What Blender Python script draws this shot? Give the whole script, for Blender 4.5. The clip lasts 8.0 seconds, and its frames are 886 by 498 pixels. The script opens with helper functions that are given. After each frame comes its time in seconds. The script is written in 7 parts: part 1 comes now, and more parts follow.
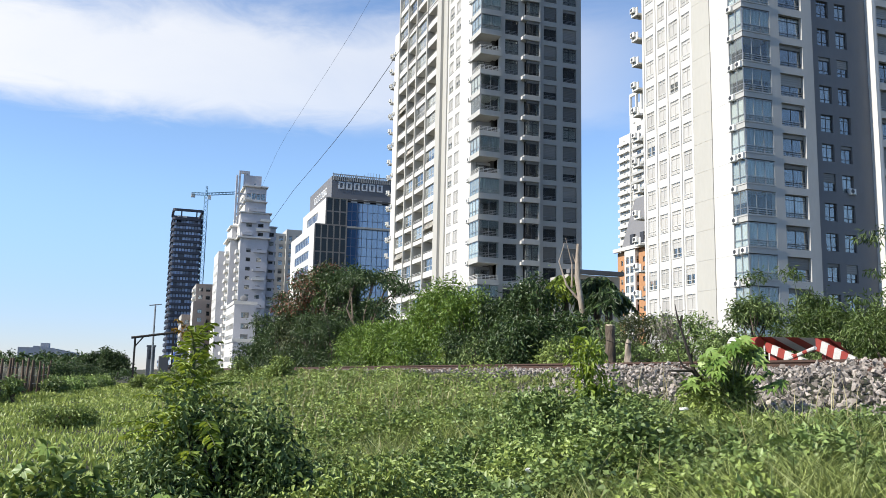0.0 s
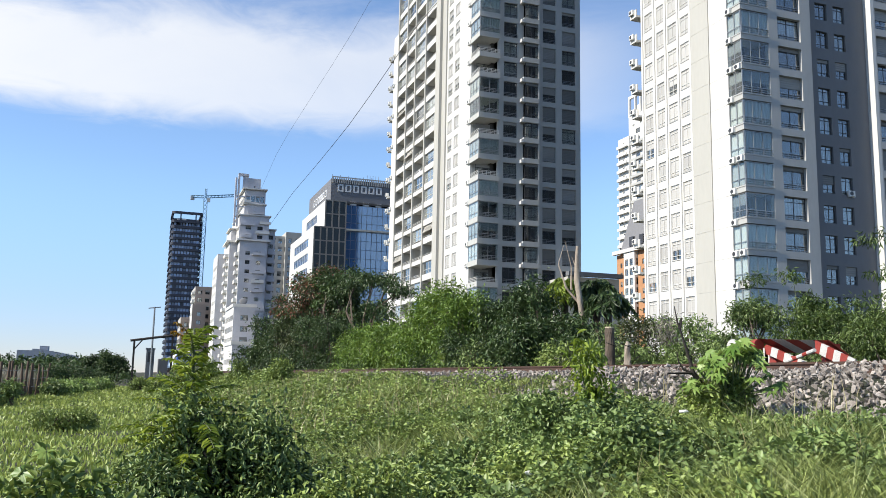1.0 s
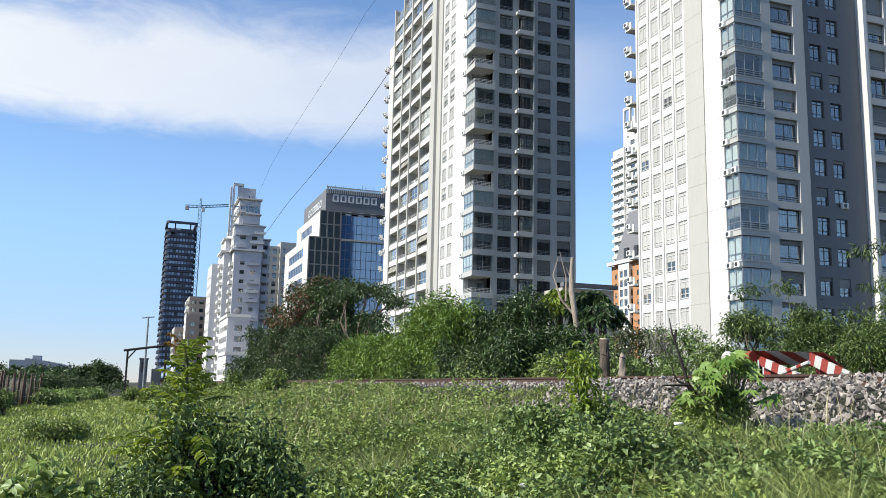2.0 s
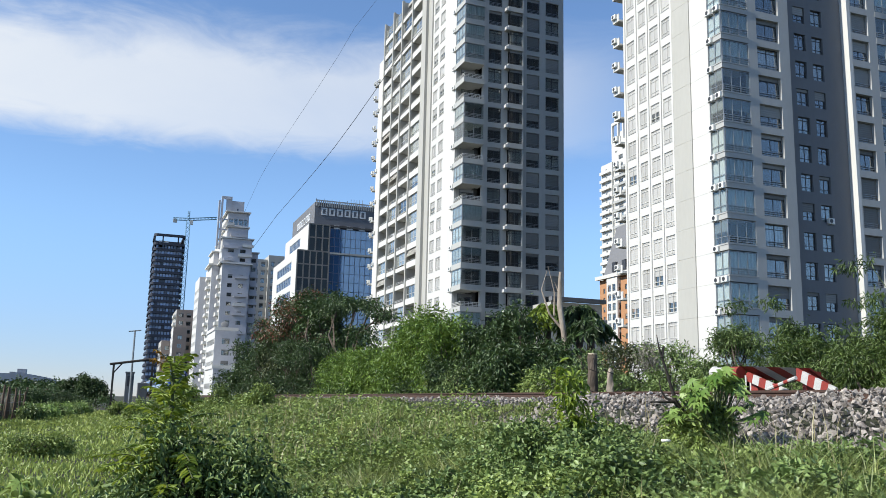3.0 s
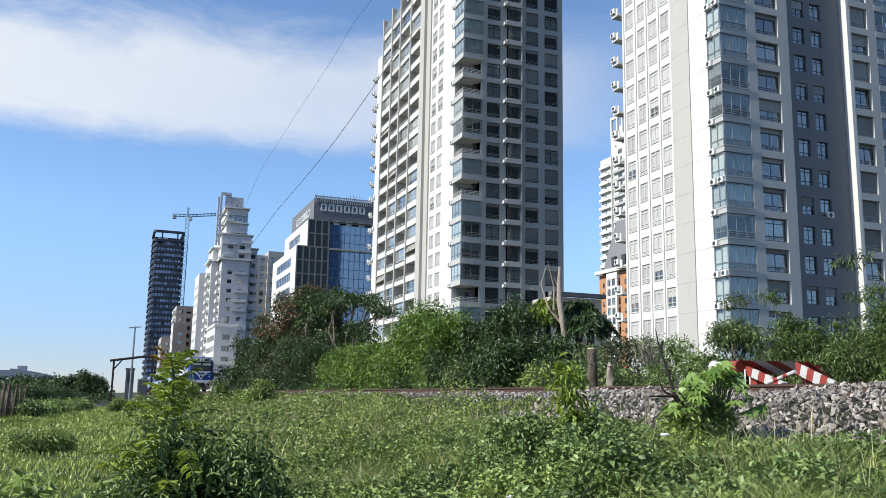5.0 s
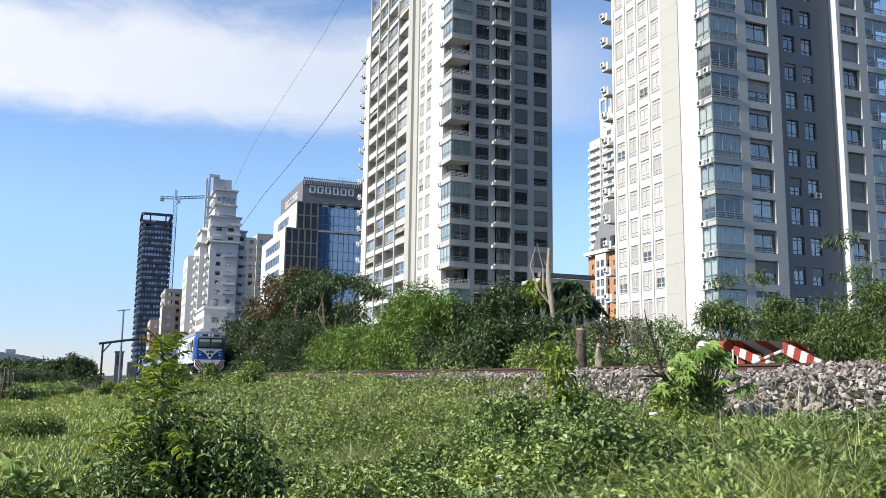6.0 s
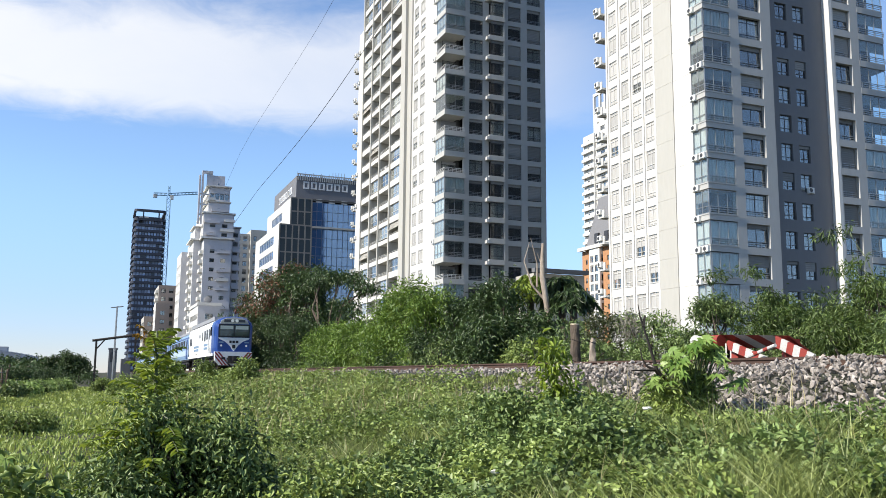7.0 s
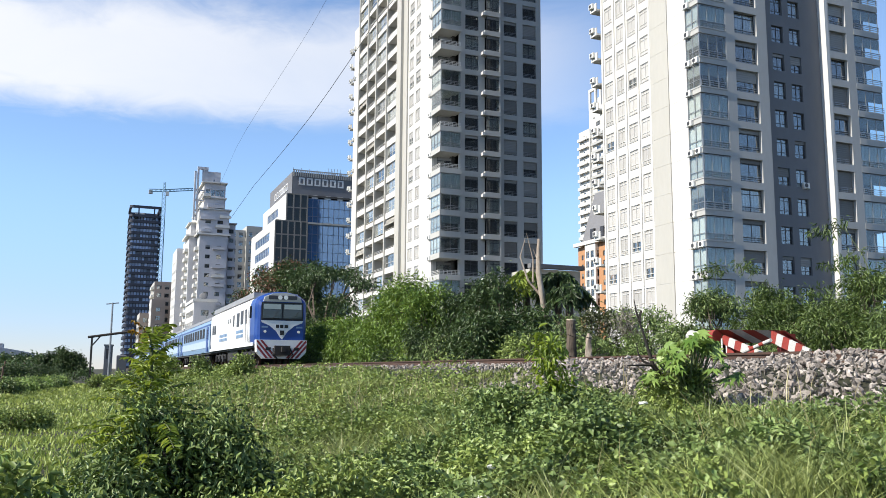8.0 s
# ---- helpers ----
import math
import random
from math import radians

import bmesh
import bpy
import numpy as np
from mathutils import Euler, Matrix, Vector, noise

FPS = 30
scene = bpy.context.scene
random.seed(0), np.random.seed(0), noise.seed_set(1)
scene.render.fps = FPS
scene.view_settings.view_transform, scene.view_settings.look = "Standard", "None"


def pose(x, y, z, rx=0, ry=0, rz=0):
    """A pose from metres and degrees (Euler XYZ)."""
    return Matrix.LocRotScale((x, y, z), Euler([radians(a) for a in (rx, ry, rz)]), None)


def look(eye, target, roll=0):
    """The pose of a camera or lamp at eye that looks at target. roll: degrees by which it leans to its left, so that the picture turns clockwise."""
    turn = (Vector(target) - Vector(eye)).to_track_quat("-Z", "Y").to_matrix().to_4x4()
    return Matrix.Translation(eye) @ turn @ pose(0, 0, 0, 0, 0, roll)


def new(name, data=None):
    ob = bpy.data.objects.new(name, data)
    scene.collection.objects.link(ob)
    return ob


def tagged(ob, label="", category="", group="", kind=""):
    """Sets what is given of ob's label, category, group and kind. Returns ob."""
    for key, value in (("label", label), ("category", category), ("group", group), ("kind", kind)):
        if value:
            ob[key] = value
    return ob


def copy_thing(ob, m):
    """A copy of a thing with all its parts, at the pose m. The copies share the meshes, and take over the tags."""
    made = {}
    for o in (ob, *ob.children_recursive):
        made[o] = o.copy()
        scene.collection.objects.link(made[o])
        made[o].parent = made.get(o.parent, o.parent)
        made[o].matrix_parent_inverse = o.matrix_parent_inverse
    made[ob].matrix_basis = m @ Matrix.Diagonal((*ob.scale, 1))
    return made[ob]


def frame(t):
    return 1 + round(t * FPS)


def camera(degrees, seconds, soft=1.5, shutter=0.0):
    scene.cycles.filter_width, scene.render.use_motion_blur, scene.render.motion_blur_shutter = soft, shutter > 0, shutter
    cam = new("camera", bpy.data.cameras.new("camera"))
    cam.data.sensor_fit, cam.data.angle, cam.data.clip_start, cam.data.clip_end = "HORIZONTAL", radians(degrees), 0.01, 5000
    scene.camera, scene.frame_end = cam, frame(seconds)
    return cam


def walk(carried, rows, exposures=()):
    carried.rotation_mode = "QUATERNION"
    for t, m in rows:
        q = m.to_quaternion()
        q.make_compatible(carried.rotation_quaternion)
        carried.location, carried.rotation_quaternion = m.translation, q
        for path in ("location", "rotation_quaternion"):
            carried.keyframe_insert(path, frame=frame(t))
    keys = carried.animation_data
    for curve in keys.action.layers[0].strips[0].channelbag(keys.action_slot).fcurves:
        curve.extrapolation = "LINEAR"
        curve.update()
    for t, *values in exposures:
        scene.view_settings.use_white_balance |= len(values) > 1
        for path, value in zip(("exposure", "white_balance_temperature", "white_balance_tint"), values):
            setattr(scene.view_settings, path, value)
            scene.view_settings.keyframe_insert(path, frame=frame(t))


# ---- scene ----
cam = camera(54.56, 8.0, 0.5)


def aim(x, y, z, yaw, pitch, lean):
    return pose(x, y, z, 0, 0, yaw) @ pose(0, 0, 0, 90 + pitch) @ pose(0, 0, 0, 0, 0, lean)


PATH = [
    (0.0, aim(0, 0, 1.5, -19.5, 8.4, 1.17)),
    (0.5, aim(0.002, 0.001, 1.498, -19.638, 8.354, 1.13)),
    (1.0, aim(0, 0.003, 1.501, -19.543, 8.566, 1.108)),
    (1.5, aim(-0.001, 0.010, 1.501, -19.567, 8.884, 1.196)),
    (3.0, aim(0.003, 0.002, 1.534, -20.623, 10.203, 1.302)),
    (3.5, aim(0.004, -0.007, 1.536, -20.619, 10.519, 1.408)),
    (4.0, aim(0, -0.010, 1.537, -20.414, 10.436, 1.479)),
    (4.5, aim(0, -0.016, 1.535, -20.353, 10.326, 1.239)),
    (6.0, aim(0.001, -0.009, 1.528, -21.401, 8.685, 0.777)),
    (6.5, aim(0, -0.007, 1.524, -21.548, 8.502, 0.615)),
    (7.0, aim(0.003, -0.014, 1.526, -21.808, 8.401, 0.532)),
    (7.5, aim(0.005, -0.010, 1.523, -21.916, 8.348, 0.461)),
    (8.0, aim(0.007, -0.003, 1.522, -22.081, 8.126, 0.395)),
]
walk(cam, PATH, exposures=[(0.0, 0.56, 6500, 10), (1.5, 0.54, 6450, 9), (3.0, 0.36, 6200, 8), (4.5, 0.33, 6150, 8), (6.0, 0.56, 6500, 10), (8.0, 0.60, 6550, 10)])

# ---- sky and sun ----
SUN_ELEV, SUN_TURN = 40.0, 265.5   # degrees; turn is clockwise from +Y


def node(nt, kind, **values):
    n = nt.nodes.new(kind)
    for k, v in values.items():
        n.inputs[k.replace("_", " ")].default_value = v
    return n


def build_sky():
    w = bpy.data.worlds.new("sky")
    scene.world = w
    w.use_nodes = True
    nt = w.node_tree
    nt.nodes.clear()
    sky = nt.nodes.new("ShaderNodeTexSky")
    sky.sky_type, sky.sun_disc = "NISHITA", False
    sky.sun_elevation, sky.sun_rotation = radians(SUN_ELEV), radians(SUN_TURN)
    sky.air_density, sky.dust_density, sky.ozone_density = 0.9, 0.05, 3.0
    co = nt.nodes.new("ShaderNodeTexCoord")
    # cloud layer: the direction projected on a high flat sheet
    sep = nt.nodes.new("ShaderNodeSeparateXYZ")
    nt.links.new(co.outputs["Generated"], sep.inputs[0])

    def math_node(op, a, b=None, c=None, clamp=False):
        n = nt.nodes.new("ShaderNodeMath")
        n.operation, n.use_clamp = op, clamp
        for i, v in enumerate((a, b, c)):
            if v is None:
                continue
            if isinstance(v, (int, float)):
                n.inputs[i].default_value = v
            else:
                nt.links.new(v, n.inputs[i])
        return n.outputs[0]

    up = math_node("MAXIMUM", sep.outputs[2], 0.02)
    px = math_node("DIVIDE", sep.outputs[0], up)
    py = math_node("DIVIDE", sep.outputs[1], up)
    com = nt.nodes.new("ShaderNodeCombineXYZ")
    nt.links.new(px, com.inputs[0])
    nt.links.new(py, com.inputs[1])
    big = node(nt, "ShaderNodeTexNoise", Scale=0.55, Detail=9.0, Roughness=0.6, Distortion=0.6)
    nt.links.new(com.outputs[0], big.inputs["Vector"])
    fine = node(nt, "ShaderNodeTexNoise", Scale=3.2, Detail=8.0, Roughness=0.62, Distortion=0.8)
    nt.links.new(com.outputs[0], fine.inputs["Vector"])
    # one long sheet of high cloud with ragged edges
    wob = math_node("ADD", math_node("MULTIPLY", math_node("SUBTRACT", big.outputs["Fac"], 0.5), 0.55),
                    math_node("MULTIPLY", math_node("SUBTRACT", fine.outputs["Fac"], 0.5), 0.5))
    away = math_node("SQRT", math_node("ADD", math_node("MULTIPLY", px, px), math_node("MULTIPLY", py, py)))
    dist = math_node("ADD", math_node("ADD", away, math_node("MULTIPLY", px, CLOUD[2])), wob)
    d = math_node("ABSOLUTE", math_node("SUBTRACT", dist, CLOUD[0]))
    m = nt.nodes.new("ShaderNodeMapRange")
    m.interpolation_type = "SMOOTHSTEP"
    nt.links.new(d, m.inputs["Value"])
    m.inputs["From Min"].default_value, m.inputs["From Max"].default_value = CLOUD[1] + 0.20, CLOUD[1] - 0.30
    east = nt.nodes.new("ShaderNodeMapRange")
    east.interpolation_type = "SMOOTHSTEP"
    nt.links.new(math_node("DIVIDE", sep.outputs[0], math_node("MAXIMUM", sep.outputs[1], 0.05)), east.inputs["Value"])
    east.inputs["From Min"].default_value, east.inputs["From Max"].default_value = CLOUD[4], CLOUD[3]
    east.inputs["To Min"].default_value = 0.14
    thin = math_node("SUBTRACT", math_node("ADD", 0.80, math_node("MULTIPLY", math_node("SUBTRACT", big.outputs["Fac"], 0.5), 0.6)), math_node("MULTIPLY", px, 0.22), None, True)
    amount = math_node("MULTIPLY", math_node("MULTIPLY", m.outputs[0], east.outputs[0]), thin)
    hue = nt.nodes.new("ShaderNodeMix")
    hue.data_type = "RGBA"
    hue.blend_type = "MULTIPLY"
    hue.inputs[0].default_value = 1.0
    nt.links.new(sky.outputs[0], hue.inputs[6])
    low = nt.nodes.new("ShaderNodeMapRange")
    low.interpolation_type = "SMOOTHSTEP"
    nt.links.new(sep.outputs[2], low.inputs["Value"])
    low.inputs["From Max"].default_value = 0.22
    haze = nt.nodes.new("ShaderNodeMix")
    haze.data_type = "RGBA"
    nt.links.new(low.outputs[0], haze.inputs[0])
    haze.inputs[6].default_value, haze.inputs[7].default_value = LOW_TINT, SKY_TINT
    high = nt.nodes.new("ShaderNodeMapRange")
    high.interpolation_type = "SMOOTHSTEP"
    nt.links.new(sep.outputs[2], high.inputs["Value"])
    high.inputs["From Min"].default_value, high.inputs["From Max"].default_value = 0.46, 0.80
    deep = nt.nodes.new("ShaderNodeMix")
    deep.data_type = "RGBA"
    nt.links.new(high.outputs[0], deep.inputs[0])
    nt.links.new(haze.outputs[2], deep.inputs[6])
    deep.inputs[7].default_value = ZENITH
    nt.links.new(deep.outputs[2], hue.inputs[7])
    mix = nt.nodes.new("ShaderNodeMix")
    mix.data_type = "RGBA"
    nt.links.new(amount, mix.inputs[0])
    nt.links.new(hue.outputs[2], mix.inputs[6])
    mix.inputs[7].default_value = CLOUD_COL
    bg = nt.nodes.new("ShaderNodeBackground")
    bg.inputs[1].default_value = 0.10
    out = nt.nodes.new("ShaderNodeOutputWorld")
    nt.links.new(mix.outputs[2], bg.inputs[0])
    nt.links.new(bg.outputs[0], out.inputs[0])


CLOUD = (2.92, 0.55, 0.08, 0.42, 0.75)       # place and half width of the sheet, its slant, and where it thins out
CLOUD_COL = (6.7, 6.8, 7.0, 1)
SKY_TINT = (1.38, 1.42, 1.47, 1)
ZENITH = (0.62, 0.68, 0.80, 1)           # deeper blue overhead
LOW_TINT = (0.76, 0.79, 1.03, 1)         # clear air down to the horizon
build_sky()
sun = new("sun", bpy.data.lights.new("sun", "SUN"))
sun.data.energy, sun.data.angle, sun.data.color = 5.0, radians(0.53), (1.0, 0.94, 0.83)
az = radians(SUN_TURN)
sun.matrix_world = look((math.sin(az) * math.cos(radians(SUN_ELEV)) * 400, math.cos(az) * math.cos(radians(SUN_ELEV)) * 400,
                         math.sin(radians(SUN_ELEV)) * 400), (0, 0, 0))

# ---- materials ----
MATS = {}


def mat(name, col, rough=0.8, var=0.18, scale=3.0, metal=0.0, bump=0.15, col2=None, space="Object", isle=0.0, obj=0.0, spec=0.5,
        stretch=(1, 1, 1)):
    """Paint-like material: two scales of noise between col and col2, relief, and variation by island or object."""
    if name in MATS:
        return MATS[name]
    m = bpy.data.materials.new(name)
    m.use_nodes = True
    nt = m.node_tree
    bsdf = nt.nodes["Principled BSDF"]
    if space == "World":
        src = nt.nodes.new("ShaderNodeNewGeometry").outputs["Position"]
    else:
        src = nt.nodes.new("ShaderNodeTexCoord").outputs["Object"]
    mp = nt.nodes.new("ShaderNodeMapping")
    mp.inputs["Scale"].default_value = stretch
    nt.links.new(src, mp.inputs[0])
    n1 = node(nt, "ShaderNodeTexNoise", Scale=scale, Detail=6.0, Roughness=0.6)
    n2 = node(nt, "ShaderNodeTexNoise", Scale=scale * 9.0, Detail=4.0, Roughness=0.6)
    for n in (n1, n2):
        nt.links.new(mp.outputs[0], n.inputs["Vector"])
    add = nt.nodes.new("ShaderNodeMath")
    add.operation = "MULTIPLY_ADD"
    nt.links.new(n2.outputs["Fac"], add.inputs[0])
    add.inputs[1].default_value = 0.5
    mul = nt.nodes.new("ShaderNodeMath")
    mul.operation = "MULTIPLY"
    nt.links.new(n1.outputs["Fac"], mul.inputs[0])
    mul.inputs[1].default_value = 0.5
    nt.links.new(mul.outputs[0], add.inputs[2])
    ramp = nt.nodes.new("ShaderNodeMapRange")
    nt.links.new(add.outputs[0], ramp.inputs["Value"])
    ramp.inputs["From Min"].default_value, ramp.inputs["From Max"].default_value = 0.33, 0.67
    mix = nt.nodes.new("ShaderNodeMix")
    mix.data_type = "RGBA"
    nt.links.new(ramp.outputs[0], mix.inputs[0])
    c2 = col2 or tuple(c * (1 - var) for c in col)
    mix.inputs[6].default_value = (*c2, 1)
    mix.inputs[7].default_value = (*col, 1)
    result = mix.outputs[2]
    if isle or obj:
        rnd = (nt.nodes.new("ShaderNodeNewGeometry").outputs["Random Per Island"] if isle
               else nt.nodes.new("ShaderNodeObjectInfo").outputs["Random"])
        k = isle or obj
        mr = nt.nodes.new("ShaderNodeMapRange")
        nt.links.new(rnd, mr.inputs["Value"])
        mr.inputs["To Min"].default_value, mr.inputs["To Max"].default_value = 1 - k, 1 + k
        hsv = nt.nodes.new("ShaderNodeHueSaturation")
        nt.links.new(mr.outputs[0], hsv.inputs["Value"])
        nt.links.new(result, hsv.inputs["Color"])
        result = hsv.outputs[0]
    nt.links.new(result, bsdf.inputs["Base Color"])
    bsdf.inputs["Roughness"].default_value, bsdf.inputs["Metallic"].default_value = rough, metal
    bsdf.inputs["Specular IOR Level"].default_value = spec
    if bump:
        b = node(nt, "ShaderNodeBump", Strength=bump, Distance=0.02)
        nt.links.new(add.outputs[0], b.inputs["Height"])
        nt.links.new(b.outputs[0], bsdf.inputs["Normal"])
    MATS[name] = m
    return m


def leaf_mat(name, col, col2, gloss=0.48, trans=0.35):
    """Leaves: diffuse and light passing through, from col to col2 leaf by leaf and in patches."""
    if name in MATS:
        return MATS[name]
    m = bpy.data.materials.new(name)
    m.use_nodes = True
    nt = m.node_tree
    nt.nodes.clear()
    geo = nt.nodes.new("ShaderNodeNewGeometry")
    n1 = node(nt, "ShaderNodeTexNoise", Scale=0.7, Detail=3.0)
    nt.links.new(geo.outputs["Position"], n1.inputs["Vector"])
    a = nt.nodes.new("ShaderNodeMath")
    a.operation = "MULTIPLY_ADD"
    nt.links.new(geo.outputs["Random Per Island"], a.inputs[0])
    a.inputs[1].default_value = 0.6
    b = nt.nodes.new("ShaderNodeMapRange")
    nt.links.new(n1.outputs["Fac"], b.inputs["Value"])
    b.inputs["From Min"].default_value, b.inputs["From Max"].default_value = 0.35, 0.65
    b.inputs["To Max"].default_value = 0.4
    nt.links.new(b.outputs[0], a.inputs[2])
    mix = nt.nodes.new("ShaderNodeMix")
    mix.data_type = "RGBA"
    nt.links.new(a.outputs[0], mix.inputs[0])
    mix.inputs[6].default_value, mix.inputs[7].default_value = (*col, 1), (*col2, 1)
    p = nt.nodes.new("ShaderNodeBsdfPrincipled")
    nt.links.new(mix.outputs[2], p.inputs["Base Color"])
    p.inputs["Roughness"].default_value = gloss
    t = nt.nodes.new("ShaderNodeBsdfTranslucent")
    h = nt.nodes.new("ShaderNodeHueSaturation")
    h.inputs["Hue"].default_value, h.inputs["Value"].default_value = 0.485, 1.35
    nt.links.new(mix.outputs[2], h.inputs["Color"])
    nt.links.new(h.outputs[0], t.inputs["Color"])
    s = nt.nodes.new("ShaderNodeMixShader")
    s.inputs[0].default_value = trans
    nt.links.new(p.outputs[0], s.inputs[1])
    nt.links.new(t.outputs[0], s.inputs[2])
    o = nt.nodes.new("ShaderNodeOutputMaterial")
    nt.links.new(s.outputs[0], o.inputs[0])
    MATS[name] = m
    return m


def glass_mat(name, tint, body=0.0, rough=0.03, ior=1.7):
    """Window glass: clear with a Fresnel gloss; body is how much a tinted film hides."""
    if name in MATS:
        return MATS[name]
    m = bpy.data.materials.new(name)
    m.use_nodes = True
    nt = m.node_tree
    nt.nodes.clear()
    tr = nt.nodes.new("ShaderNodeBsdfTransparent")
    tr.inputs[0].default_value = (*tint, 1)
    film = nt.nodes.new("ShaderNodeBsdfDiffuse")
    film.inputs[0].default_value = (*[c * 0.45 for c in tint], 1)
    mx0 = nt.nodes.new("ShaderNodeMixShader")
    mx0.inputs[0].default_value = body
    nt.links.new(tr.outputs[0], mx0.inputs[1])
    nt.links.new(film.outputs[0], mx0.inputs[2])
    gl = nt.nodes.new("ShaderNodeBsdfGlossy")
    gl.inputs["Roughness"].default_value = rough
    lw = nt.nodes.new("ShaderNodeLayerWeight")
    pw = nt.nodes.new("ShaderNodeMath")
    pw.operation = "POWER"
    nt.links.new(lw.outputs["Facing"], pw.inputs[0])
    pw.inputs[1].default_value = 4.0
    fr = nt.nodes.new("ShaderNodeMapRange")
    nt.links.new(pw.outputs[0], fr.inputs["Value"])
    fr.inputs["To Min"].default_value = ((ior - 1) / (ior + 1)) ** 2
    fr.inputs["To Max"].default_value = 0.9
    wv = node(nt, "ShaderNodeTexNoise", Scale=0.6, Detail=1.0)
    nt.links.new(nt.nodes.new("ShaderNodeNewGeometry").outputs["Position"], wv.inputs["Vector"])
    bp = node(nt, "ShaderNodeBump", Strength=0.06, Distance=0.05)
    nt.links.new(wv.outputs["Fac"], bp.inputs["Height"])
    nt.links.new(bp.outputs[0], gl.inputs["Normal"])
    mx = nt.nodes.new("ShaderNodeMixShader")
    nt.links.new(fr.outputs[0], mx.inputs[0])
    nt.links.new(mx0.outputs[0], mx.inputs[1])
    nt.links.new(gl.outputs[0], mx.inputs[2])
    o = nt.nodes.new("ShaderNodeOutputMaterial")
    nt.links.new(mx.outputs[0], o.inputs[0])
    MATS[name] = m
    return m


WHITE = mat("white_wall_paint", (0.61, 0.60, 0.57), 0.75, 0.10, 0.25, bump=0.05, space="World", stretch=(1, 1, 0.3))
CREAM = mat("beige_wall_paint", (0.43, 0.42, 0.385), 0.8, 0.10, 0.25, bump=0.05, space="World", stretch=(1, 1, 0.3))
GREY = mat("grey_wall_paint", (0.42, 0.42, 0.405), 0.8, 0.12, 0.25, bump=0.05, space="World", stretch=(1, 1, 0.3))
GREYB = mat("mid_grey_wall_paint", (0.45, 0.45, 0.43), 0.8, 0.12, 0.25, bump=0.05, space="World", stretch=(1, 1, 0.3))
SLATE = mat("dark_grey_wall_paint", (0.165, 0.17, 0.18), 0.8, 0.12, 0.25, bump=0.05, space="World", stretch=(1, 1, 0.3))
# dark colour of solid inner boxes, standing in for the dimness of rooms
ROOM = mat("unlit_room_dark", (0.10, 0.095, 0.09), 0.9, 0.5, 0.4, space="World")
FRAME = mat("dark_window_frame", (0.045, 0.045, 0.05), 0.45, 0.2, 2)
FRAMEW = mat("white_window_frame", (0.58, 0.57, 0.54), 0.5, 0.1, 2)
BLIND = mat("grey_roller_shutter", (0.22, 0.22, 0.21), 0.6, 0.12, 1.5, obj=0.35)
BLINDW = mat("pale_roller_shutter", (0.44, 0.43, 0.41), 0.6, 0.12, 1.5, obj=0.14)
CURTAIN = mat("pale_curtain", (0.55, 0.54, 0.51), 0.9, 0.2, 2.5, obj=0.25, stretch=(6, 6, 0.3))
GLASS = glass_mat("window_glass", (0.86, 0.90, 0.90), 0.06, ior=2.4)
GLASSG = glass_mat("greenish_balcony_glass", (0.84, 0.91, 0.92), 0.05, ior=1.75)
GLASSB = glass_mat("blue_curtain_wall_glass", (0.16, 0.40, 0.85), 0.8, 0.04, ior=3.6)
GLASSD = glass_mat("dark_curtain_wall_glass", (0.20, 0.24, 0.26), 0.85, 0.05, ior=2.2)
METAL = mat("grey_metal", (0.35, 0.36, 0.37), 0.45, 0.2, 4, metal=0.6)
ACW = mat("white_plastic_casing", (0.74, 0.74, 0.71), 0.55, 0.12, 3)
DARK = mat("black_rubber", (0.02, 0.02, 0.022), 0.7, 0.3, 5)


# ---- mesh helpers ----
def box(bm, x0, x1, y0, y1, z0, z1):
    v = [bm.verts.new((x, y, z)) for x in (x0, x1) for y in (y0, y1) for z in (z0, z1)]
    for f in ((0, 1, 3, 2), (4, 6, 7, 5), (0, 4, 5, 1), (2, 3, 7, 6), (0, 2, 6, 4), (1, 5, 7, 3)):
        bm.faces.new([v[i] for i in f])


def grid_frame(bm, xs, zs, solid, y0, y1, back=True):
    """One connected plate with holes: cells of the grid xs by zs for which solid(i, k) holds."""
    nx, nz = len(xs) - 1, len(zs) - 1
    made = {}

    def v(i, k, y):
        if (i, k, y) not in made:
            made[i, k, y] = bm.verts.new((xs[i], y, zs[k]))
        return made[i, k, y]

    on = {(i, k) for i in range(nx) for k in range(nz) if solid(i, k)}
    for i, k in on:
        bm.faces.new((v(i, k, y0), v(i + 1, k, y0), v(i + 1, k + 1, y0), v(i, k + 1, y0)))
        if back:
            bm.faces.new((v(i, k, y1), v(i, k + 1, y1), v(i + 1, k + 1, y1), v(i + 1, k, y1)))
        for di, dk, p, q in ((-1, 0, (i, k), (i, k + 1)), (1, 0, (i + 1, k), (i + 1, k + 1)), (0, -1, (i, k), (i + 1, k)), (0, 1, (i, k + 1), (i + 1, k + 1))):
            if (i + di, k + dk) not in on:
                bm.faces.new((v(*p, y0), v(*q, y0), v(*q, y1), v(*p, y1)))


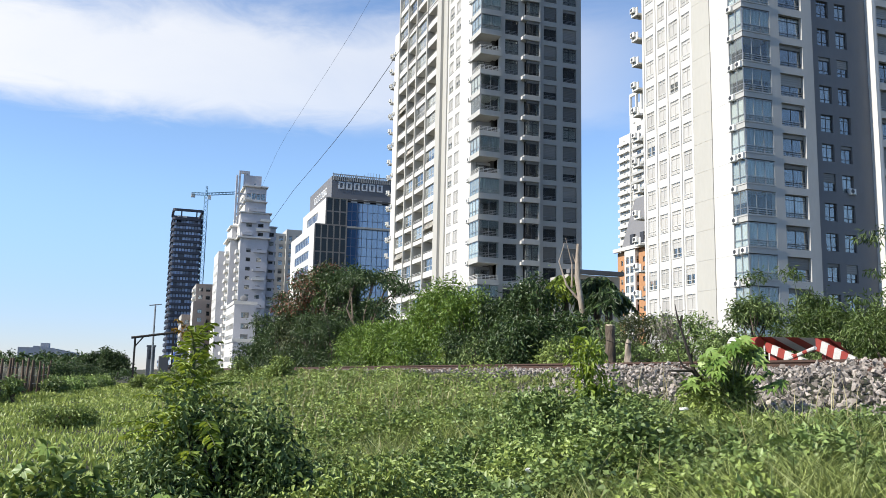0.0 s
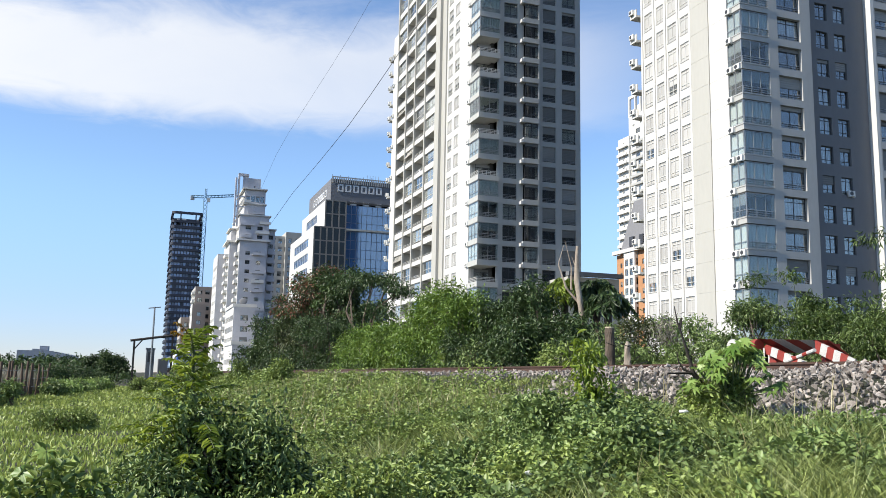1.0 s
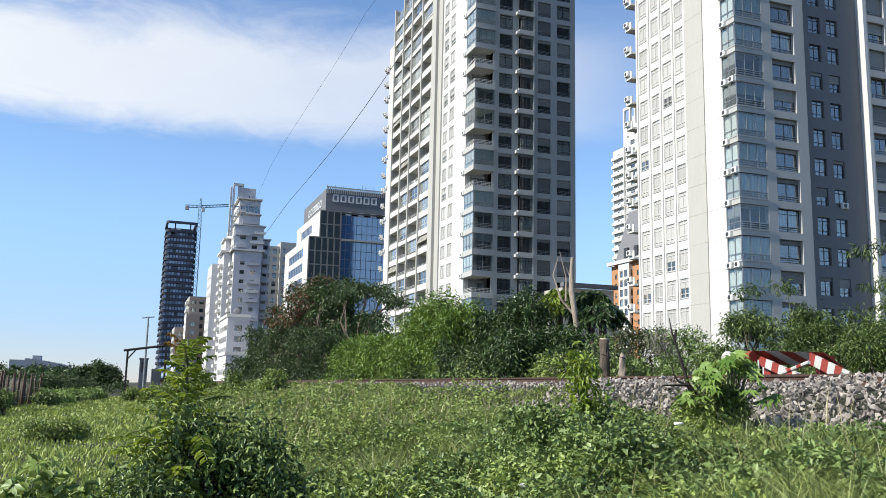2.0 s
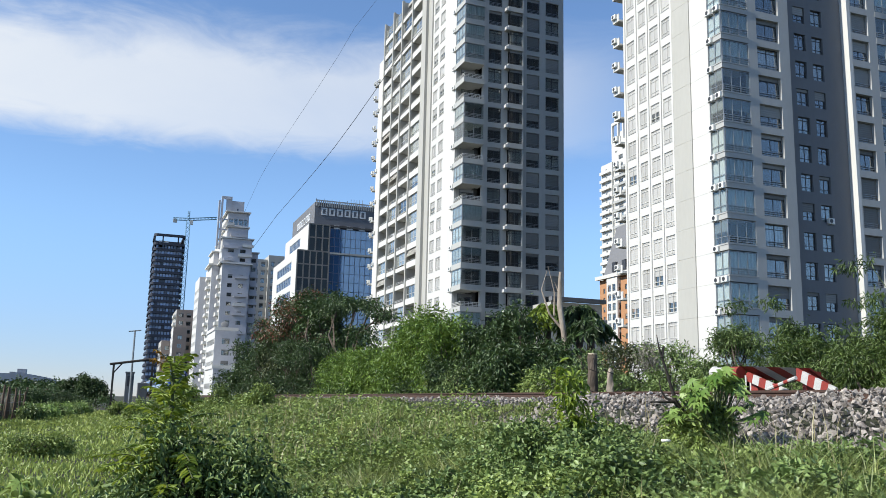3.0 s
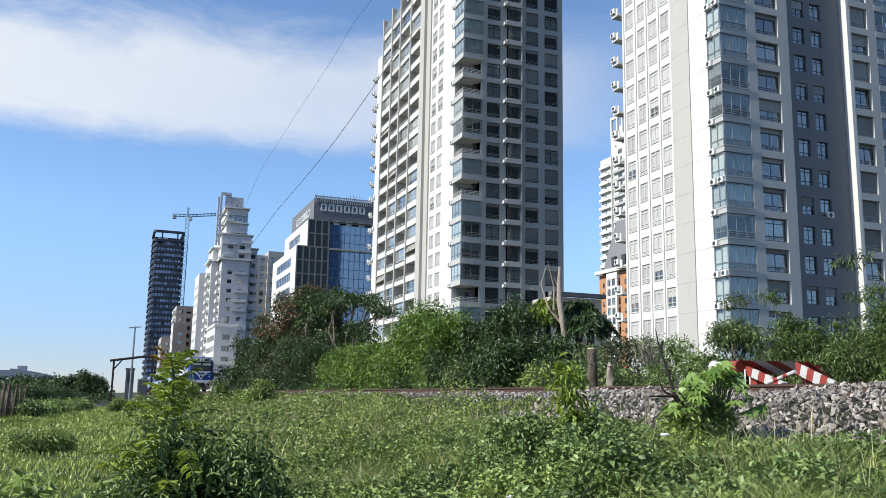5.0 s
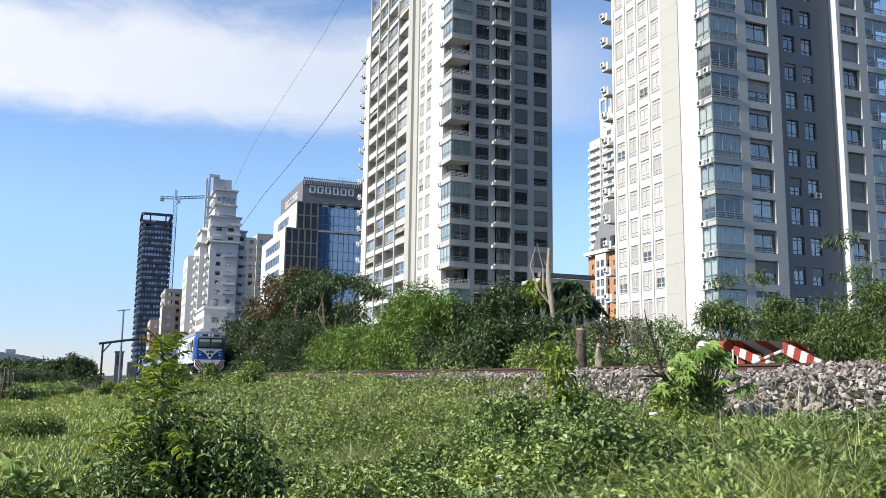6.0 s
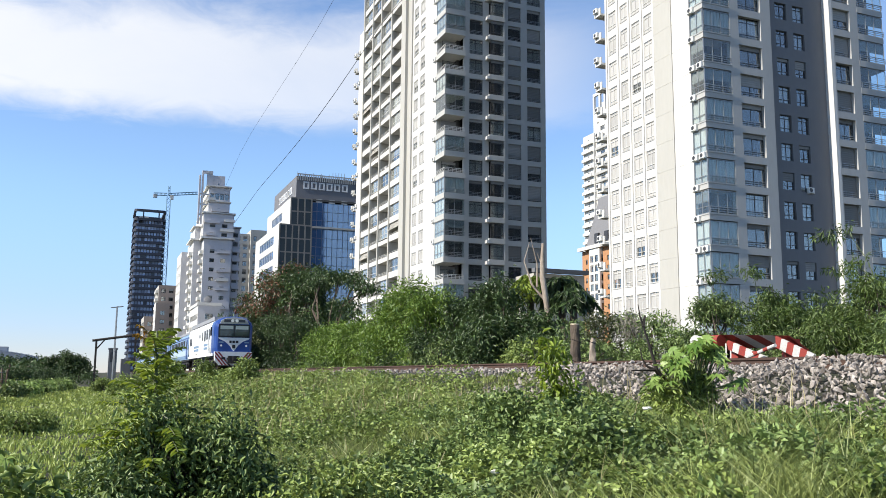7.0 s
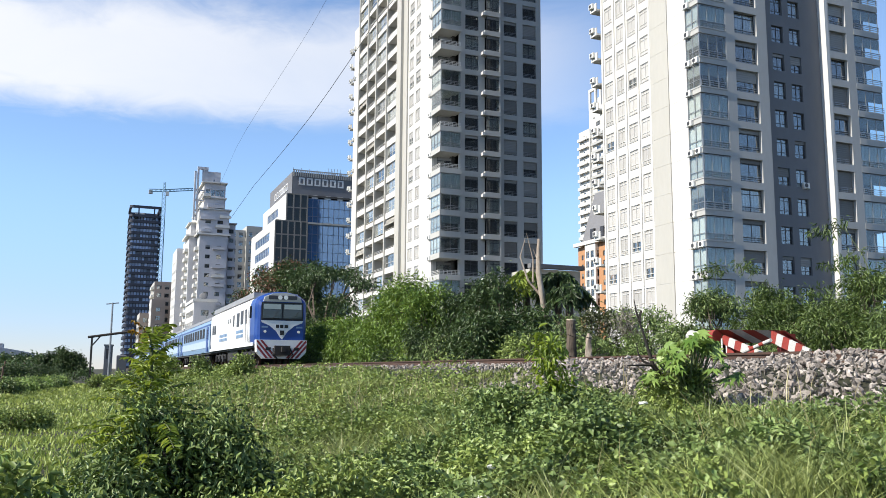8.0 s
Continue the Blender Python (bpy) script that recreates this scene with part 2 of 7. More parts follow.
def tube(bm, pts, radii, n=8, cap=True):
    """A tapered tube along a line of places."""
    rings = []
    pts = [Vector(p) for p in pts]
    for i, p in enumerate(pts):
        d = (pts[min(i + 1, len(pts) - 1)] - pts[max(i - 1, 0)]).normalized()
        a = d.cross(Vector((0.13, 0.37, 1.0)) if abs(d.z) < 0.9 else Vector((1, 0.2, 0))).normalized()
        b = d.cross(a)
        r = radii[i] if isinstance(radii, (list, tuple)) else radii
        rings.append([bm.verts.new(p + (a * math.cos(2 * math.pi * k / n) + b * math.sin(2 * math.pi * k / n)) * r) for k in range(n)])
    for q, s in zip(rings, rings[1:]):
        for k in range(n):
            bm.faces.new((q[k], q[(k + 1) % n], s[(k + 1) % n], s[k]))
    if cap:
        bm.faces.new(rings[0][::-1])
        bm.faces.new(rings[-1])


def mesh_of(bm, name, material, smooth=False):
    me = bpy.data.meshes.new(name)
    bmesh.ops.recalc_face_normals(bm, faces=bm.faces)
    bm.to_mesh(me)
    bm.free()
    for m in (material if isinstance(material, (list, tuple)) else (material,)):
        me.materials.append(m)
    if smooth:
        me.polygons.foreach_set("use_smooth", [True] * len(me.polygons))
    return me


def part(name, bm, material, parent=None, label="", m=None, smooth=False):
    me = bm if isinstance(bm, bpy.types.Mesh) else mesh_of(bm, name, material, smooth)
    ob = new(name, me)
    if parent is not None:
        ob.parent = parent
    if m is not None:
        ob.matrix_basis = m
    return tagged(ob, label)


def thing(name, m, label, category, group="", kind=""):
    ob = new(name)
    ob.empty_display_size = 0.2
    ob.matrix_basis = m
    return tagged(ob, label, category, group, kind)


def raw_mesh(name, verts, faces_per, material):
    """verts: (n, k, 3) arrays of pieces; faces_per: faces of one piece as index lists of equal length."""
    n, k = verts.shape[:2]
    f = np.array(faces_per)
    idx = (np.arange(n)[:, None, None] * k + f[None]).reshape(-1, f.shape[1])
    me = bpy.data.meshes.new(name)
    me.vertices.add(n * k)
    me.vertices.foreach_set("co", verts.reshape(-1).astype(np.float32))
    me.loops.add(idx.size)
    me.loops.foreach_set("vertex_index", idx.reshape(-1).astype(np.int32))
    me.polygons.add(len(idx))
    me.polygons.foreach_set("loop_start", (np.arange(len(idx)) * f.shape[1]).astype(np.int32))
    me.polygons.foreach_set("loop_total", np.full(len(idx), f.shape[1], np.int32))
    me.update(calc_edges=True)
    me.validate()
    me.materials.append(material)
    return me


def unit(a):
    return a / np.maximum(np.linalg.norm(a, axis=-1, keepdims=True), 1e-9)


def leaf_pieces(rng, places, heading, size, slim=0.5, droop=0.35, near=False):
    """Leaves at places, pointing along heading, folded on the midrib."""
    n = len(places)
    d = unit(heading)
    side = unit(np.cross(d, rng.normal(size=(n, 3)) * 0.6 + np.array([0, 0, 1.0])))
    up = np.cross(side, d)
    L = np.asarray(size).reshape(-1, 1) * np.ones((n, 1))
    w = L * slim * 0.5
    if near:
        v = np.stack([places, places + d * L * 0.28 + side * w * 0.85 + up * w * 0.30, places + d * L * 0.68 + side * w * 0.7 + up * w * 0.12,
                      places + d * L - up * L * droop, places + d * L * 0.68 - side * w * 0.7 + up * w * 0.12,
                      places + d * L * 0.28 - side * w * 0.85 + up * w * 0.30], 1)
        return v
    return np.stack([places, places + d * L * 0.45 + side * w + up * w * 0.35, places + d * L - up * L * droop,
                     places + d * L * 0.45 - side * w + up * w * 0.35], 1)


LEAF2 = [(0, 1, 2), (0, 2, 3)]
LEAF4 = [(0, 1, 2, 3), (0, 3, 4, 5)]


def wpart(name, bm, material, parent, label="", smooth=False):
    """A part given in world places."""
    ob = part(name, bm, material, None, label, None, smooth)
    ob.parent = parent
    root = parent.matrix_basis if parent.parent is None else parent.parent.matrix_basis @ parent.matrix_parent_inverse @ parent.matrix_basis
    ob.matrix_parent_inverse = root.inverted()
    return ob


# ---- ground and railway bed ----
TRACK_X, RAIL_Z = 10.4, 1.85


def ground_z(x, y):
    """Height of the earth: flat lane, bank up to the track, lower land beyond it."""
    x = np.asarray(x, float)
    z = np.interp(x, [-4000, -9, -5, 0.6, 2.2, 4.5, 7.0, 8.15, 12.7, 14.4, 22, 4000],
                  [0, 0, 0.0, 0.0, 0.22, 0.72, 1.17, 1.60, 1.60, 0.95, 0.6, 0.3])
    w = np.clip(1 - np.abs(x - 3) / 60, 0, 1)
    return z + w * 0.07 * (np.sin(x * 1.7 + y * 0.6) * np.sin(y * 0.9 - x * 0.4)) * (np.abs(x - 10.4) > 2.6)


def sheet(name, xs, ys, zf, material):
    gx, gy = np.meshgrid(xs, ys, indexing="ij")
    gz = zf(gx, gy)
    co = np.stack([gx, gy, gz], -1).reshape(-1, 3)
    nx, ny = len(xs), len(ys)
    i = (np.arange(nx - 1)[:, None] * ny + np.arange(ny - 1)[None]).reshape(-1)
    faces = np.stack([i, i + ny, i + ny + 1, i + 1], 1)
    me = bpy.data.meshes.new(name)
    me.from_pydata(co.tolist(), [], faces.tolist())
    me.polygons.foreach_set("use_smooth", [True] * len(faces))
    me.materials.append(material)
    return new(name, me)


EARTH = mat("grassy_earth", (0.034, 0.040, 0.014), 0.95, scale=0.8, bump=0.6, col2=(0.018, 0.017, 0.011), space="World")
xs = np.concatenate([[-4000, -1200, -300, -100, -50, -25], np.arange(-14, 26, 0.4), [30, 45, 80, 150, 400, 1200, 4000]])
ys = np.concatenate([[-4000, -800, -150, -40], np.arange(-12, 60, 0.6), np.arange(60, 140, 3), [150, 200, 300, 600, 1500, 4500]])
tagged(sheet("ground", xs, ys, ground_z, EARTH), "uneven green grassy earth rising to a railway bank", "ground", kind="structure")

RUST = mat("rusty_rail_steel", (0.11, 0.06, 0.042), 0.75, scale=6, col2=(0.055, 0.035, 0.028), bump=0.3, metal=0.3)
SLEEPER = mat("weathered_sleeper_wood", (0.14, 0.11, 0.085), 0.9, 0.4, 4, bump=0.5)


def railway():
    track = thing("railway_track", pose(TRACK_X, 0, RAIL_Z), "rusty steel railway track on wooden sleepers in ballast", "railway track", kind="structure")
    prof = [(-0.07, -0.17), (0.07, -0.17), (0.07, -0.155), (0.012, -0.13), (0.012, -0.05), (0.036, -0.035), (0.036, 0), (-0.036, 0),
            (-0.036, -0.035), (-0.012, -0.05), (-0.012, -0.13), (-0.07, -0.155)]
    for s in (-0.84, 0.84):
        bm = bmesh.new()
        a = [bm.verts.new((TRACK_X + s + x, -60, RAIL_Z + z)) for x, z in prof]
        b = [bm.verts.new((TRACK_X + s + x, 900, RAIL_Z + z)) for x, z in prof]
        for k in range(12):
            bm.faces.new((a[k], a[(k + 1) % 12], b[(k + 1) % 12], b[k]))
        wpart("rail", bm, RUST, track)
    bm = bmesh.new()
    box(bm, -1.35, 1.35, -0.12, 0.12, -0.33, -0.172)
    box(bm, -0.97, -0.71, -0.09, 0.09, -0.172, -0.16)
    box(bm, 0.71, 0.97, -0.09, 0.09, -0.172, -0.16)
    me = mesh_of(bm, "sleeper", SLEEPER)
    for k in range(190):
        part("sleeper", me, None, track, m=pose(0, 2 + k * 0.62, 0))


railway()


# ---- facades ----
class Face:
    """One side of a building. side 'S' looks to -Y, 'W' to -X, 'E' to +X. a runs along it, d goes inward from its plane."""

    def __init__(self, side, plane):
        self.side, self.plane = side, plane

    def box(self, bm, a0, a1, d0, d1, z0, z1):
        a0, a1 = min(a0, a1), max(a0, a1)
        p = self.plane
        if self.side == "S":
            box(bm, a0, a1, p + d0, p + d1, z0, z1)
        elif self.side == "W":
            box(bm, p + d0, p + d1, a0, a1, z0, z1)
        else:
            box(bm, p - d1, p - d0, a0, a1, z0, z1)

    def at(self, a, z, d=0.0):
        p = self.plane
        return {"S": pose(a, p + d, z, 0, 0, 0), "W": pose(p + d, a, z, 0, 0, -90), "E": pose(p - d, a, z, 0, 0, 90)}[self.side]


CACHE = {}
WRNG = random.Random(5)


def window_meshes(w, h, style):
    """Frame, pane, shutters (outside the glass but for glazed rooms), curtain and guard rail of one window size."""
    key = (round(w, 2), round(h, 2), style)
    if key in CACHE:
        return CACHE[key]
    fm = FRAMEW if style in ("white", "slim") else METAL if style == "glazed" else FRAME
    t = 0.05 if style == "glazed" else 0.065
    r = 0.02 if style == "glazed" else 0.16
    x0, x1 = -w / 2, w / 2
    n = 3 if style == "glazed" and w > 3.5 else 2
    cuts = [x0, x0 + t]
    for k in range(1, n):
        cuts += [x0 + w * k / n - t / 2, x0 + w * k / n + t / 2]
    cuts += [x1 - t, x1]
    rows = [0, t]
    for f in {"dark": (0.22, 0.78), "white": (0.2, 0.82), "slim": (0.36,), "glazed": (0.28,), "far": ()}[style]:
        rows += [h * f, h * f + t]
    rows += [h - t, h]
    bm = bmesh.new()
    grid_frame(bm, cuts, rows, lambda i, k: i % 2 == 0 or k % 2 == 0, r - (0.09 if style == "white" else 0), r + 0.08, False)
    if style == "far":
        nf = len(bm.faces)
        box(bm, x0 + t, x1 - t, r + 0.03, r + 0.045, t, h - t)
        bm.faces.ensure_lookup_table()
        for f in bm.faces[nf:]:
            f.material_index = 1
        frame_me, pane_me = mesh_of(bm, "window", (fm, GLASS)), None
    else:
        frame_me = mesh_of(bm, "window", fm)
        bm = bmesh.new()
        box(bm, x0 + t, x1 - t, r + 0.03, r + 0.045, t, h - t)
        pane_me = mesh_of(bm, "pane", GLASSG if style == "glazed" else GLASS)
    inside = style in ("glazed", "slim")
    y0 = r + 0.075 if inside else r - 0.025 if style == "white" else r - 0.055
    blinds = []
    for frac in (0.20, 0.52, 0.97):
        bm = bmesh.new()
        k = 2 * max(2, int(h * frac / 0.24))
        prof = [(y0 - 0.014 * (i % 2), h - 0.01 - (h * frac - t) * i / k) for i in range(k + 1)] + [(y0 + 0.03, h - 0.01 - (h * frac - t)), (y0 + 0.03, h - 0.01)]
        ends = [[bm.verts.new((x, y, z)) for y, z in prof] for x in (x0 + t, x1 - t)]
        for i in range(len(prof)):
            j = (i + 1) % len(prof)
            bm.faces.new((ends[0][i], ends[0][j], ends[1][j], ends[1][i]))
        blinds.append(mesh_of(bm, "roller_shutter", BLINDW if style in ("white", "slim") else BLIND))
    bm = bmesh.new()
    k = 24
    top = [bm.verts.new((x0 + w * i / k, r + 0.14 + 0.03 * math.sin(i * 2.1), h - t)) for i in range(k + 1)]
    low = [bm.verts.new((v.co.x, v.co.y, t)) for v in top]
    for i in range(k):
        bm.faces.new((top[i], top[i + 1], low[i + 1], low[i]))
    blinds.append(mesh_of(bm, "curtain", CURTAIN))
    bm = bmesh.new()
    for z in (0.16, 0.40, 0.62):
        box(bm, x0, x1, r - 0.15, r - 0.11, z, z + 0.05)
    for k in range(4):
        x = x0 + 0.02 + (w - 0.07) * k / 3
        box(bm, x, x + 0.03, r - 0.145, r - 0.115, 0.0, 0.66)
    rail_me = mesh_of(bm, "guard_rail", METAL)
    CACHE[key] = (frame_me, pane_me, blinds, rail_me)
    return CACHE[key]


def window(parent, face, a, z, w, h, style, mode=None, rail=False, d=0.0):
    fm, pm, blinds, rm = window_meshes(w, h, style)
    ob = part("window", fm, None, None, m=face.at(a, z, d))
    ob.parent, ob.matrix_parent_inverse = parent, parent.matrix_basis.inverted()
    if pm:
        pane = part("pane", pm, None, ob)
        pane.visible_shadow = False
    r = WRNG.random()
    pick = mode if mode is not None else ("shut" if r < 0.25 else "half" if r < 0.45 else "top" if r < 0.65 else "curtain" if r < 0.9 else "none")
    if pick == "curtain":
        part("curtain", blinds[3], None, ob)
    elif pick != "none":
        part("roller_shutter", blinds[{"top": 0, "half": 1, "shut": 2}[pick]], None, ob)
    if rail:
        part("guard_rail", rm, None, ob)
    return ob


def wall(parent, face, a0, a1, zb, zt, openings, material, t=0.4, label=""):
    """A wall with real openings. openings: (c0, c1, [(z0, z1), ...]) in order along the face, all columns with one set of rows."""
    bm = bmesh.new()
    openings = sorted(o for o in openings if o[2])
    cuts = [a0] + [c for o in openings for c in o[:2]] + [a1]
    rows = [zb] + [z for q in (openings[0][2] if openings else []) for z in q] + [zt]
    grid_frame(bm, cuts, rows, lambda i, k: i % 2 == 0 or k % 2 == 0, 0, t)
    p = face.plane
    for v in bm.verts:
        x, y, z = v.co
        v.co = {"S": (x, p + y, z), "W": (p + y, x, z), "E": (p - y, x, z)}[face.side]
    return wpart("wall", bm, material, parent, label)


def ac_mesh():
    if "ac" not in CACHE:
        bm = bmesh.new()
        box(bm, -0.42, 0.42, -0.34, -0.02, 0, 0.62)
        bmesh.ops.bevel(bm, geom=bm.edges[:], offset=0.03, segments=1, affect="EDGES")
        box(bm, -0.36, -0.30, -0.40, 0.05, -0.08, 0)
        box(bm, 0.30, 0.36, -0.40, 0.05, -0.08, 0)
        body = mesh_of(bm, "air_conditioner", ACW)
        bm = bmesh.new()
        tube(bm, [(-0.08, -0.335, 0.31), (-0.08, -0.36, 0.31)], [0.25, 0.22], 14)
        CACHE["ac"] = (body, mesh_of(bm, "fan_grille", FRAME))
    return CACHE["ac"]


def air_conditioner(parent, face, a, z, d=0.0):
    body, fan = ac_mesh()
    ob = part("air_conditioner", body, None, None, m=face.at(a, z, d))
    ob.parent, ob.matrix_parent_inverse = parent, parent.matrix_basis.inverted()
    part("fan_grille", fan, None, ob)


def solid(parent, name, x0, x1, y0, y1, z0, z1, material, label=""):
    bm = bmesh.new()
    box(bm, x0, x1, y0, y1, z0, z1)
    return wpart(name, bm, material, parent, label)


# ---- tower one: white and grey apartment tower ----
def tower_one():
    X, Y, P, N, Z0 = 46.84, 117.0, 3.222, 24, -0.40
    b = thing("apartment_tower", pose(X, Y, 0), "tall white and grey apartment tower with rows of balconies", "apartment building")
    S, W = Face("S", Y), Face("W", X)
    top = 77.4
    sill = [Z0 + k * P for k in range(N)]
    rows = [(z, z + 2.4) for z in sill]
    # front in shade
    cols = [(50.96, 53.25), (57.61, 59.88), (60.98, 63.39)]
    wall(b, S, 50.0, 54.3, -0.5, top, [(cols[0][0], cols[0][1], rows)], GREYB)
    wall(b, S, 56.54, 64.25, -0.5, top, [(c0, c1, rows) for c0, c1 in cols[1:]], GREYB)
    for k, z in enumerate(sill):
        window(b, S, (cols[0][0] + cols[0][1]) / 2, z, 2.29, 2.4, "dark", WRNG.choice(["top", "none", "curtain", "top"]), True, 0.1)
        for c0, c1 in cols[1:]:
            window(b, S, (c0 + c1) / 2, z, c1 - c0, 2.4, "dark", WRNG.choice(["shut", "shut", "shut", "half", "curtain", "top", "none"]), True, 0.1)
    # projecting bay
    bay = Face("S", Y - 0.75)
    for z in sill:
        window(b, bay, 55.42, z, 2.2, 2.4, "dark", WRNG.choice(["curtain", "curtain", "top", "none"]), False, 0.0)
    for k in range(N + 1):
        z = Z0 + k * P
        bm = bmesh.new()
        box(bm, 53.95, 56.6, Y - 0.9, Y + 0.3, z - 0.79, z - 0.004)
        wpart("bay_slab", bm, GREYB, b)
        bm = bmesh.new()
        box(bm, 53.55, 53.94, Y - 0.95, Y - 0.02, z - 0.79, z - 0.3)
        wpart("bay_ledge", bm, WHITE, b)
    bm = bmesh.new()
    box(bm, 56.5, 56.7, Y - 0.8, Y + 0.4, 0, top - 1)
    wpart("bay_side", bm, GREYB, b)
    # corner balconies, glazed or open
    open_floors = {5, 10, 12, 15, 16}
    part_open = {6, 8, 13, 14, 20}
    XB, YB = X - 0.16, Y - 0.6
    for k, z in enumerate(sill):
        bm = bmesh.new()
        box(bm, XB - 0.05, 50.05, YB - 0.05, Y + 3.3, z - 0.79, z - 0.5)
        box(bm, XB - 0.05, 50.05, YB - 0.05, YB + 0.08, z - 0.5, z + 0.02)
        box(bm, XB - 0.05, XB + 0.08, YB + 0.08, Y + 3.3, z - 0.5, z + 0.02)
        wpart("balcony", bm, GREYB, b)
        bf, wf = Face("S", YB), Face("W", XB)
        if k not in open_floors:
            window(b, bf, (XB + 0.08 + 50.0) / 2, z + 0.03, 50.0 - XB - 0.08, 2.36, "glazed",
                   "none" if k in part_open else WRNG.choice(["curtain", "curtain", "half", "curtain"]), True)
            window(b, wf, Y + 1.35, z + 0.03, 3.75, 2.36, "glazed", "none" if k == 13 else "curtain")
        else:
            bm = bmesh.new()
            for zz in (0.15, 0.38, 0.60):
                box(bm, XB, 50.0, YB - 0.02, YB + 0.02, z + zz, z + zz + 0.06)
                box(bm, XB - 0.02, XB + 0.02, YB + 0.03, Y + 3.3, z + zz, z + zz + 0.06)
            for i in range(6):
                box(bm, XB + i * 0.64, XB + 0.05 + i * 0.64, YB - 0.015, YB + 0.015, z + 0.02, z + 0.62)
            wpart("guard_rail", bm, FRAMEW, b)
            window(b, Face("S", Y + 1.6), 48.3, z - 0.3, 2.4, 2.4, "dark", WRNG.choice(["half", "none", "top"]))
        air_conditioner(b, W, Y + 3.75, z - 0.7)
    # the sunlit long side
    wcols = [(125.65, 127.8), (128.8, 130.9)]
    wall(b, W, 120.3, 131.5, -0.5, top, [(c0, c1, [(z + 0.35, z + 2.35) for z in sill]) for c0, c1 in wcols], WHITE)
    for z in sill:
        for c0, c1 in wcols:
            window(b, W, (c0 + c1) / 2, z + 0.35, c1 - c0, 2.0, "white", WRNG.choice(["shut", "shut", "shut", "shut", "half"]))
            bm = bmesh.new()
            box(bm, X - 0.07, X, c0 - 0.08, c1 + 0.08, z + 0.26, z + 0.345)
            wpart("sill", bm, GREYB, b)
    bm = bmesh.new()
    box(bm, X - 0.25, X + 1, 131.5, 133.4, -0.5, top + 0.3)
    box(bm, X - 0.75, X + 1, 133.4, 135.6, -0.5, top + 0.3)
    wpart("pilaster", bm, CREAM, b, "beige full-height pilaster")
    # four stacks of deep balconies between fins, some closed in with glass
    edges = [135.6, 141.5, 147.75, 153.25, 159.2]
    awning = mat("pale_awning_cloth", (0.55, 0.53, 0.48), 0.9, 0.15, 2)
    # back wall coloured darker to deepen the shade inside the balconies
    shade = mat("recess_shade_wall", (0.30, 0.29, 0.27), 0.85, 0.2, 0.8, space="World")
    for j, (y0, y1) in enumerate(zip(edges, edges[1:])):
        bm = bmesh.new()
        box(bm, X - 0.75, X - 0.3, y1 - 0.45, y1, 0, top + 0.2)
        box(bm, X - 0.3, X + 2, y1 - 0.3, y1 - 0.12, 0, top)
        wpart("balcony_fin", bm, CREAM, b)
        a0, a1 = y0 + 0.004, y1 - 0.46
        for k, z in enumerate(sill):
            if z + 2 > top:
                continue
            bm = bmesh.new()
            box(bm, X - 0.55, X + 2, a0, a1, z - 0.79, z - 0.55)
            box(bm, X - 0.55, X - 0.42, a0, a1, z - 0.55, z - 0.05 + 0.3 * ((k * 3 + j) % 3 == 0))
            wpart("balcony", bm, WHITE, b)
            r = WRNG.random()
            if r < 0.36:
                window(b, Face("W", X - 0.5), (a0 + a1) / 2, z + 0.27, a1 - a0 - 0.1, 2.12, "slim", WRNG.choice(["curtain", "shut", "half", "none", "shut"]))
            else:
                bm = bmesh.new()
                for zz in (0.02, 0.25, 0.48):
                    box(bm, X - 0.50, X - 0.46, a0, a1, z + zz, z + zz + 0.045)
                for i in range(7):
                    yy = a0 + 0.1 + (a1 - a0 - 0.25) * i / 6
                    box(bm, X - 0.50, X - 0.47, yy, yy + 0.04, z - 0.05, z + 0.5)
                wpart("guard_rail", bm, FRAMEW, b)
                if r > 0.86:
                    bm = bmesh.new()
                    q = [bm.verts.new(p) for p in ((X - 0.3, a0 + 0.2, z + 2.35), (X - 0.3, a1 - 0.2, z + 2.35), (X - 0.85, a1 - 0.2, z + 1.1), (X - 0.85, a0 + 0.2, z + 1.1))]
                    f = bm.faces.new(q)
                    bmesh.ops.solidify(bm, geom=[f], thickness=0.04)
                    wpart("awning", bm, awning, b)
            window(b, Face("W", X + 2.0), (y0 + y1) / 2, z - 0.5, 2.8, 2.3, "dark", WRNG.choice(["half", "top", "none", "curtain"]))
            if WRNG.random() < 0.3:
                air_conditioner(b, Face("W", X + 0.2), WRNG.uniform(a0 + 0.8, a1 - 0.8), z + 0.1)
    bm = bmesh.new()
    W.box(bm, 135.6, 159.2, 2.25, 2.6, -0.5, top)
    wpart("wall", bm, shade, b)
    end = 71.3
    wall(b, W, 159.2, 164.6, -0.5, end, [(160.0, 161.4, [(z + 0.35, z + 2.3) for z in sill[:22]])], WHITE)
    for z in sill[:22]:
        window(b, W, 160.7, z + 0.35, 1.4, 1.95, "white", "shut")
    for k, z in enumerate(sill[:22]):
        bm = bmesh.new()
        box(bm, X - 0.45, X + 2, 164.6, 166.0, z - 0.75, z - 0.45)
        box(bm, X - 0.45, X - 0.3, 164.6, 166.0, z - 0.45, z + 0.2)
        wpart("balcony", bm, WHITE, b)
        air_conditioner(b, Face("W", X - 0.45), 165.3, z - 0.4)
        if k % 2:
            air_conditioner(b, W, 164.0, z - 0.2)
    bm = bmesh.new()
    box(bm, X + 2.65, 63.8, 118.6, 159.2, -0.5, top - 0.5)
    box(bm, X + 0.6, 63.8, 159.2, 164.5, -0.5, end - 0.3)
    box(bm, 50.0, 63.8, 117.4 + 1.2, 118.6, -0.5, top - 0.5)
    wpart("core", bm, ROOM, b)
    bm = bmesh.new()
    box(bm, X + 0.4, 64.25, 117.4, 159.2, top - 0.9, top - 0.4)
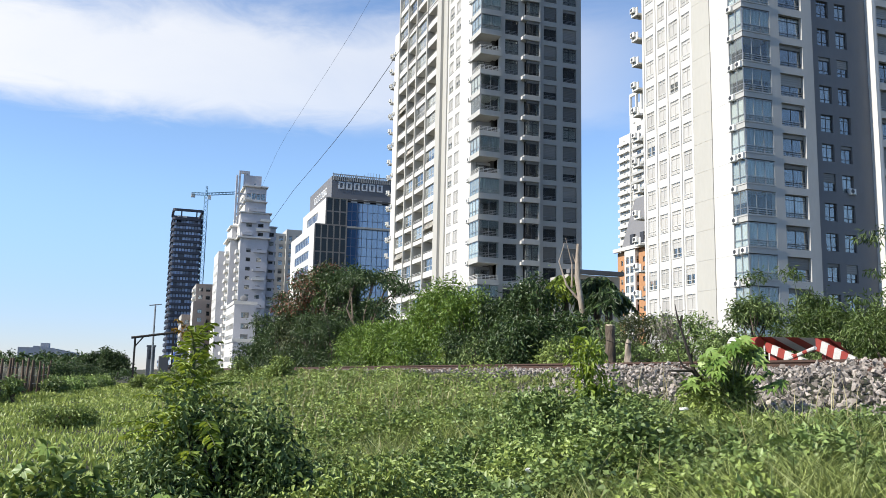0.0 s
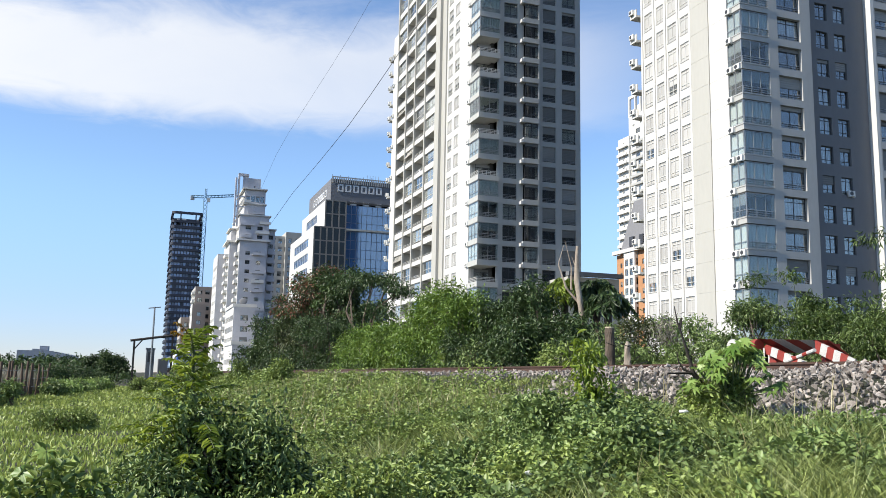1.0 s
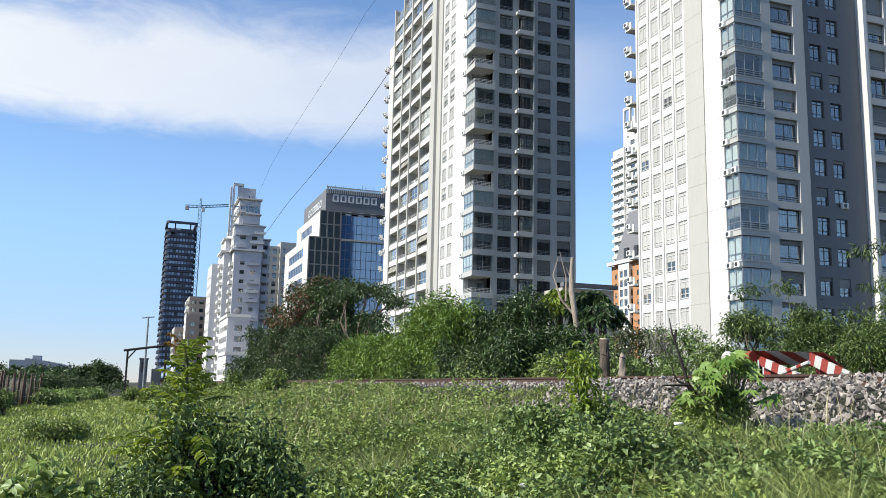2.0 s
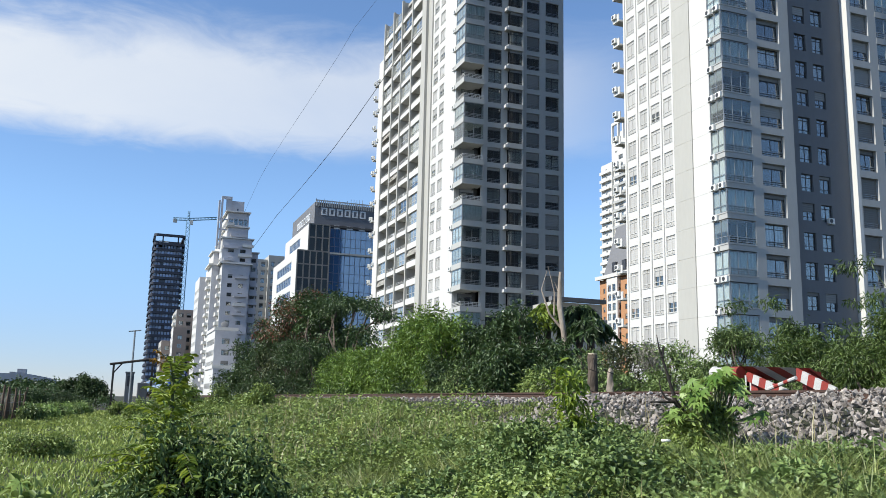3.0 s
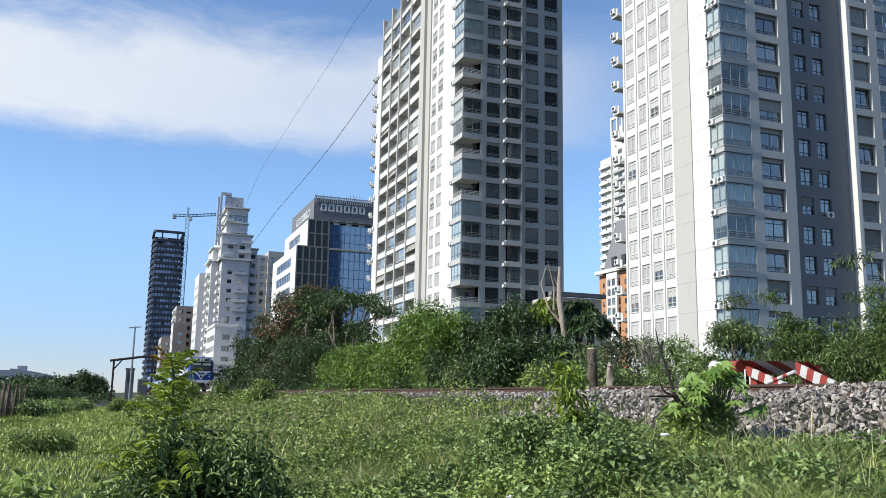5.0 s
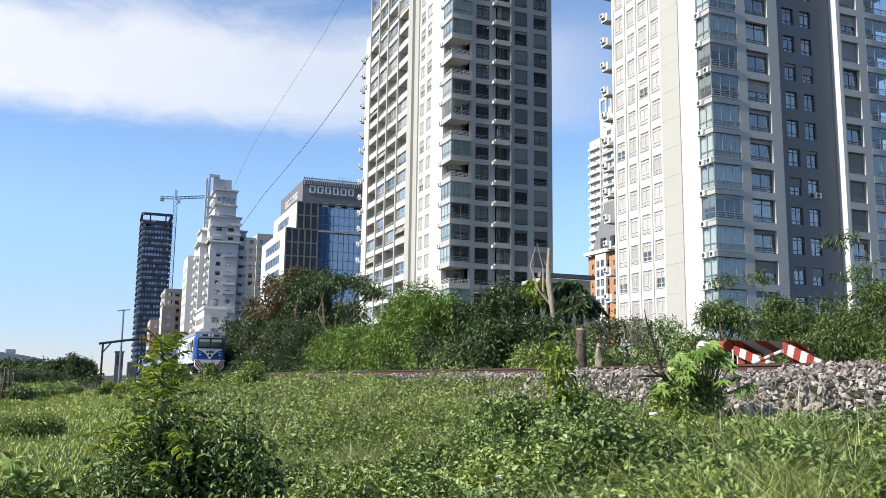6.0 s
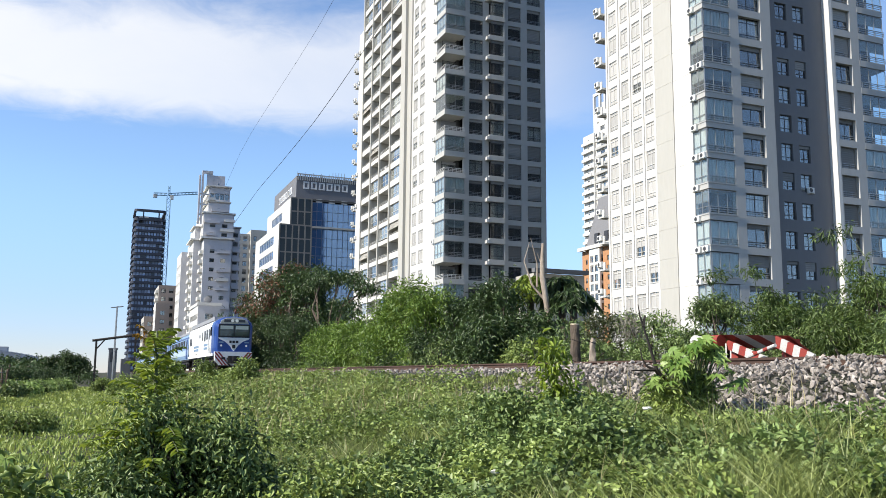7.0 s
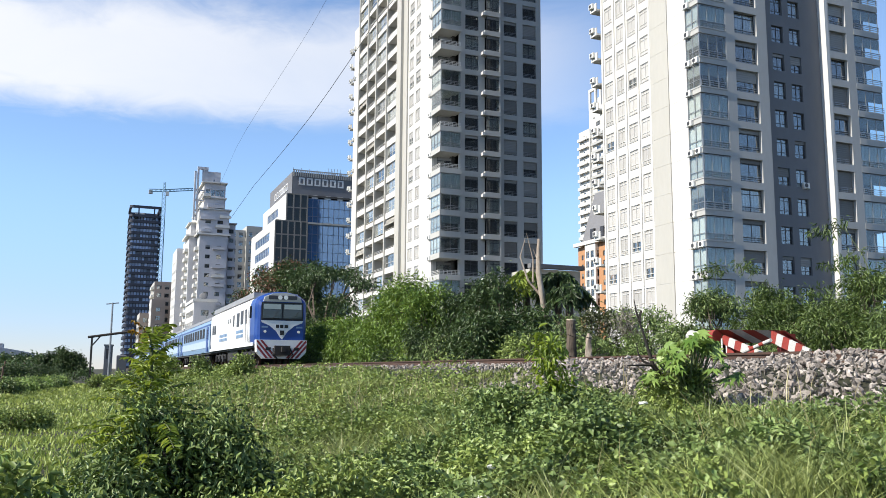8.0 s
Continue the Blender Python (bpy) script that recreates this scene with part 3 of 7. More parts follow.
    box(bm, X + 0.4, X + 2.2, 120.3, 135.6, -0.5, top - 0.95)
    box(bm, 63.85, 64.25, 117.4, 159.2, -0.5, top - 0.95)
    box(bm, 52, 62, 124, 150, top - 0.3, top + 5)
    wpart("roof", bm, GREYB, b)
    bm = bmesh.new()
    tube(bm, [(48.5, 148, top - 0.5), (48.5, 148, top + 7.5)], 0.08, 6)
    wpart("mast", bm, METAL, b)


# ---- tower two: white and grey tower with a dark recess ----
def tower_two():
    X, Y, P, N, Z0 = 57.9, 70.7, T2_PITCH, 24, T2_BASE
    b = thing("apartment_tower", pose(X, Y, 0), "tall white apartment tower with glazed corner rooms and dark grey recess", "apartment building")
    S, W = Face("S", Y), Face("W", X)
    top = Z0 + N * P
    sill = [Z0 + k * P for k in range(N)]
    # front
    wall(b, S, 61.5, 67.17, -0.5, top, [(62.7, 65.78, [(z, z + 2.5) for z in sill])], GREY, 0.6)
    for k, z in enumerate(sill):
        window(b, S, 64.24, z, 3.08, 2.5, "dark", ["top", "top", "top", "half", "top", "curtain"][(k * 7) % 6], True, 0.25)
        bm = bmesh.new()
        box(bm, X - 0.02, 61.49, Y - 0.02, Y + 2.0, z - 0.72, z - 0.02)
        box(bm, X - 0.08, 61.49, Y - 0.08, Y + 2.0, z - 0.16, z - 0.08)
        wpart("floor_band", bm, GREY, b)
        window(b, S, (X + 61.5) / 2, z, 61.5 - X - 0.02, 2.46, "glazed", "none" if k in (5, 10) else "half" if k == 9 else "curtain", True)
        window(b, W, Y + 1.12, z, 2.2, 2.46, "glazed", "half" if k in (5, 9, 10) else "curtain")
        air_conditioner(b, W, Y + 1.75, z - 0.75, 0.0)
        if k % 3 == 1:
            air_conditioner(b, W, Y + 0.5, z - 0.75, 0.0)
    # sunlit side
    for k, z in enumerate(sill):
        bm = bmesh.new()
        W.box(bm, 72.95, 76.0, 0, 0.4, z - 0.7 if k else -0.5, z + P - 0.725)
        wpart("wall_panel", bm, WHITE, b)
    bm = bmesh.new()
    W.box(bm, 73.0, 76.0, 0.03, 0.5, -0.5, top)
    wpart("wall", bm, GREY, b)
    bm = bmesh.new()
    for k, z in enumerate(sill):
        W.box(bm, 76.0, 79.2, -0.12, 0.5, z - 0.7, z + P - 0.72)
    W.box(bm, 76.04, 79.16, -0.08, 0.48, -0.5, top)
    wpart("wall", bm, CREAM, b, "beige wall with shadow joints")
    wc = [(79.55, 81.35), (82.1, 83.85), (84.65, 86.2), (87.1, 88.8)]
    wall(b, W, 79.2, 89.5, -0.5, top, [(c0, c1, [(z + 0.25, z + 2.45) for z in sill]) for c0, c1 in wc], WHITE, 0.3)
    for y in (79.36, 81.72, 84.25, 86.65, 89.2):
        bm = bmesh.new()
        W.box(bm, y - 0.16, y + 0.16, -0.14, 0.0, -0.5, top)
        wpart("mullion_fin", bm, WHITE, b)
    for k, z in enumerate(sill):
        for c0, c1 in wc:
            window(b, W, (c0 + c1) / 2, z + 0.25, c1 - c0, 2.2, "white", WRNG.choice(["shut", "shut", "shut", "shut", "shut", "half"]))
            bm = bmesh.new()
            box(bm, X - 0.06, X, c0 - 0.02, c1 + 0.02, z + 0.16, z + 0.245)
            wpart("sill", bm, GREY, b)
        bm = bmesh.new()
        box(bm, X - 0.7, X + 2, 89.5, 90.9, z - 0.7, z - 0.45)
        box(bm, X - 0.7, X - 0.58, 89.5, 90.9, z - 0.45, z + 0.3)
        wpart("balcony", bm, WHITE, b)
        air_conditioner(b, Face("W", X - 0.7), 90.3, z - 0.25)
    # dark recess
    D = Face("S", 71.75)
    dc = [(68.88, 70.55), (71.45, 73.05)]
    wall(b, D, 67.17, 76.2, -0.5, top, [(c0, c1, [(z + 0.35, z + 2.3) for z in sill]) for c0, c1 in dc], SLATE)
    for k, z in enumerate(sill):
        for j, (c0, c1) in enumerate(dc):
            window(b, D, (c0 + c1) / 2, z + 0.35, c1 - c0, 1.95, "dark", ["curtain", "none", "top", "curtain", "half", "none", "curtain"][(k * 3 + j * 2) % 7], False, 0.05)
    air_conditioner(b, D, 72.6, sill[6] + 0.2)
    # second wing
    W2 = Face("W", 75.87)
    bm = bmesh.new()
    box(bm, 75.87, 76.3, Y, 71.75, -0.5, top)
    wpart("wall", bm, WHITE, b)
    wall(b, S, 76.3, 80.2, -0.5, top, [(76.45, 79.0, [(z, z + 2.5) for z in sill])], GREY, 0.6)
    for k, z in enumerate(sill):
        window(b, S, 77.72, z, 2.55, 2.5, "dark", WRNG.choice(["curtain", "top", "half", "none", "shut"]), True, 0.3)
        bm = bmesh.new()
        box(bm, 80.2, 84.2, Y - 0.02, Y + 2.0, z - 0.72, z - 0.02)
        wpart("floor_band", bm, GREY, b)
        window(b, S, 82.2, z, 3.96, 2.46, "glazed", WRNG.choice(["curtain", "half", "none"]), True)
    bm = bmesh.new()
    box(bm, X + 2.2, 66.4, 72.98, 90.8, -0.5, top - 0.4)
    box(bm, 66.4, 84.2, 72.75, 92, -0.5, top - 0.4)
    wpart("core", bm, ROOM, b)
    bm = bmesh.new()
    box(bm, X + 0.5, 84.2, 72.7, 92, top - 0.35, top + 0.3)
    box(bm, 66.8, 67.16, Y + 0.61, 72.7, -0.5, top)
    wpart("roof", bm, GREY, b)


T2_PITCH, T2_BASE = 3.2926, 2.02
tower_one()
tower_two()


# ---- further buildings ----
def pane_window(parent, face, a, z, w, h, style="dark", mode=None):
    """A far window: frame and pane, and a blind or curtain."""
    window(parent, face, a, z, w, h, "far" if style == "dark" else style, mode)


def block(b, x0, x1, y0, y1, z0, z1, west, south, pitch=3.2, win=(1.6, 1.5), gap=3.4, modes=("half", "none", "curtain", "top"), style="dark",
          fill=1.0, margin=1.0):
    """One volume of a building with walls to the west and south, window rows, a dark-coloured box as its unlit inside
    and a roof slab.
    """
    n = max(1, int((z1 - z0 - 0.6) / pitch))
    zs = [z0 + 0.95 + k * pitch for k in range(n) if z0 + 0.95 + k * pitch + win[1] < z1 - 0.3]
    for face, a0, a1, m in ((Face("S", y0), x0, x1, south), (Face("W", x0), y0 + 0.31, y1, west)):
        span = a1 - a0 - 2 * margin
        c = max(0, int(span / gap))
        if span < win[0]:
            c = 0
        elif c == 0:
            c = 1
        mids = [a0 + margin + span * (i + 0.5) / c for i in range(c)]
        wall(b, face, a0, a1, z0, z1, [(q - win[0] / 2, q + win[0] / 2, [(z, z + win[1]) for z in zs]) for q in mids], m, 0.3)
        for z in zs:
            for q in mids:
                if WRNG.random() <= fill:
                    pane_window(b, face, q, z, win[0], win[1], style, WRNG.choice(modes))
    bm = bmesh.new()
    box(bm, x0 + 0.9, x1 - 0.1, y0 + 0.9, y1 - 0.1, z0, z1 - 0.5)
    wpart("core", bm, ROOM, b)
    bm = bmesh.new()
    box(bm, x0 + 0.3, x1, y0 + 0.3, y1, z1 - 0.45, z1 - 0.05)
    wpart("roof", bm, west, b)


def curtain_wall(b, face, a0, a1, z0, z1, nc, nr, glass, frame_mat, m=0.06):
    bm = bmesh.new()
    w, h = (a1 - a0) / nc, (z1 - z0) / nr
    box(bm, -w / 2 + 0.06, w / 2 - 0.06, 0.05, 0.09, 0.06, h - 0.06)
    me = mesh_of(bm, "glass_panel", glass)
    for i in range(nc):
        for k in range(nr):
            ob = part("glass_panel", me, None, None, m=face.at(a0 + (i + 0.5) * w, z0 + k * h))
            ob.parent, ob.matrix_parent_inverse = b, b.matrix_basis.inverted()
    bm = bmesh.new()
    for i in range(nc + 1):
        face.box(bm, a0 + i * w - m, a0 + i * w + m, -0.06, 0.3, z0, z1)
    for k in range(nr + 1):
        face.box(bm, a0, a1, -0.03, 0.25, z0 + k * h - m, z0 + k * h + m)
    wpart("mullion_grid", bm, frame_mat, b)


def bars(b, face, a0, a1, z, h, n, material, d=-0.12):
    """A line of plain raised outline blocks in place of lettering."""
    w = (a1 - a0) / n
    for k in range(n):
        p0, p1, z0, z1 = a0 + k * w + w * 0.12, a0 + k * w + w * 0.88, z + h * 0.08, z + h * 0.92
        u, t = w * 0.2, h * 0.14
        bm = bmesh.new()
        face.box(bm, p0, p0 + u, d, d + 0.1, z0, z1)
        face.box(bm, p1 - u, p1, d, d + 0.1, z0, z1)
        face.box(bm, p0 + u, p1 - u, d, d + 0.1, z0, z0 + t)
        face.box(bm, p0 + u, p1 - u, d, d + 0.1, z1 - t, z1)
        wpart("sign_bar", bm, material, b)


def office_building():
    b = thing("office_building", pose(45.7, 217, 0), "glass and white office building with grey rooftop sign band", "office building")
    top_grey = mat("sign_band_grey", (0.17, 0.17, 0.18), 0.6, 0.15, 0.5, space="World")
    silver = mat("silver_sign_metal", (0.66, 0.66, 0.66), 0.4, 0.1, 2)
    S = Face("S", 217)
    curtain_wall(b, S, 49.9, 64.0, 4.0, 46.0, 10, 18, GLASSB, mat("blue_grey_mullion", (0.12, 0.16, 0.24), 0.4, 0.1, 2))
    # wide pale mullions also paint in the facade grid mirrored by the dark glass
    curtain_wall(b, Face("S", 216.6), 44.4, 49.8, 39.7, 46.8, 3, 2, GLASSD, mat("mullion_and_reflection_grey", (0.20, 0.19, 0.17), 0.4, 0.1, 2), 0.16)
    curtain_wall(b, Face("S", 216.2), 41.6, 49.8, 4.0, 39.6, 5, 10, GLASSD, MATS["mullion_and_reflection_grey"], 0.16)
    for x, y0, y1, z1, strips in ((44.4, 216.9, 250.0, 46.9, [(228, 243, 42.6, 44.9)]), (41.6, 216.5, 252.0, 39.7, [(224, 245, 35.3, 37.6), (224, 245, 31.4, 33.7), (224, 245, 27.5, 29.8)])):
        f = Face("W", x)
        wall(b, f, y0, y1, 0, z1, [(strips[0][0], strips[0][1], sorted((s[2], s[3]) for s in strips))], WHITE, 0.4)
        for s in strips:
            curtain_wall(b, Face("W", x + 0.1), s[0], s[1], s[2], s[3], 8, 1, GLASSB, FRAMEW)
        bm = bmesh.new()
        box(bm, x + 0.4, 62, y0, y1, z1 - 0.5, z1 - 0.02)
        box(bm, x + 1.2, 62, y0 + 1.4, y1, 0, z1 - 0.5)
        wpart("core", bm, ROOM if x > 42 else CREAM, b)
    bm = bmesh.new()
    box(bm, 45.7, 66, 217.2, 247, 47.0, 52.8)
    wpart("sign_band", bm, top_grey, b, "dark grey roof sign band")
    bm = bmesh.new()
    for k in range(9):
        box(bm, 46 + k * 2.1, 46.1 + k * 2.1, 217.6, 217.7, 52.8, 54.0)
    box(bm, 45.9, 64, 217.6, 217.7, 53.5, 53.6)
    wpart("roof_railing", bm, METAL, b)
    bars(b, Face("S", 217.2), 47.2, 59.7, 49.3, 2.3, 6, silver)
    bars(b, Face("W", 45.7), 222, 240, 48.7, 2.3, 6, silver)
    bm = bmesh.new()
    for k in range(34):
        S.box(bm, 46.0 + k * 0.58, 46.28 + k * 0.58, 0.0, 0.15, 51.7, 53.2)
    S.box(bm, 45.8, 65.9, 0.0, 0.18, 53.2, 53.4)
    wpart("roof_screen", bm, GREY, b, "pale slatted screen above the sign band")
    bm = bmesh.new()
    for k in range(5):
        box(bm, 56 + k * 0.8, 56.1 + k * 0.8, 220, 220.1, 53, 55.2)
    wpart("roof_mast", bm, METAL, b)
    for k in range(4):
        bm = bmesh.new()
        S.box(bm, 51 + k * 3.4, 52.6 + k * 3.4, -0.05, 0.4, 46.05, 46.95)
        wpart("lintel_block", bm, WHITE, b)


def stepped_tower():
    b = thing("apartment_tower", pose(30.6, 291, 0), "stepped white apartment tower with open frame on its roof", "apartment building")
    # lavender puts the shade of the south sides into the colour; sunlit sides take WHITE
    lav = mat("lavender_shade_paint", (0.50, 0.50, 0.53), 0.8, 0.16, 0.3, space="World")
    kw = dict(pitch=3.1, win=(1.5, 1.3), gap=3.4)
    block(b, 31.0, 40.1, 291, 318, 0, 46.0, WHITE, lav, **kw)
    block(b, 30.6, 40.4, 291.0, 316, 46.0, 54.6, WHITE, lav, pitch=3.0, win=(1.8, 1.2), gap=3.1)
    block(b, 32.0, 38.9, 291.6, 312, 54.6, 58.6, WHITE, lav, pitch=4, win=(0.8, 0.9), gap=4)
    block(b, 32.0, 38.9, 292.0, 311, 58.6, 63.8, WHITE, lav, pitch=4.0, win=(1.3, 2.1), gap=1.55, modes=("none", "top"), margin=0.3)
    block(b, 33.0, 37.2, 293, 304, 63.8, 68.0, lav, lav, pitch=9, win=(0.5, 0.6), gap=9)
    block(b, 28.4, 30.95, 298, 318, 0, 46.2, WHITE, lav, **kw)
    block(b, 28.9, 30.55, 300, 316, 46.2, 51.0, WHITE, lav, pitch=3.0, win=(1.0, 1.1), gap=3)
    block(b, 25.6, 28.3, 309, 326, 0, 43.4, WHITE, lav, **kw)
    block(b, 40.3, 43.0, 294, 318, 0, 50.6, WHITE, lav, pitch=3.1, win=(1.5, 1.4), gap=2.4, margin=0.3)
    # overhanging slabs where the tower steps back
    for x0, x1, y0, z, t in ((30.0, 41.0, 290.1, 46.0, 0.5), (30.2, 41.0, 290.4, 54.6, 0.4), (31.4, 39.3, 290.8, 58.6, 0.35), (31.2, 39.4, 290.9, 63.8, 0.4),
                             (27.3, 30.6, 297.2, 46.2, 0.5), (28.2, 30.6, 299.2, 51.0, 0.4), (40.3, 43.4, 293.2, 50.6, 0.4)):
        solid(b, "roof_slab", x0, x1, y0, 312, z, z + t, WHITE)
    # tall open portal on the roof
    bm = bmesh.new()
    box(bm, 28.6, 29.2, 292.0, 292.9, 50.9, 67.6)
    box(bm, 29.5, 30.1, 292.0, 292.9, 50.9, 68.3)
    box(bm, 29.5, 33.0, 292.0, 292.9, 68.3, 69.2)
    box(bm, 31.1, 33.0, 292.3, 292.9, 63.8, 68.3)
    for z in (54.0, 57.5, 61.0):
        box(bm, 29.2, 29.5, 292.2, 292.7, z, z + 0.5)
        box(bm, 30.1, 32.0, 292.2, 292.7, z, z + 0.4)
    wpart("roof_frame", bm, lav, b)
    solid(b, "roof_wall", 33.0, 36.9, 304.1, 304.9, 63.8, 69.6, lav)
    # balconies: curved stacks on the sunny side, bands on the shaded one
    for k in range(13):
        z = 4 + k * 3.1
        bm = bmesh.new()
        box(bm, 29.9, 30.99, 292.2, 297.2, z - 0.25, z)
        box(bm, 29.9, 30.05, 292.2, 297.2, z, z + 0.95)
        box(bm, 30.05, 30.99, 292.2, 292.35, z, z + 0.95)
        wpart("balcony", bm, WHITE, b)
        bm = bmesh.new()
        box(bm, 27.2, 28.4, 299.5, 306, z, z + 1.05)
        wpart("balcony", bm, WHITE, b)
        if k % 4 != 3:
            bm = bmesh.new()
            box(bm, 35.3, 39.4, 290.0, 291, z, z + 0.2)
            box(bm, 35.3, 39.4, 290.0, 290.15, z + 0.2, z + 1.0)
            wpart("balcony", bm, WHITE if k % 2 else lav, b)
        bm = bmesh.new()
        box(bm, 40.6, 43.3, 293.1, 294, z + 1, z + 2.0)
        wpart("balcony", bm, lav, b)
    for k, (x0, x1, z) in enumerate(((31.2, 34.6, 47.0), (36.0, 40.6, 48.6), (30.9, 35.8, 51.2), (37.2, 40.8, 51.9), (33.0, 38.6, 55.2), (31.6, 34.0, 59.0))):
        bm = bmesh.new()
        box(bm, x0, x1, 290.2, 290.99, z, z + 0.9)
        wpart("balcony", bm, WHITE if k % 2 else lav, b)
    for k in range(6):
        solid(b, "roof_vent", 31.5 + k * 1.25, 32.1 + k * 1.25, 298, 299, 64.2 if k < 1 else 54.95, 65.3 if k < 1 else 55.9, GREY)
    # low front annexes with terraces
    block(b, 27.2, 33.6, 262, 285, 0, 21.5, WHITE, lav, pitch=3.3, win=(2.2, 1.7), gap=2.9, modes=("none", "half", "top"), margin=0.4)
    block(b, 25.0, 30.5, 240, 261, 0, 9.5, WHITE, lav, pitch=3.2, win=(2.0, 1.5), gap=2.6, margin=0.4)
    for x0, x1, y0, y1, z in ((26.9, 33.9, 261.7, 285, 21.5), (24.7, 30.8, 239.7, 261, 9.5)):
        bm = bmesh.new()
        box(bm, x0, x1, y0, y0 + 0.2, z, z + 0.9)
        box(bm, x0, x0 + 0.2, y0 + 0.2, y1, z, z + 0.9)
        wpart("parapet", bm, WHITE, b)
    # a satellite dish on the annexe
    bm = bmesh.new()
    bmesh.ops.create_uvsphere(bm, u_segments=14, v_segments=8, radius=1.2, matrix=pose(30.0, 263.5, 23.3, 60) @ Matrix.Diagonal((1, 1, 0.3, 1)))
    tube(bm, [(30.0, 263.8, 21.4), (30.0, 263.6, 23.3)], 0.1, 6)
    wpart("dish", bm, SLATE, b)


def slab_tower():
    """Dark tower still being built, with rounded floors."""
    b = thing("office_tower", pose(24, 510, 0), "dark rounded high-rise under construction with banded floors", "tower")
    slab = mat("dark_floor_edge", (0.028, 0.034, 0.055), 0.6, 0.2, 0.3, space="World")
    skin = mat("dark_facade_glass", (0.05, 0.055, 0.075), 0.25, 0.3, 0.5, space="World")

    def ring(r, z0, z1, name, m, hole=False):
        bm = bmesh.new()
        c, e = [], []
        for sx, sy, a in ((1, 1, 0), (-1, 1, 90), (-1, -1, 180), (1, -1, 270)):
            for k in range(5):
                t = radians(a + k * 22.5)
                c.append((24.0 + sx * (8.6 - 2 + r) + 2 * math.cos(t), 522 + sy * (13 - 2 + r) + 2 * math.sin(t)))
                e.append((24.0 + sx * (8.6 - 2 + r) + 0.8 * math.cos(t), 522 + sy * (13 - 2 + r) + 0.8 * math.sin(t)))
        lo = [bm.verts.new((x, y, z0)) for x, y in c]
        hi = [bm.verts.new((x, y, z1)) for x, y in c]
        for k in range(20):
            bm.faces.new((lo[k], lo[(k + 1) % 20], hi[(k + 1) % 20], hi[k]))
        if hole:
            lo2 = [bm.verts.new((x, y, z0)) for x, y in e]
            hi2 = [bm.verts.new((x, y, z1)) for x, y in e]
            for k in range(20):
                j = (k + 1) % 20
                bm.faces.new((lo2[j], lo2[k], hi2[k], hi2[j]))
                bm.faces.new((hi[k], hi[j], hi2[j], hi2[k]))
                bm.faces.new((lo[j], lo[k], lo2[k], lo2[j]))
        else:
            bm.faces.new(lo[::-1])
            bm.faces.new(hi)
        wpart(name, bm, m, b)

    ring(-0.9, 0, 86.0, "facade", skin)
    for k in range(27):
        z = 2.0 + k * 3.28
        ring(0.0, z, z + 1.45, "floor_edge", slab)
    ring(0.0, 92.4, 93.8, "roof_ring", slab, True)
    for x, y in ((15.7, 512), (20, 509.4), (28.4, 509.4), (31.6, 512), (15.7, 530), (31.6, 530)):
        solid(b, "column", x, x + 0.7, y, y + 0.7, 86, 92.4, slab)
    solid(b, "hoist_house", 18.5, 23.5, 512, 518, 87.2, 90.2, FRAMEW)
    rng = random.Random(3)
    pale = mat("pale_facade_panel", (0.27, 0.33, 0.46), 0.35, 0.25, 1, isle=0.6)
    bm = bmesh.new()
    for k in range(26):
        z = 2.0 + k * 3.28 + 1.5
        for i in range(9):
            x = 16.8 + i * 1.62
            if rng.random() < 0.85:
                box(bm, x, x + 1.25, 509.75, 509.88, z, z + 1.7)
        for i in range(12):
            y = 511.5 + i * 1.8
            if rng.random() < 0.8:
                box(bm, 16.1, 16.28, y, y + 1.3, z, z + 1.7)
    tagged(wpart("facade_panel", bm, pale, b), kind="stuff")


def tower_crane():
    b = thing("tower_crane", pose(33.6, 512, 0), "pale blue lattice tower crane beside a high-rise", "crane")
    blue = mat("crane_blue_paint", (0.16, 0.30, 0.40), 0.6, 0.2, 1)

    def lattice(p, q, w, step, name):
        bm = bmesh.new()
        p, q = Vector(p), Vector(q)
        d = (q - p)
        n = max(2, int(d.length / step))
        a = d.normalized().cross(Vector((0, 1, 0))).normalized() * w / 2
        c = Vector((0, w / 2, 0))
        cs = (a + c, a - c, -a - c, -a + c)
        for s in cs:
            tube(bm, [p + s, q + s], 0.16, 4)
        for k in range(n):
            u, v = p + d * k / n, p + d * (k + 1) / n
            for j in range(4):
                tube(bm, [u + cs[j], v + cs[(j + 1) % 4]], 0.11, 3)
        wpart(name, bm, blue, b)

    lattice((33.6, 512, 0), (33.6, 512, 103), 2.0, 2.4, "mast")
    lattice((33.6, 512, 104), (49.2, 508, 105.4), 1.3, 2.0, "jib")
    lattice((32.6, 512, 104), (25.2, 514, 104), 1.3, 2.0, "counter_jib")
    lattice((33.6, 512, 103), (33.6, 512, 109), 1.0, 1.8, "top_mast")
    solid(b, "counterweight", 25.2, 27.4, 513, 515, 102, 104, GREY)
    solid(b, "cab", 34.4, 36.2, 510.6, 512, 101, 103.4, FRAMEW)


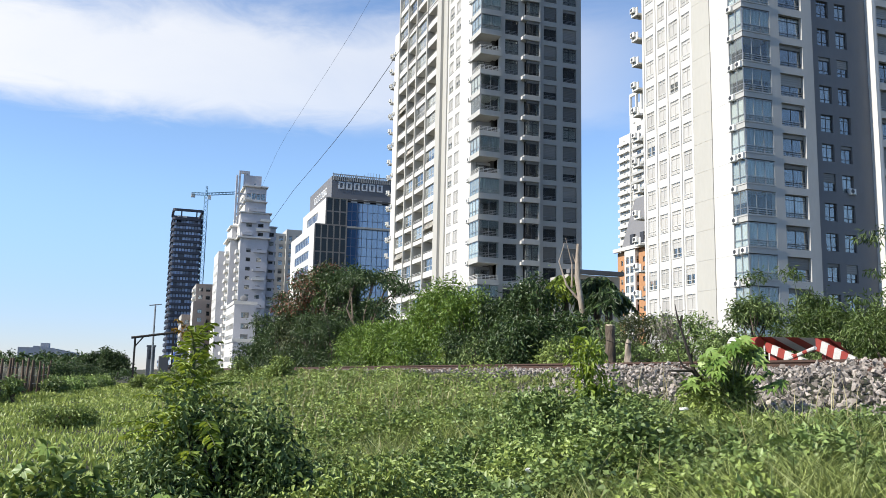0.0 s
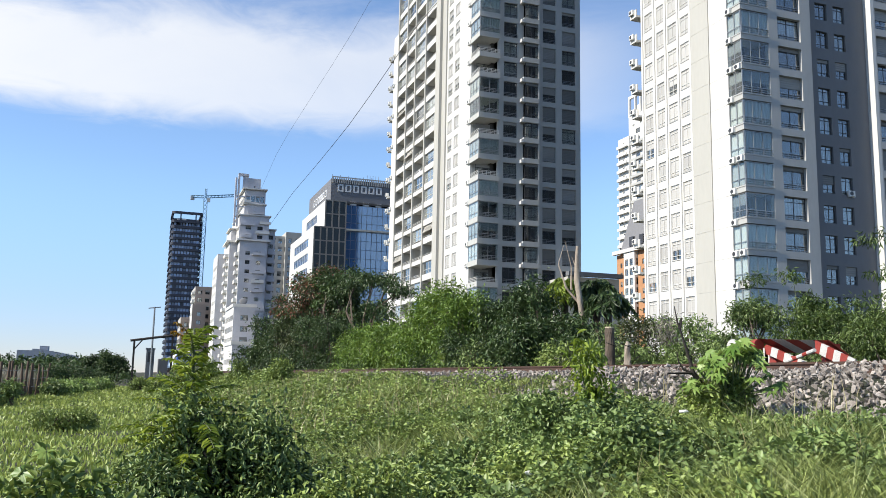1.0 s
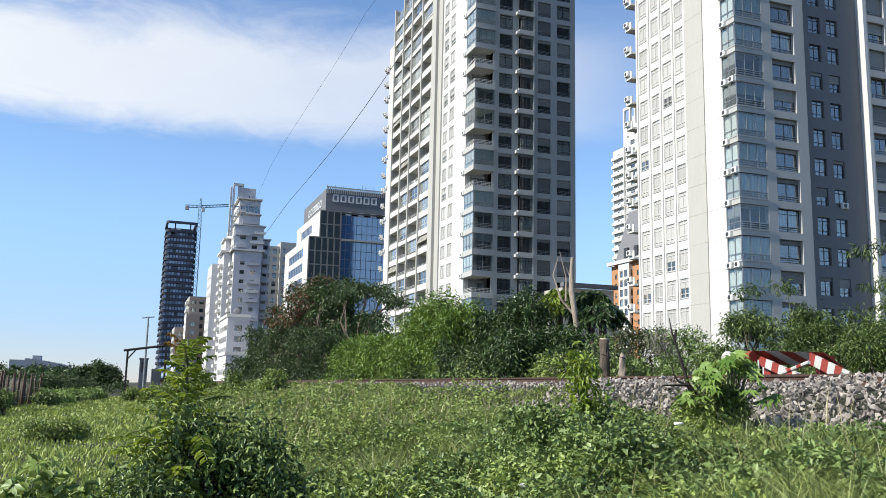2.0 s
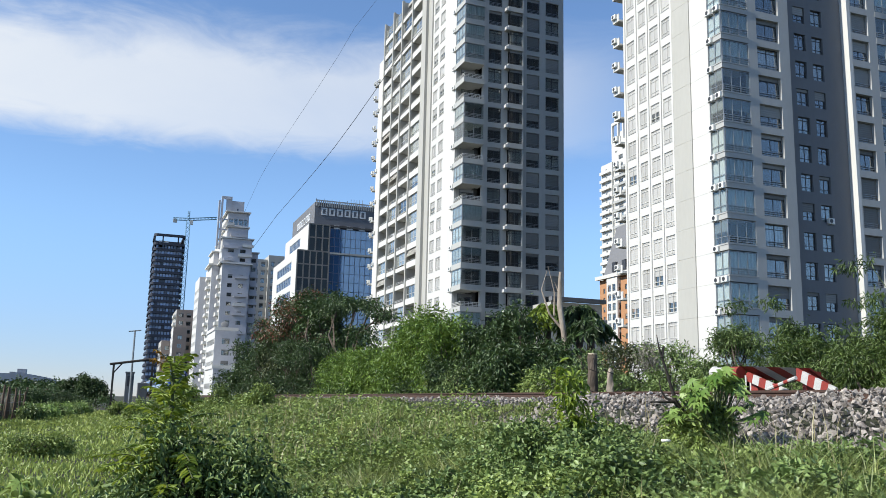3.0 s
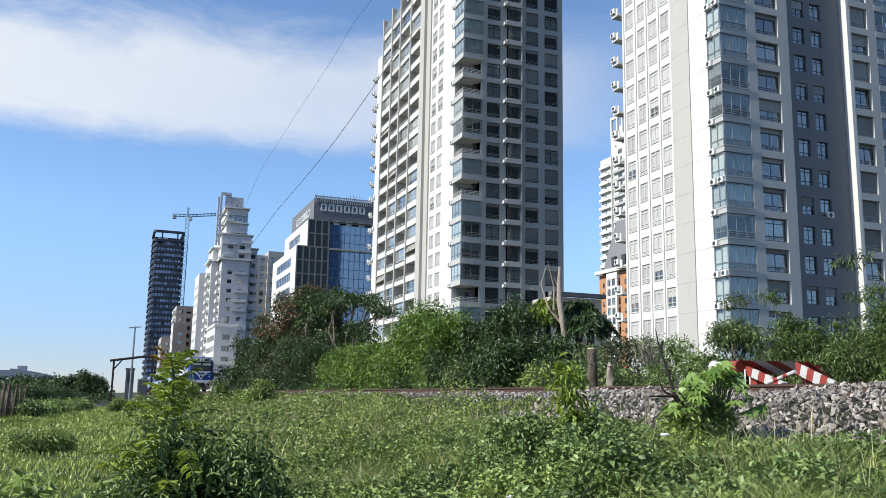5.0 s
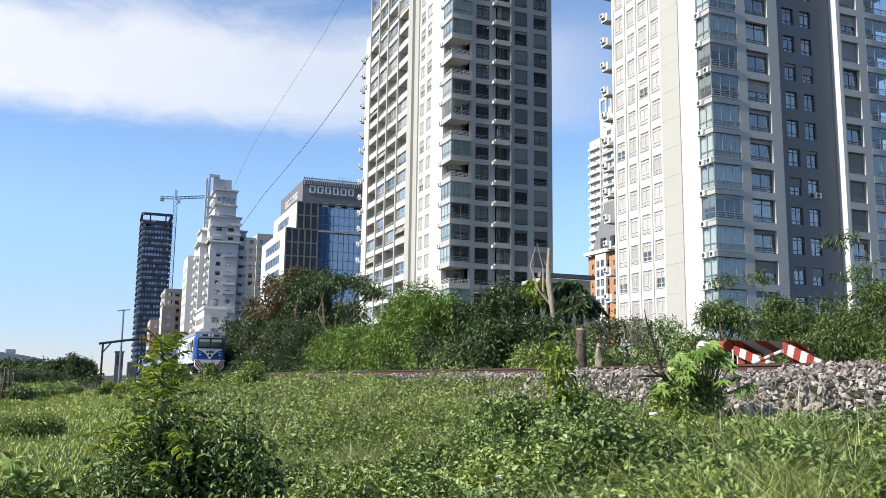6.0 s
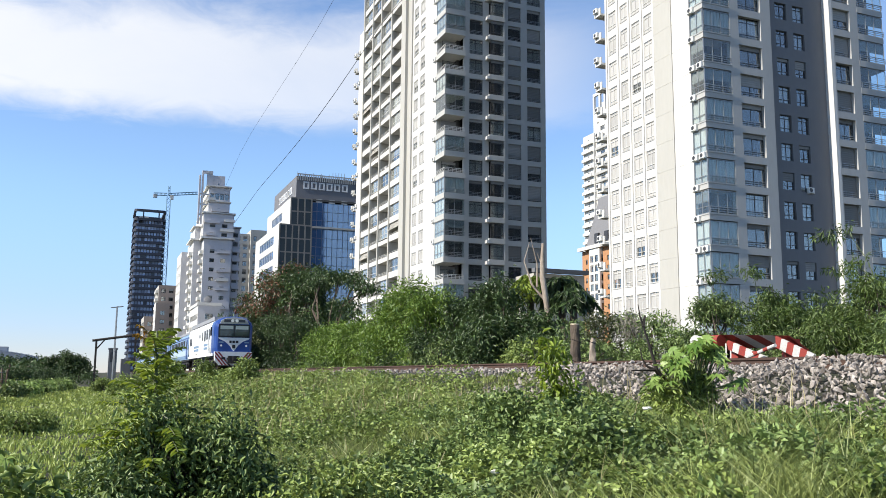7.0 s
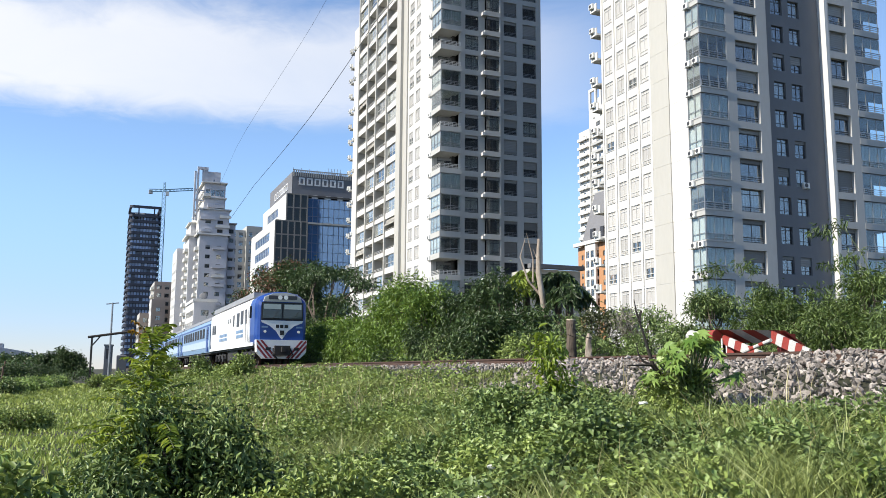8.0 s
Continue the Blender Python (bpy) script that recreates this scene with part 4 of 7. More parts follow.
def side_buildings():
    taupe = mat("taupe_wall_paint", (0.30, 0.25, 0.22), 0.8, 0.15, 0.4, space="World")
    b = thing("apartment_building", pose(18, 365, 0), "brown and grey mid-rise apartment block with balconies", "apartment building")
    block(b, 17.0, 21.5, 363, 385, 0, 24, CREAM, taupe, win=(1.7, 1.7), gap=2.1, margin=0.3)
    block(b, 21.5, 31, 355, 380, 0, 36, CREAM, taupe, win=(1.7, 1.7), gap=2.3, margin=0.4)
    block(b, 20.0, 25, 342, 354, 0, 28, WHITE, taupe)
    for k in range(10):
        bm = bmesh.new()
        box(bm, 20.4, 21.5, 356, 364, 5 + k * 3.1, 6 + k * 3.1)
        wpart("balcony", bm, WHITE, b)
    b = thing("apartment_building", pose(47, 332, 0), "pale grey apartment block with tall window bays", "apartment building")
    block(b, 46.5, 52.4, 332, 350, 0, 55, CREAM, GREY, pitch=3.2, win=(1.5, 1.9), gap=1.9, margin=0.3, modes=("none", "half", "top"))
    block(b, 52.5, 58.5, 330, 350, 0, 56.5, CREAM, CREAM, pitch=3.2, win=(1.2, 1.9), gap=2.0, margin=0.3)
    # brick block with slate mansard
    brick = mat("orange_brick", (0.46, 0.24, 0.12), 0.85, 0.2, 1.2, space="World")
    slate = mat("grey_roof_slate", (0.20, 0.20, 0.21), 0.7, 0.2, 1.0, space="World")
    b = thing("apartment_building", pose(153, 226, 0), "orange brick block with white bays and steep slate roof", "apartment building")
    block(b, 153, 175, 247.5, 253.5, 0, 44, brick, brick, win=(1.2, 1.7), gap=4.0)
    block(b, 151.8, 175, 240.7, 247.2, 0, 44, WHITE, WHITE, win=(1.9, 2.3), gap=2.4, margin=0.3)
    block(b, 153, 175, 221, 240.5, 0, 44, brick, brick, win=(1.2, 1.7), gap=4.0)
    bm = bmesh.new()
    v = [bm.verts.new(p) for p in ((152.6, 221, 44), (175, 221, 44), (175, 251, 44), (152.6, 251, 44),
                                   (156, 221, 62), (175, 221, 62), (175, 247, 62), (156, 247, 62))]
    for f in ((0, 1, 5, 4), (1, 2, 6, 5), (2, 3, 7, 6), (3, 0, 4, 7), (4, 5, 6, 7), (3, 2, 1, 0)):
        bm.faces.new([v[i] for i in f])
    wpart("roof", bm, slate, b, "steep grey slate mansard roof")
    bm = bmesh.new()
    box(bm, 151.4, 152.6, 221, 254, 44.0, 45.2)
    wpart("cornice", bm, WHITE, b)
    for y in (231, 237, 243):
        solid(b, "dormer_window", 152.7, 155, y, y + 2.2, 46, 49.2, FRAME)
    # far slim white tower
    b = thing("apartment_tower", pose(214, 350, 0), "far slim white tower with stacked balconies", "apartment building")
    block(b, 214, 232, 342.5, 352.2, 0, 117, WHITE, WHITE, pitch=4.0, win=(1.5, 1.6), gap=4.6)
    block(b, 215, 232, 330, 342.4, 0, 121, WHITE, WHITE, pitch=4.0, win=(3.6, 2.2), gap=6)
    block(b, 218, 232, 334, 349, 117, 128, WHITE, WHITE, pitch=4.0, win=(1.8, 1.6), gap=4.6)
    for k in range(28):
        z = 4.2 + k * 4.0
        bm = bmesh.new()
        box(bm, 212.6, 214, 343, 351.6, z - 0.3, z)
        box(bm, 212.6, 212.8, 343, 351.6, z, z + 1.1)
        wpart("balcony", bm, WHITE, b)
        bm = bmesh.new()
        box(bm, 213.8, 215, 331, 341.5, z - 0.3, z + 0.9)
        wpart("balcony", bm, GREY, b)
    bm = bmesh.new()
    for y in (334, 338.5, 343, 348.2):
        box(bm, 218, 219, y, y + 1.1, 128, 137)
    box(bm, 218, 219, 334, 349.3, 137, 138.4)
    wpart("roof_frame", bm, WHITE, b)
    solid(b, "roof_house", 221, 228, 336, 346, 127.9, 134, WHITE)
    # low terraced building
    b = thing("apartment_building", pose(58, 110, 0), "low pale terraced building with planted roof", "apartment building")
    z = 3.0
    for k in range(4):
        x1 = 67
        block(b, 58.5, x1, 110.5, 116.5, z, z + 3.3, CREAM, CREAM, pitch=3.2, win=(2.2, 1.7), gap=3.0, modes=("curtain", "half"), margin=0.3)
        bm = bmesh.new()
        box(bm, 58, x1, 109.0, 110.5, z - 0.3, z)
        box(bm, 58, x1, 109.0, 109.12, z, z + 0.9)
        wpart("balcony", bm, GREY, b)
        z += 3.4
    bm = bmesh.new()
    box(bm, 58, 67, 109.2, 110.2, z - 0.1, z + 0.5)
    wpart("planter", bm, SLATE, b)
    # low white houses between the towers
    b = thing("house", pose(44, 150, 0), "low white building behind the trees", "house")
    block(b, 36, 46, 172, 190, 0, 9.5, WHITE, WHITE)
    # long roofline far away
    b = thing("stadium", pose(-80, 985, 0), "far grey curved stadium roof above trees", "stadium")
    con = mat("far_concrete", (0.30, 0.32, 0.36), 0.8, 0.1, 0.05, space="World")
    for k in range(12):
        x = -112 + k * 4.7
        h = 24.5 - 7.0 * (k / 11) ** 1.6 if k > 2 else 22
        solid(b, "stand", x, x + 4.66, 975, 1010, 0, h, con)
    solid(b, "roof_house", -92, -84, 985, 1000, 20, 27, con)


office_building()
stepped_tower()
slab_tower()
tower_crane()
side_buildings()


# ---- the train ----
BLUE = mat("train_blue_paint", (0.012, 0.055, 0.26), 0.35, 0.15, 1.5, bump=0.02)
LBLUE = mat("train_pale_blue_paint", (0.20, 0.31, 0.47), 0.4, 0.15, 1.5, bump=0.02)
TWHITE = mat("train_white_paint", (0.76, 0.77, 0.78), 0.4, 0.12, 1.2, bump=0.02)
ROOFG = mat("train_roof_grey", (0.30, 0.31, 0.33), 0.6, 0.25, 1.5)
RED = mat("red_paint", (0.27, 0.03, 0.035), 0.5, 0.2, 3)
UNDER = mat("underframe_black", (0.03, 0.028, 0.027), 0.75, 0.4, 4)
SCREEN = glass_mat("windscreen_glass", (0.25, 0.32, 0.32), 0.5, ior=1.6)
HEADL = mat("headlamp_glass", (0.9, 0.88, 0.8), 0.15, 0.05, 3, bump=0)


def section(w, h, r):
    """Half-round roofed section of a rail vehicle: places (x, z) round the body, from z 0."""
    pts = [(-w / 2 + 0.06, 0.0), (-w / 2, 0.5), (-w / 2, h - r)]
    for k in range(1, 9):
        a = math.pi * k / 9
        pts.append((-w / 2 * math.cos(a), h - r + r * math.sin(a)))
    return pts + [(w / 2, h - r), (w / 2, 0.5), (w / 2 - 0.06, 0.0)]


def loft(bm, secs):
    rings = [[bm.verts.new((x, y, z)) for x, z in pts] for y, pts in secs]
    n = len(rings[0])
    faces = []
    for p, q in zip(rings, rings[1:]):
        for k in range(n):
            faces.append(bm.faces.new((p[k], p[(k + 1) % n], q[(k + 1) % n], q[k])))
    faces.append(bm.faces.new(rings[0]))
    faces.append(bm.faces.new(rings[-1][::-1]))
    return faces


def bogie(parent, y, axles=3):
    bm = bmesh.new()
    L = 1.8 * (axles - 1) + 1.3
    for s in (-1, 1):
        box(bm, s * 1.15 - 0.09, s * 1.15 + 0.09, -L / 2, L / 2, 0.5, 0.85)
        for k in range(axles):
            yy = (k - (axles - 1) / 2) * 1.8
            box(bm, s * 1.22 - 0.14, s * 1.22 + 0.14, yy - 0.2, yy + 0.2, 0.3, 0.72)
            tube(bm, [(s * 1.2, yy + 0.45, 0.45), (s * 1.2, yy + 0.45, 0.95)], 0.11, 8)
    box(bm, -1.1, 1.1, -0.4, 0.4, 0.45, 0.95)
    bg = part("bogie", bm, UNDER, parent, m=pose(0, y, 0))
    for k in range(axles):
        yy = (k - (axles - 1) / 2) * 1.8
        bm = bmesh.new()
        for s in (-1, 1):
            tube(bm, [(s * 0.80, yy, 0.46), (s * 0.93, yy, 0.46)], [0.46, 0.46], 20)
        tube(bm, [(-0.8, yy, 0.46), (0.8, yy, 0.46)], 0.09, 8)
        part("wheelset", bm, RUST, bg)


def plate(parent, name, x, y0, y1, z0, z1, m, s=-1, t=0.02):
    bm = bmesh.new()
    box(bm, min(x, x + s * t), max(x, x + s * t), y0, y1, z0, z1)
    return part(name, bm, m, parent)


def locomotive():
    """Front at y = 0, the rest towards +y; z 0 is the rail's top."""
    b = thing("locomotive", pose(TRACK_X, 51, RAIL_Z), "white and blue diesel locomotive with striped red and white pilot", "locomotive")
    W, H, L = 3.08, 3.13, 20.5
    base = 1.25
    bm = bmesh.new()
    s = lambda w, h, r, dz=0: [(x, base + z + dz) for x, z in section(w, h, r)]
    loft(bm, [(1.9, s(W, H, 0.75)), (L, s(W, H, 0.75))])
    part("body", bm, TWHITE, b, "white side panels")
    bm = bmesh.new()
    loft(bm, [(0.0, s(W - 0.5, H - 0.35, 0.6)), (0.12, s(W - 0.22, H - 0.16, 0.68)), (0.5, s(W, H - 0.02, 0.74)), (2.0, s(W + 0.01, H + 0.01, 0.75))])
    part("cab", bm, BLUE, b, "blue rounded driver's cab", smooth=False)
    bm = bmesh.new()
    box(bm, -1.35, 1.35, 2.1, L - 0.1, base + H - 0.28, base + H + 0.03)
    for k in range(5):
        box(bm, -0.8, 0.8, 4 + k * 3.1, 6 + k * 3.1, base + H - 0.05, base + H + 0.16)
    part("roof", bm, ROOFG, b)
    bm = bmesh.new()
    loft(bm, [(-0.04, [(-1.15, 3.72), (-1.05, 4.0), (-0.6, 4.2), (0, 4.27), (0.6, 4.2), (1.05, 4.0), (1.15, 3.72)]),
              (1.4, [(-1.3, 3.72), (-1.2, 4.05), (-0.65, 4.28), (0, 4.34), (0.65, 4.28), (1.2, 4.05), (1.3, 3.72)])])
    part("brow", bm, mat("dusty_white_paint", (0.50, 0.48, 0.43), 0.5, 0.2, 2), b, "dusty white brow over the windscreen")
    bm = bmesh.new()
    box(bm, -0.85, 0.85, -0.075, -0.03, 3.86, 4.08)
    part("lamp_panel", bm, FRAME, b)
    for x in (-0.17, 0.17):
        bm = bmesh.new()
        tube(bm, [(x, -0.07, 3.97), (x, -0.10, 3.97)], 0.13, 14)
        part("headlight", bm, HEADL, b)
    for x in (-1.0, 1.0):
        bm = bmesh.new()
        tube(bm, [(x, -0.02, 1.95), (x, -0.07, 1.95)], 0.08, 12)
        part("marker_light", bm, HEADL, b)
    bm = bmesh.new()
    box(bm, -1.24, 1.24, -0.035, 0.05, 2.62, 3.68)
    part("windscreen_frame", bm, DARK, b)
    for x0, x1 in ((-1.17, -0.05), (0.05, 1.17)):
        bm = bmesh.new()
        box(bm, x0, x1, -0.06, -0.036, 2.74, 3.60)
        part("windscreen", bm, SCREEN, b)
        bm = bmesh.new()
        box(bm, x0 + 0.05, x1 - 0.05, -0.07, -0.062, 3.28, 3.56)
        part("sun_blind", bm, mat("pale_sun_blind", (0.45, 0.5, 0.46), 0.8), b)
        bm = bmesh.new()
        tube(bm, [((x0 + x1) / 2, -0.08, 2.70), ((x0 + x1) / 2 + 0.35, -0.085, 3.15)], 0.015, 4)
        part("wiper", bm, DARK, b)
    # white pointed shield under the screen
    bm = bmesh.new()
    o = [(-1.25, 2.60), (1.25, 2.60), (1.2, 2.48), (0.75, 2.30), (0.35, 1.98), (0.1, 1.6), (0.0, 1.5), (-0.1, 1.6), (-0.35, 1.98), (-0.75, 2.30), (-1.2, 2.48)]
    a = [bm.verts.new((x, -0.03, z)) for x, z in o]
    c = [bm.verts.new((x, 0.05, z)) for x, z in o]
    bm.faces.new(a)
    for k in range(len(o)):
        bm.faces.new((a[k], a[(k + 1) % len(o)], c[(k + 1) % len(o)], c[k]))
    part("nose_shield", bm, TWHITE, b, "white pointed nose panel")
    for k, (x, w) in enumerate(((-0.36, 0.18), (-0.12, 0.2), (0.14, 0.22))):
        bm = bmesh.new()
        box(bm, x, x + w, -0.045, -0.032, 2.16, 2.36)
        part("emblem_bar", bm, DARK, b)
    bm = bmesh.new()
    box(bm, -0.12, 0.12, -0.06, -0.03, 1.75, 2.02)
    part("socket", bm, DARK, b)
    for x in (-1.2, 0.85):
        bm = bmesh.new()
        box(bm, x, x + 0.38, -0.01, 0.01, 2.17, 2.27)
        part("number_bar", bm, LBLUE, b)
    # striped pilot
    bm = bmesh.new()
    o = [(-1.5, 1.46), (1.5, 1.46), (1.46, 0.75), (1.08, 0.36), (-1.08, 0.36), (-1.46, 0.75)]
    loft(bm, [(-0.12, o), (0.5, o)])
    part("pilot", bm, TWHITE, b)
    for k in range(7):
        for sgn in (-1, 1):
            x0 = -0.3 + k * 0.27
            bm = bmesh.new()
            pts = []
            for x, z in ((x0, 0.38), (x0 + 0.15, 0.38), (x0 + 0.15 + 0.9, 1.44), (x0 + 0.9, 1.44)):
                pts.append((x, z))
            lim = lambda x, z: min(x, 1.0 + (z - 0.28) * 0.88 if z < 0.75 else 1.42 + (z - 0.75) * 0.14)
            q = []
            for (xa, za), (xb, zb) in ((pts[0], pts[3]), (pts[1], pts[2])):
                t = 1.0
                while t > 0.02 and xa + (xb - xa) * t > lim(9.0, za + (zb - za) * t):
                    t -= 0.02
                q.append(((xa, za), (xa + (xb - xa) * t, za + (zb - za) * t)))
            if q[1][0][0] > 0.98 or q[0][0][0] < 0.0:
                bm.free()
                continue
            cs = [q[0][0], q[1][0], q[1][1], q[0][1]]
            f = [bm.verts.new((sgn * x, -0.135, z)) for x, z in cs]
            g = [bm.verts.new((sgn * x, -0.10, z)) for x, z in cs]
            bm.faces.new(f)
            for j in range(4):
                bm.faces.new((f[j], f[(j + 1) % 4], g[(j + 1) % 4], g[j]))
            part("stripe", bm, RED, b)
    bm = bmesh.new()
    box(bm, -0.45, 0.45, -0.42, -0.13, 0.55, 1.12)
    box(bm, -0.1, 0.1, -0.75, -0.4, 0.75, 1.05)
    tube(bm, [(-0.5, -0.14, 0.95), (-0.55, -0.4, 0.6), (-0.3, -0.35, 0.35)], 0.05, 6)
    tube(bm, [(0.5, -0.14, 0.95), (0.6, -0.4, 0.6), (0.35, -0.35, 0.35)], 0.05, 6)
    part("coupler", bm, UNDER, b)
    for x in (-0.95, 0.72):
        bm = bmesh.new()
        box(bm, x, x + 0.3, -0.16, -0.1, 0.85, 1.02)
        part("tail_lamp", bm, DARK, b)
    # side: windows, doors, grilles, lettering bars
    X = -W / 2
    for y0, y1, z0, z1 in ((3.3, 3.9, 2.55, 3.45), (4.6, 5.6, 2.6, 3.45), (6.2, 7.2, 2.5, 3.4), (8.3, 8.8, 2.6, 3.35), (9.8, 10.1, 2.9, 3.2), (10.7, 11.0, 2.9, 3.2), (17.5, 18.4, 2.4, 3.1), (18.7, 19.5, 2.4, 3.1)):
        plate(b, "side_window", X - 0.004, y0, y1, z0, z1, FRAME)
    plate(b, "cab_door", X - 0.004, 2.2, 2.95, 1.35, 3.55, TWHITE, t=0.03)
    for y0, y1 in ((4.6, 7.4), (11.5, 15.5)):
        for k in range(6):
            for z in (1.75, 2.05):
                plate(b, "emblem_bar", X - 0.004, y0 + (y1 - y0) * k / 6, y0 + (y1 - y0) * (k + 0.7) / 6, z, z + 0.2, LBLUE)
    plate(b, "side_sill", X - 0.004, 0.6, L, 1.12, 1.32, TWHITE, t=0.05)
    bm = bmesh.new()
    box(bm, -0.05, 0.05, -0.2, 0.02, -0.35, 0.35)
    part("mirror", bm, DARK, b, m=pose(X - 0.22, 0.75, 3.1))
    bm = bmesh.new()
    tube(bm, [(X - 0.09, 2.12, 1.4), (X - 0.12, 2.12, 3.3)], 0.02, 6)
    tube(bm, [(X - 0.09, 3.05, 1.4), (X - 0.12, 3.05, 3.3)], 0.02, 6)
    part("handrail", bm, METAL, b)
    bm = bmesh.new()
    box(bm, -1.45, 1.45, 0.4, L - 0.1, 1.0, 1.26)
    box(bm, -1.3, 1.3, 8.0, 12.5, 0.35, 1.0)
    for k in range(4):
        box(bm, -1.5, -1.2, 1.1 + 0.05 * k, 1.6, 0.35 + k * 0.25, 0.4 + k * 0.25)
    part("underframe", bm, UNDER, b)
    bogie(b, 4.2)
    bogie(b, 16.4)
    return b


def coach():
    b = thing("passenger_coach", pose(TRACK_X, 73, RAIL_Z), "blue and white passenger coach coupled in a train", "train coach", "coaches of the train")
    W, H, L, base = 3.05, 2.95, 24.6, 1.1
    bm = bmesh.new()
    loft(bm, [(0, [(x, base + z) for x, z in section(W, H, 0.7)]), (L, [(x, base + z) for x, z in section(W, H, 0.7)])])
    part("body", bm, LBLUE, b)
    plate(b, "lower_panel", -W / 2 - 0.003, 0.5, L - 0.5, 1.5, 2.1, mat("pale_blue_grey_paint", (0.42, 0.52, 0.62), 0.45, 0.15, 2), t=0.008)
    plate(b, "blue_band", -W / 2 - 0.003, 0.05, L - 0.05, 3.28, 3.40, BLUE, t=0.02)
    bm = bmesh.new()
    box(bm, -1.2, 1.2, 0.1, L - 0.1, base + H - 0.22, base + H + 0.02)
    for k in range(4):
        box(bm, -0.7, 0.7, 2.5 + k * 5.5, 4.6 + k * 5.5, base + H, base + H + 0.2)
    part("roof", bm, ROOFG, b)
    for k in range(9):
        y = 3.6 + k * 2.0
        plate(b, "side_window", -W / 2 - 0.004, y, y + 1.35, 2.35, 3.15, DARK, t=0.02)
    for y in (1.0, L - 2.2):
        plate(b, "door", -W / 2 - 0.004, y, y + 1.2, 1.2, 3.2, BLUE, t=0.03)
        plate(b, "door_window", -W / 2 - 0.035, y + 0.3, y + 0.9, 2.2, 3.0, DARK, t=0.01)
    bm = bmesh.new()
    box(bm, -0.7, 0.7, -0.35, 0, 1.2, 3.3)
    part("gangway", bm, DARK, b)
    bm = bmesh.new()
    box(bm, -1.2, 1.2, 6.5, 18, 0.45, 1.1)
    box(bm, -1.4, 1.4, 0, L, 0.95, 1.12)
    part("underframe", bm, UNDER, b)
    bogie(b, 3.6, 2)
    bogie(b, L - 3.6, 2)
    return b


loco = locomotive()
COACHES = [coach()]
for k in range(4):
    COACHES.append(copy_thing(COACHES[0], pose(TRACK_X, 98 + k * 25, RAIL_Z)))


# ---- plants ----
LEAF_BRIGHT = leaf_mat("fresh_green_leaf", (0.045, 0.09, 0.016), (0.36, 0.45, 0.12), trans=0.16)
LEAF_MID = leaf_mat("green_leaf", (0.022, 0.055, 0.014), (0.28, 0.38, 0.12), trans=0.13)
LEAF_DARK = leaf_mat("dark_green_leaf", (0.010, 0.026, 0.008), (0.09, 0.15, 0.042), trans=0.12)
LEAF_OLIVE = leaf_mat("olive_leaf", (0.02, 0.032, 0.012), (0.10, 0.12, 0.04), trans=0.15)
LEAF_RED = leaf_mat("reddish_blossom_leaf", (0.10, 0.045, 0.02), (0.30, 0.13, 0.08), trans=0.2)
LEAF_GREY = leaf_mat("dry_grey_leaf", (0.15, 0.145, 0.11), (0.30, 0.28, 0.22), trans=0.2)
LEAF_YELLOW = leaf_mat("yellow_orange_leaf", (0.30, 0.14, 0.015), (0.34, 0.26, 0.03), trans=0.4)
LEAF_LIME = leaf_mat("yellow_green_leaf", (0.08, 0.15, 0.014), (0.30, 0.38, 0.05), trans=0.3)
LEAF_HEDGE = leaf_mat("trackside_shrub_leaf", (0.028, 0.075, 0.010), (0.23, 0.35, 0.055), trans=0.18)
LEAF_BAMBOO = leaf_mat("bamboo_leaf", (0.018, 0.045, 0.010), (0.15, 0.22, 0.05), trans=0.15)
LEAF_BIG = leaf_mat("broad_pale_green_leaf", (0.09, 0.18, 0.03), (0.33, 0.45, 0.13), gloss=0.42, trans=0.22)
GRASS = leaf_mat("grass_blade", (0.055, 0.09, 0.018), (0.36, 0.41, 0.13), trans=0.2)
LAWN = leaf_mat("short_lane_grass", (0.13, 0.20, 0.03), (0.40, 0.47, 0.12), trans=0.22)
LEAF_LAWN = leaf_mat("lane_weed_leaf", (0.045, 0.09, 0.016), (0.34, 0.43, 0.11), trans=0.18)
STRAW = leaf_mat("dry_straw_stalk", (0.26, 0.22, 0.10), (0.45, 0.40, 0.22), trans=0.2)
BARK = mat("grey_brown_bark", (0.13, 0.10, 0.075), 0.9, 0.5, 5, bump=0.8, stretch=(1, 1, 0.3))
DEADWOOD = mat("weathered_dead_wood", (0.42, 0.36, 0.29), 0.9, scale=3, col2=(0.18, 0.14, 0.11), bump=0.8, stretch=(1, 1, 0.25))
STEM = mat("green_stem", (0.10, 0.13, 0.05), 0.7, 0.3, 6)
DARKTWIG = mat("dark_twig_bark", (0.035, 0.028, 0.024), 0.85, 0.3, 8)


def blob_points(rng, blobs, n, shell=0.55):
    """Random places in a set of ellipsoids, more near their skins, in small tufts."""
    vol = np.array([b[3] * b[4] * b[5] for b in blobs]) ** 0.75
    pick = rng.choice(len(blobs), n, p=vol / vol.sum())
    B = np.array(blobs)[pick]
    d = unit(rng.normal(size=(n, 3)))
    r = shell + (1 - shell) * rng.random((n, 1)) ** 0.7
    r *= 1 + 0.22 * np.sin(d[:, :1] * 7 + pick[:, None]) * np.cos(d[:, 1:2] * 6 + d[:, 2:] * 5)
    p = B[:, :3] + d * r * B[:, 3:]
    return p, d


def tufts(rng, p, d, per, spread):
    n = len(p)
    q = np.repeat(p, per, 0) + rng.normal(size=(n * per, 3)) * spread
    e = np.repeat(d, per, 0)
    return q, e


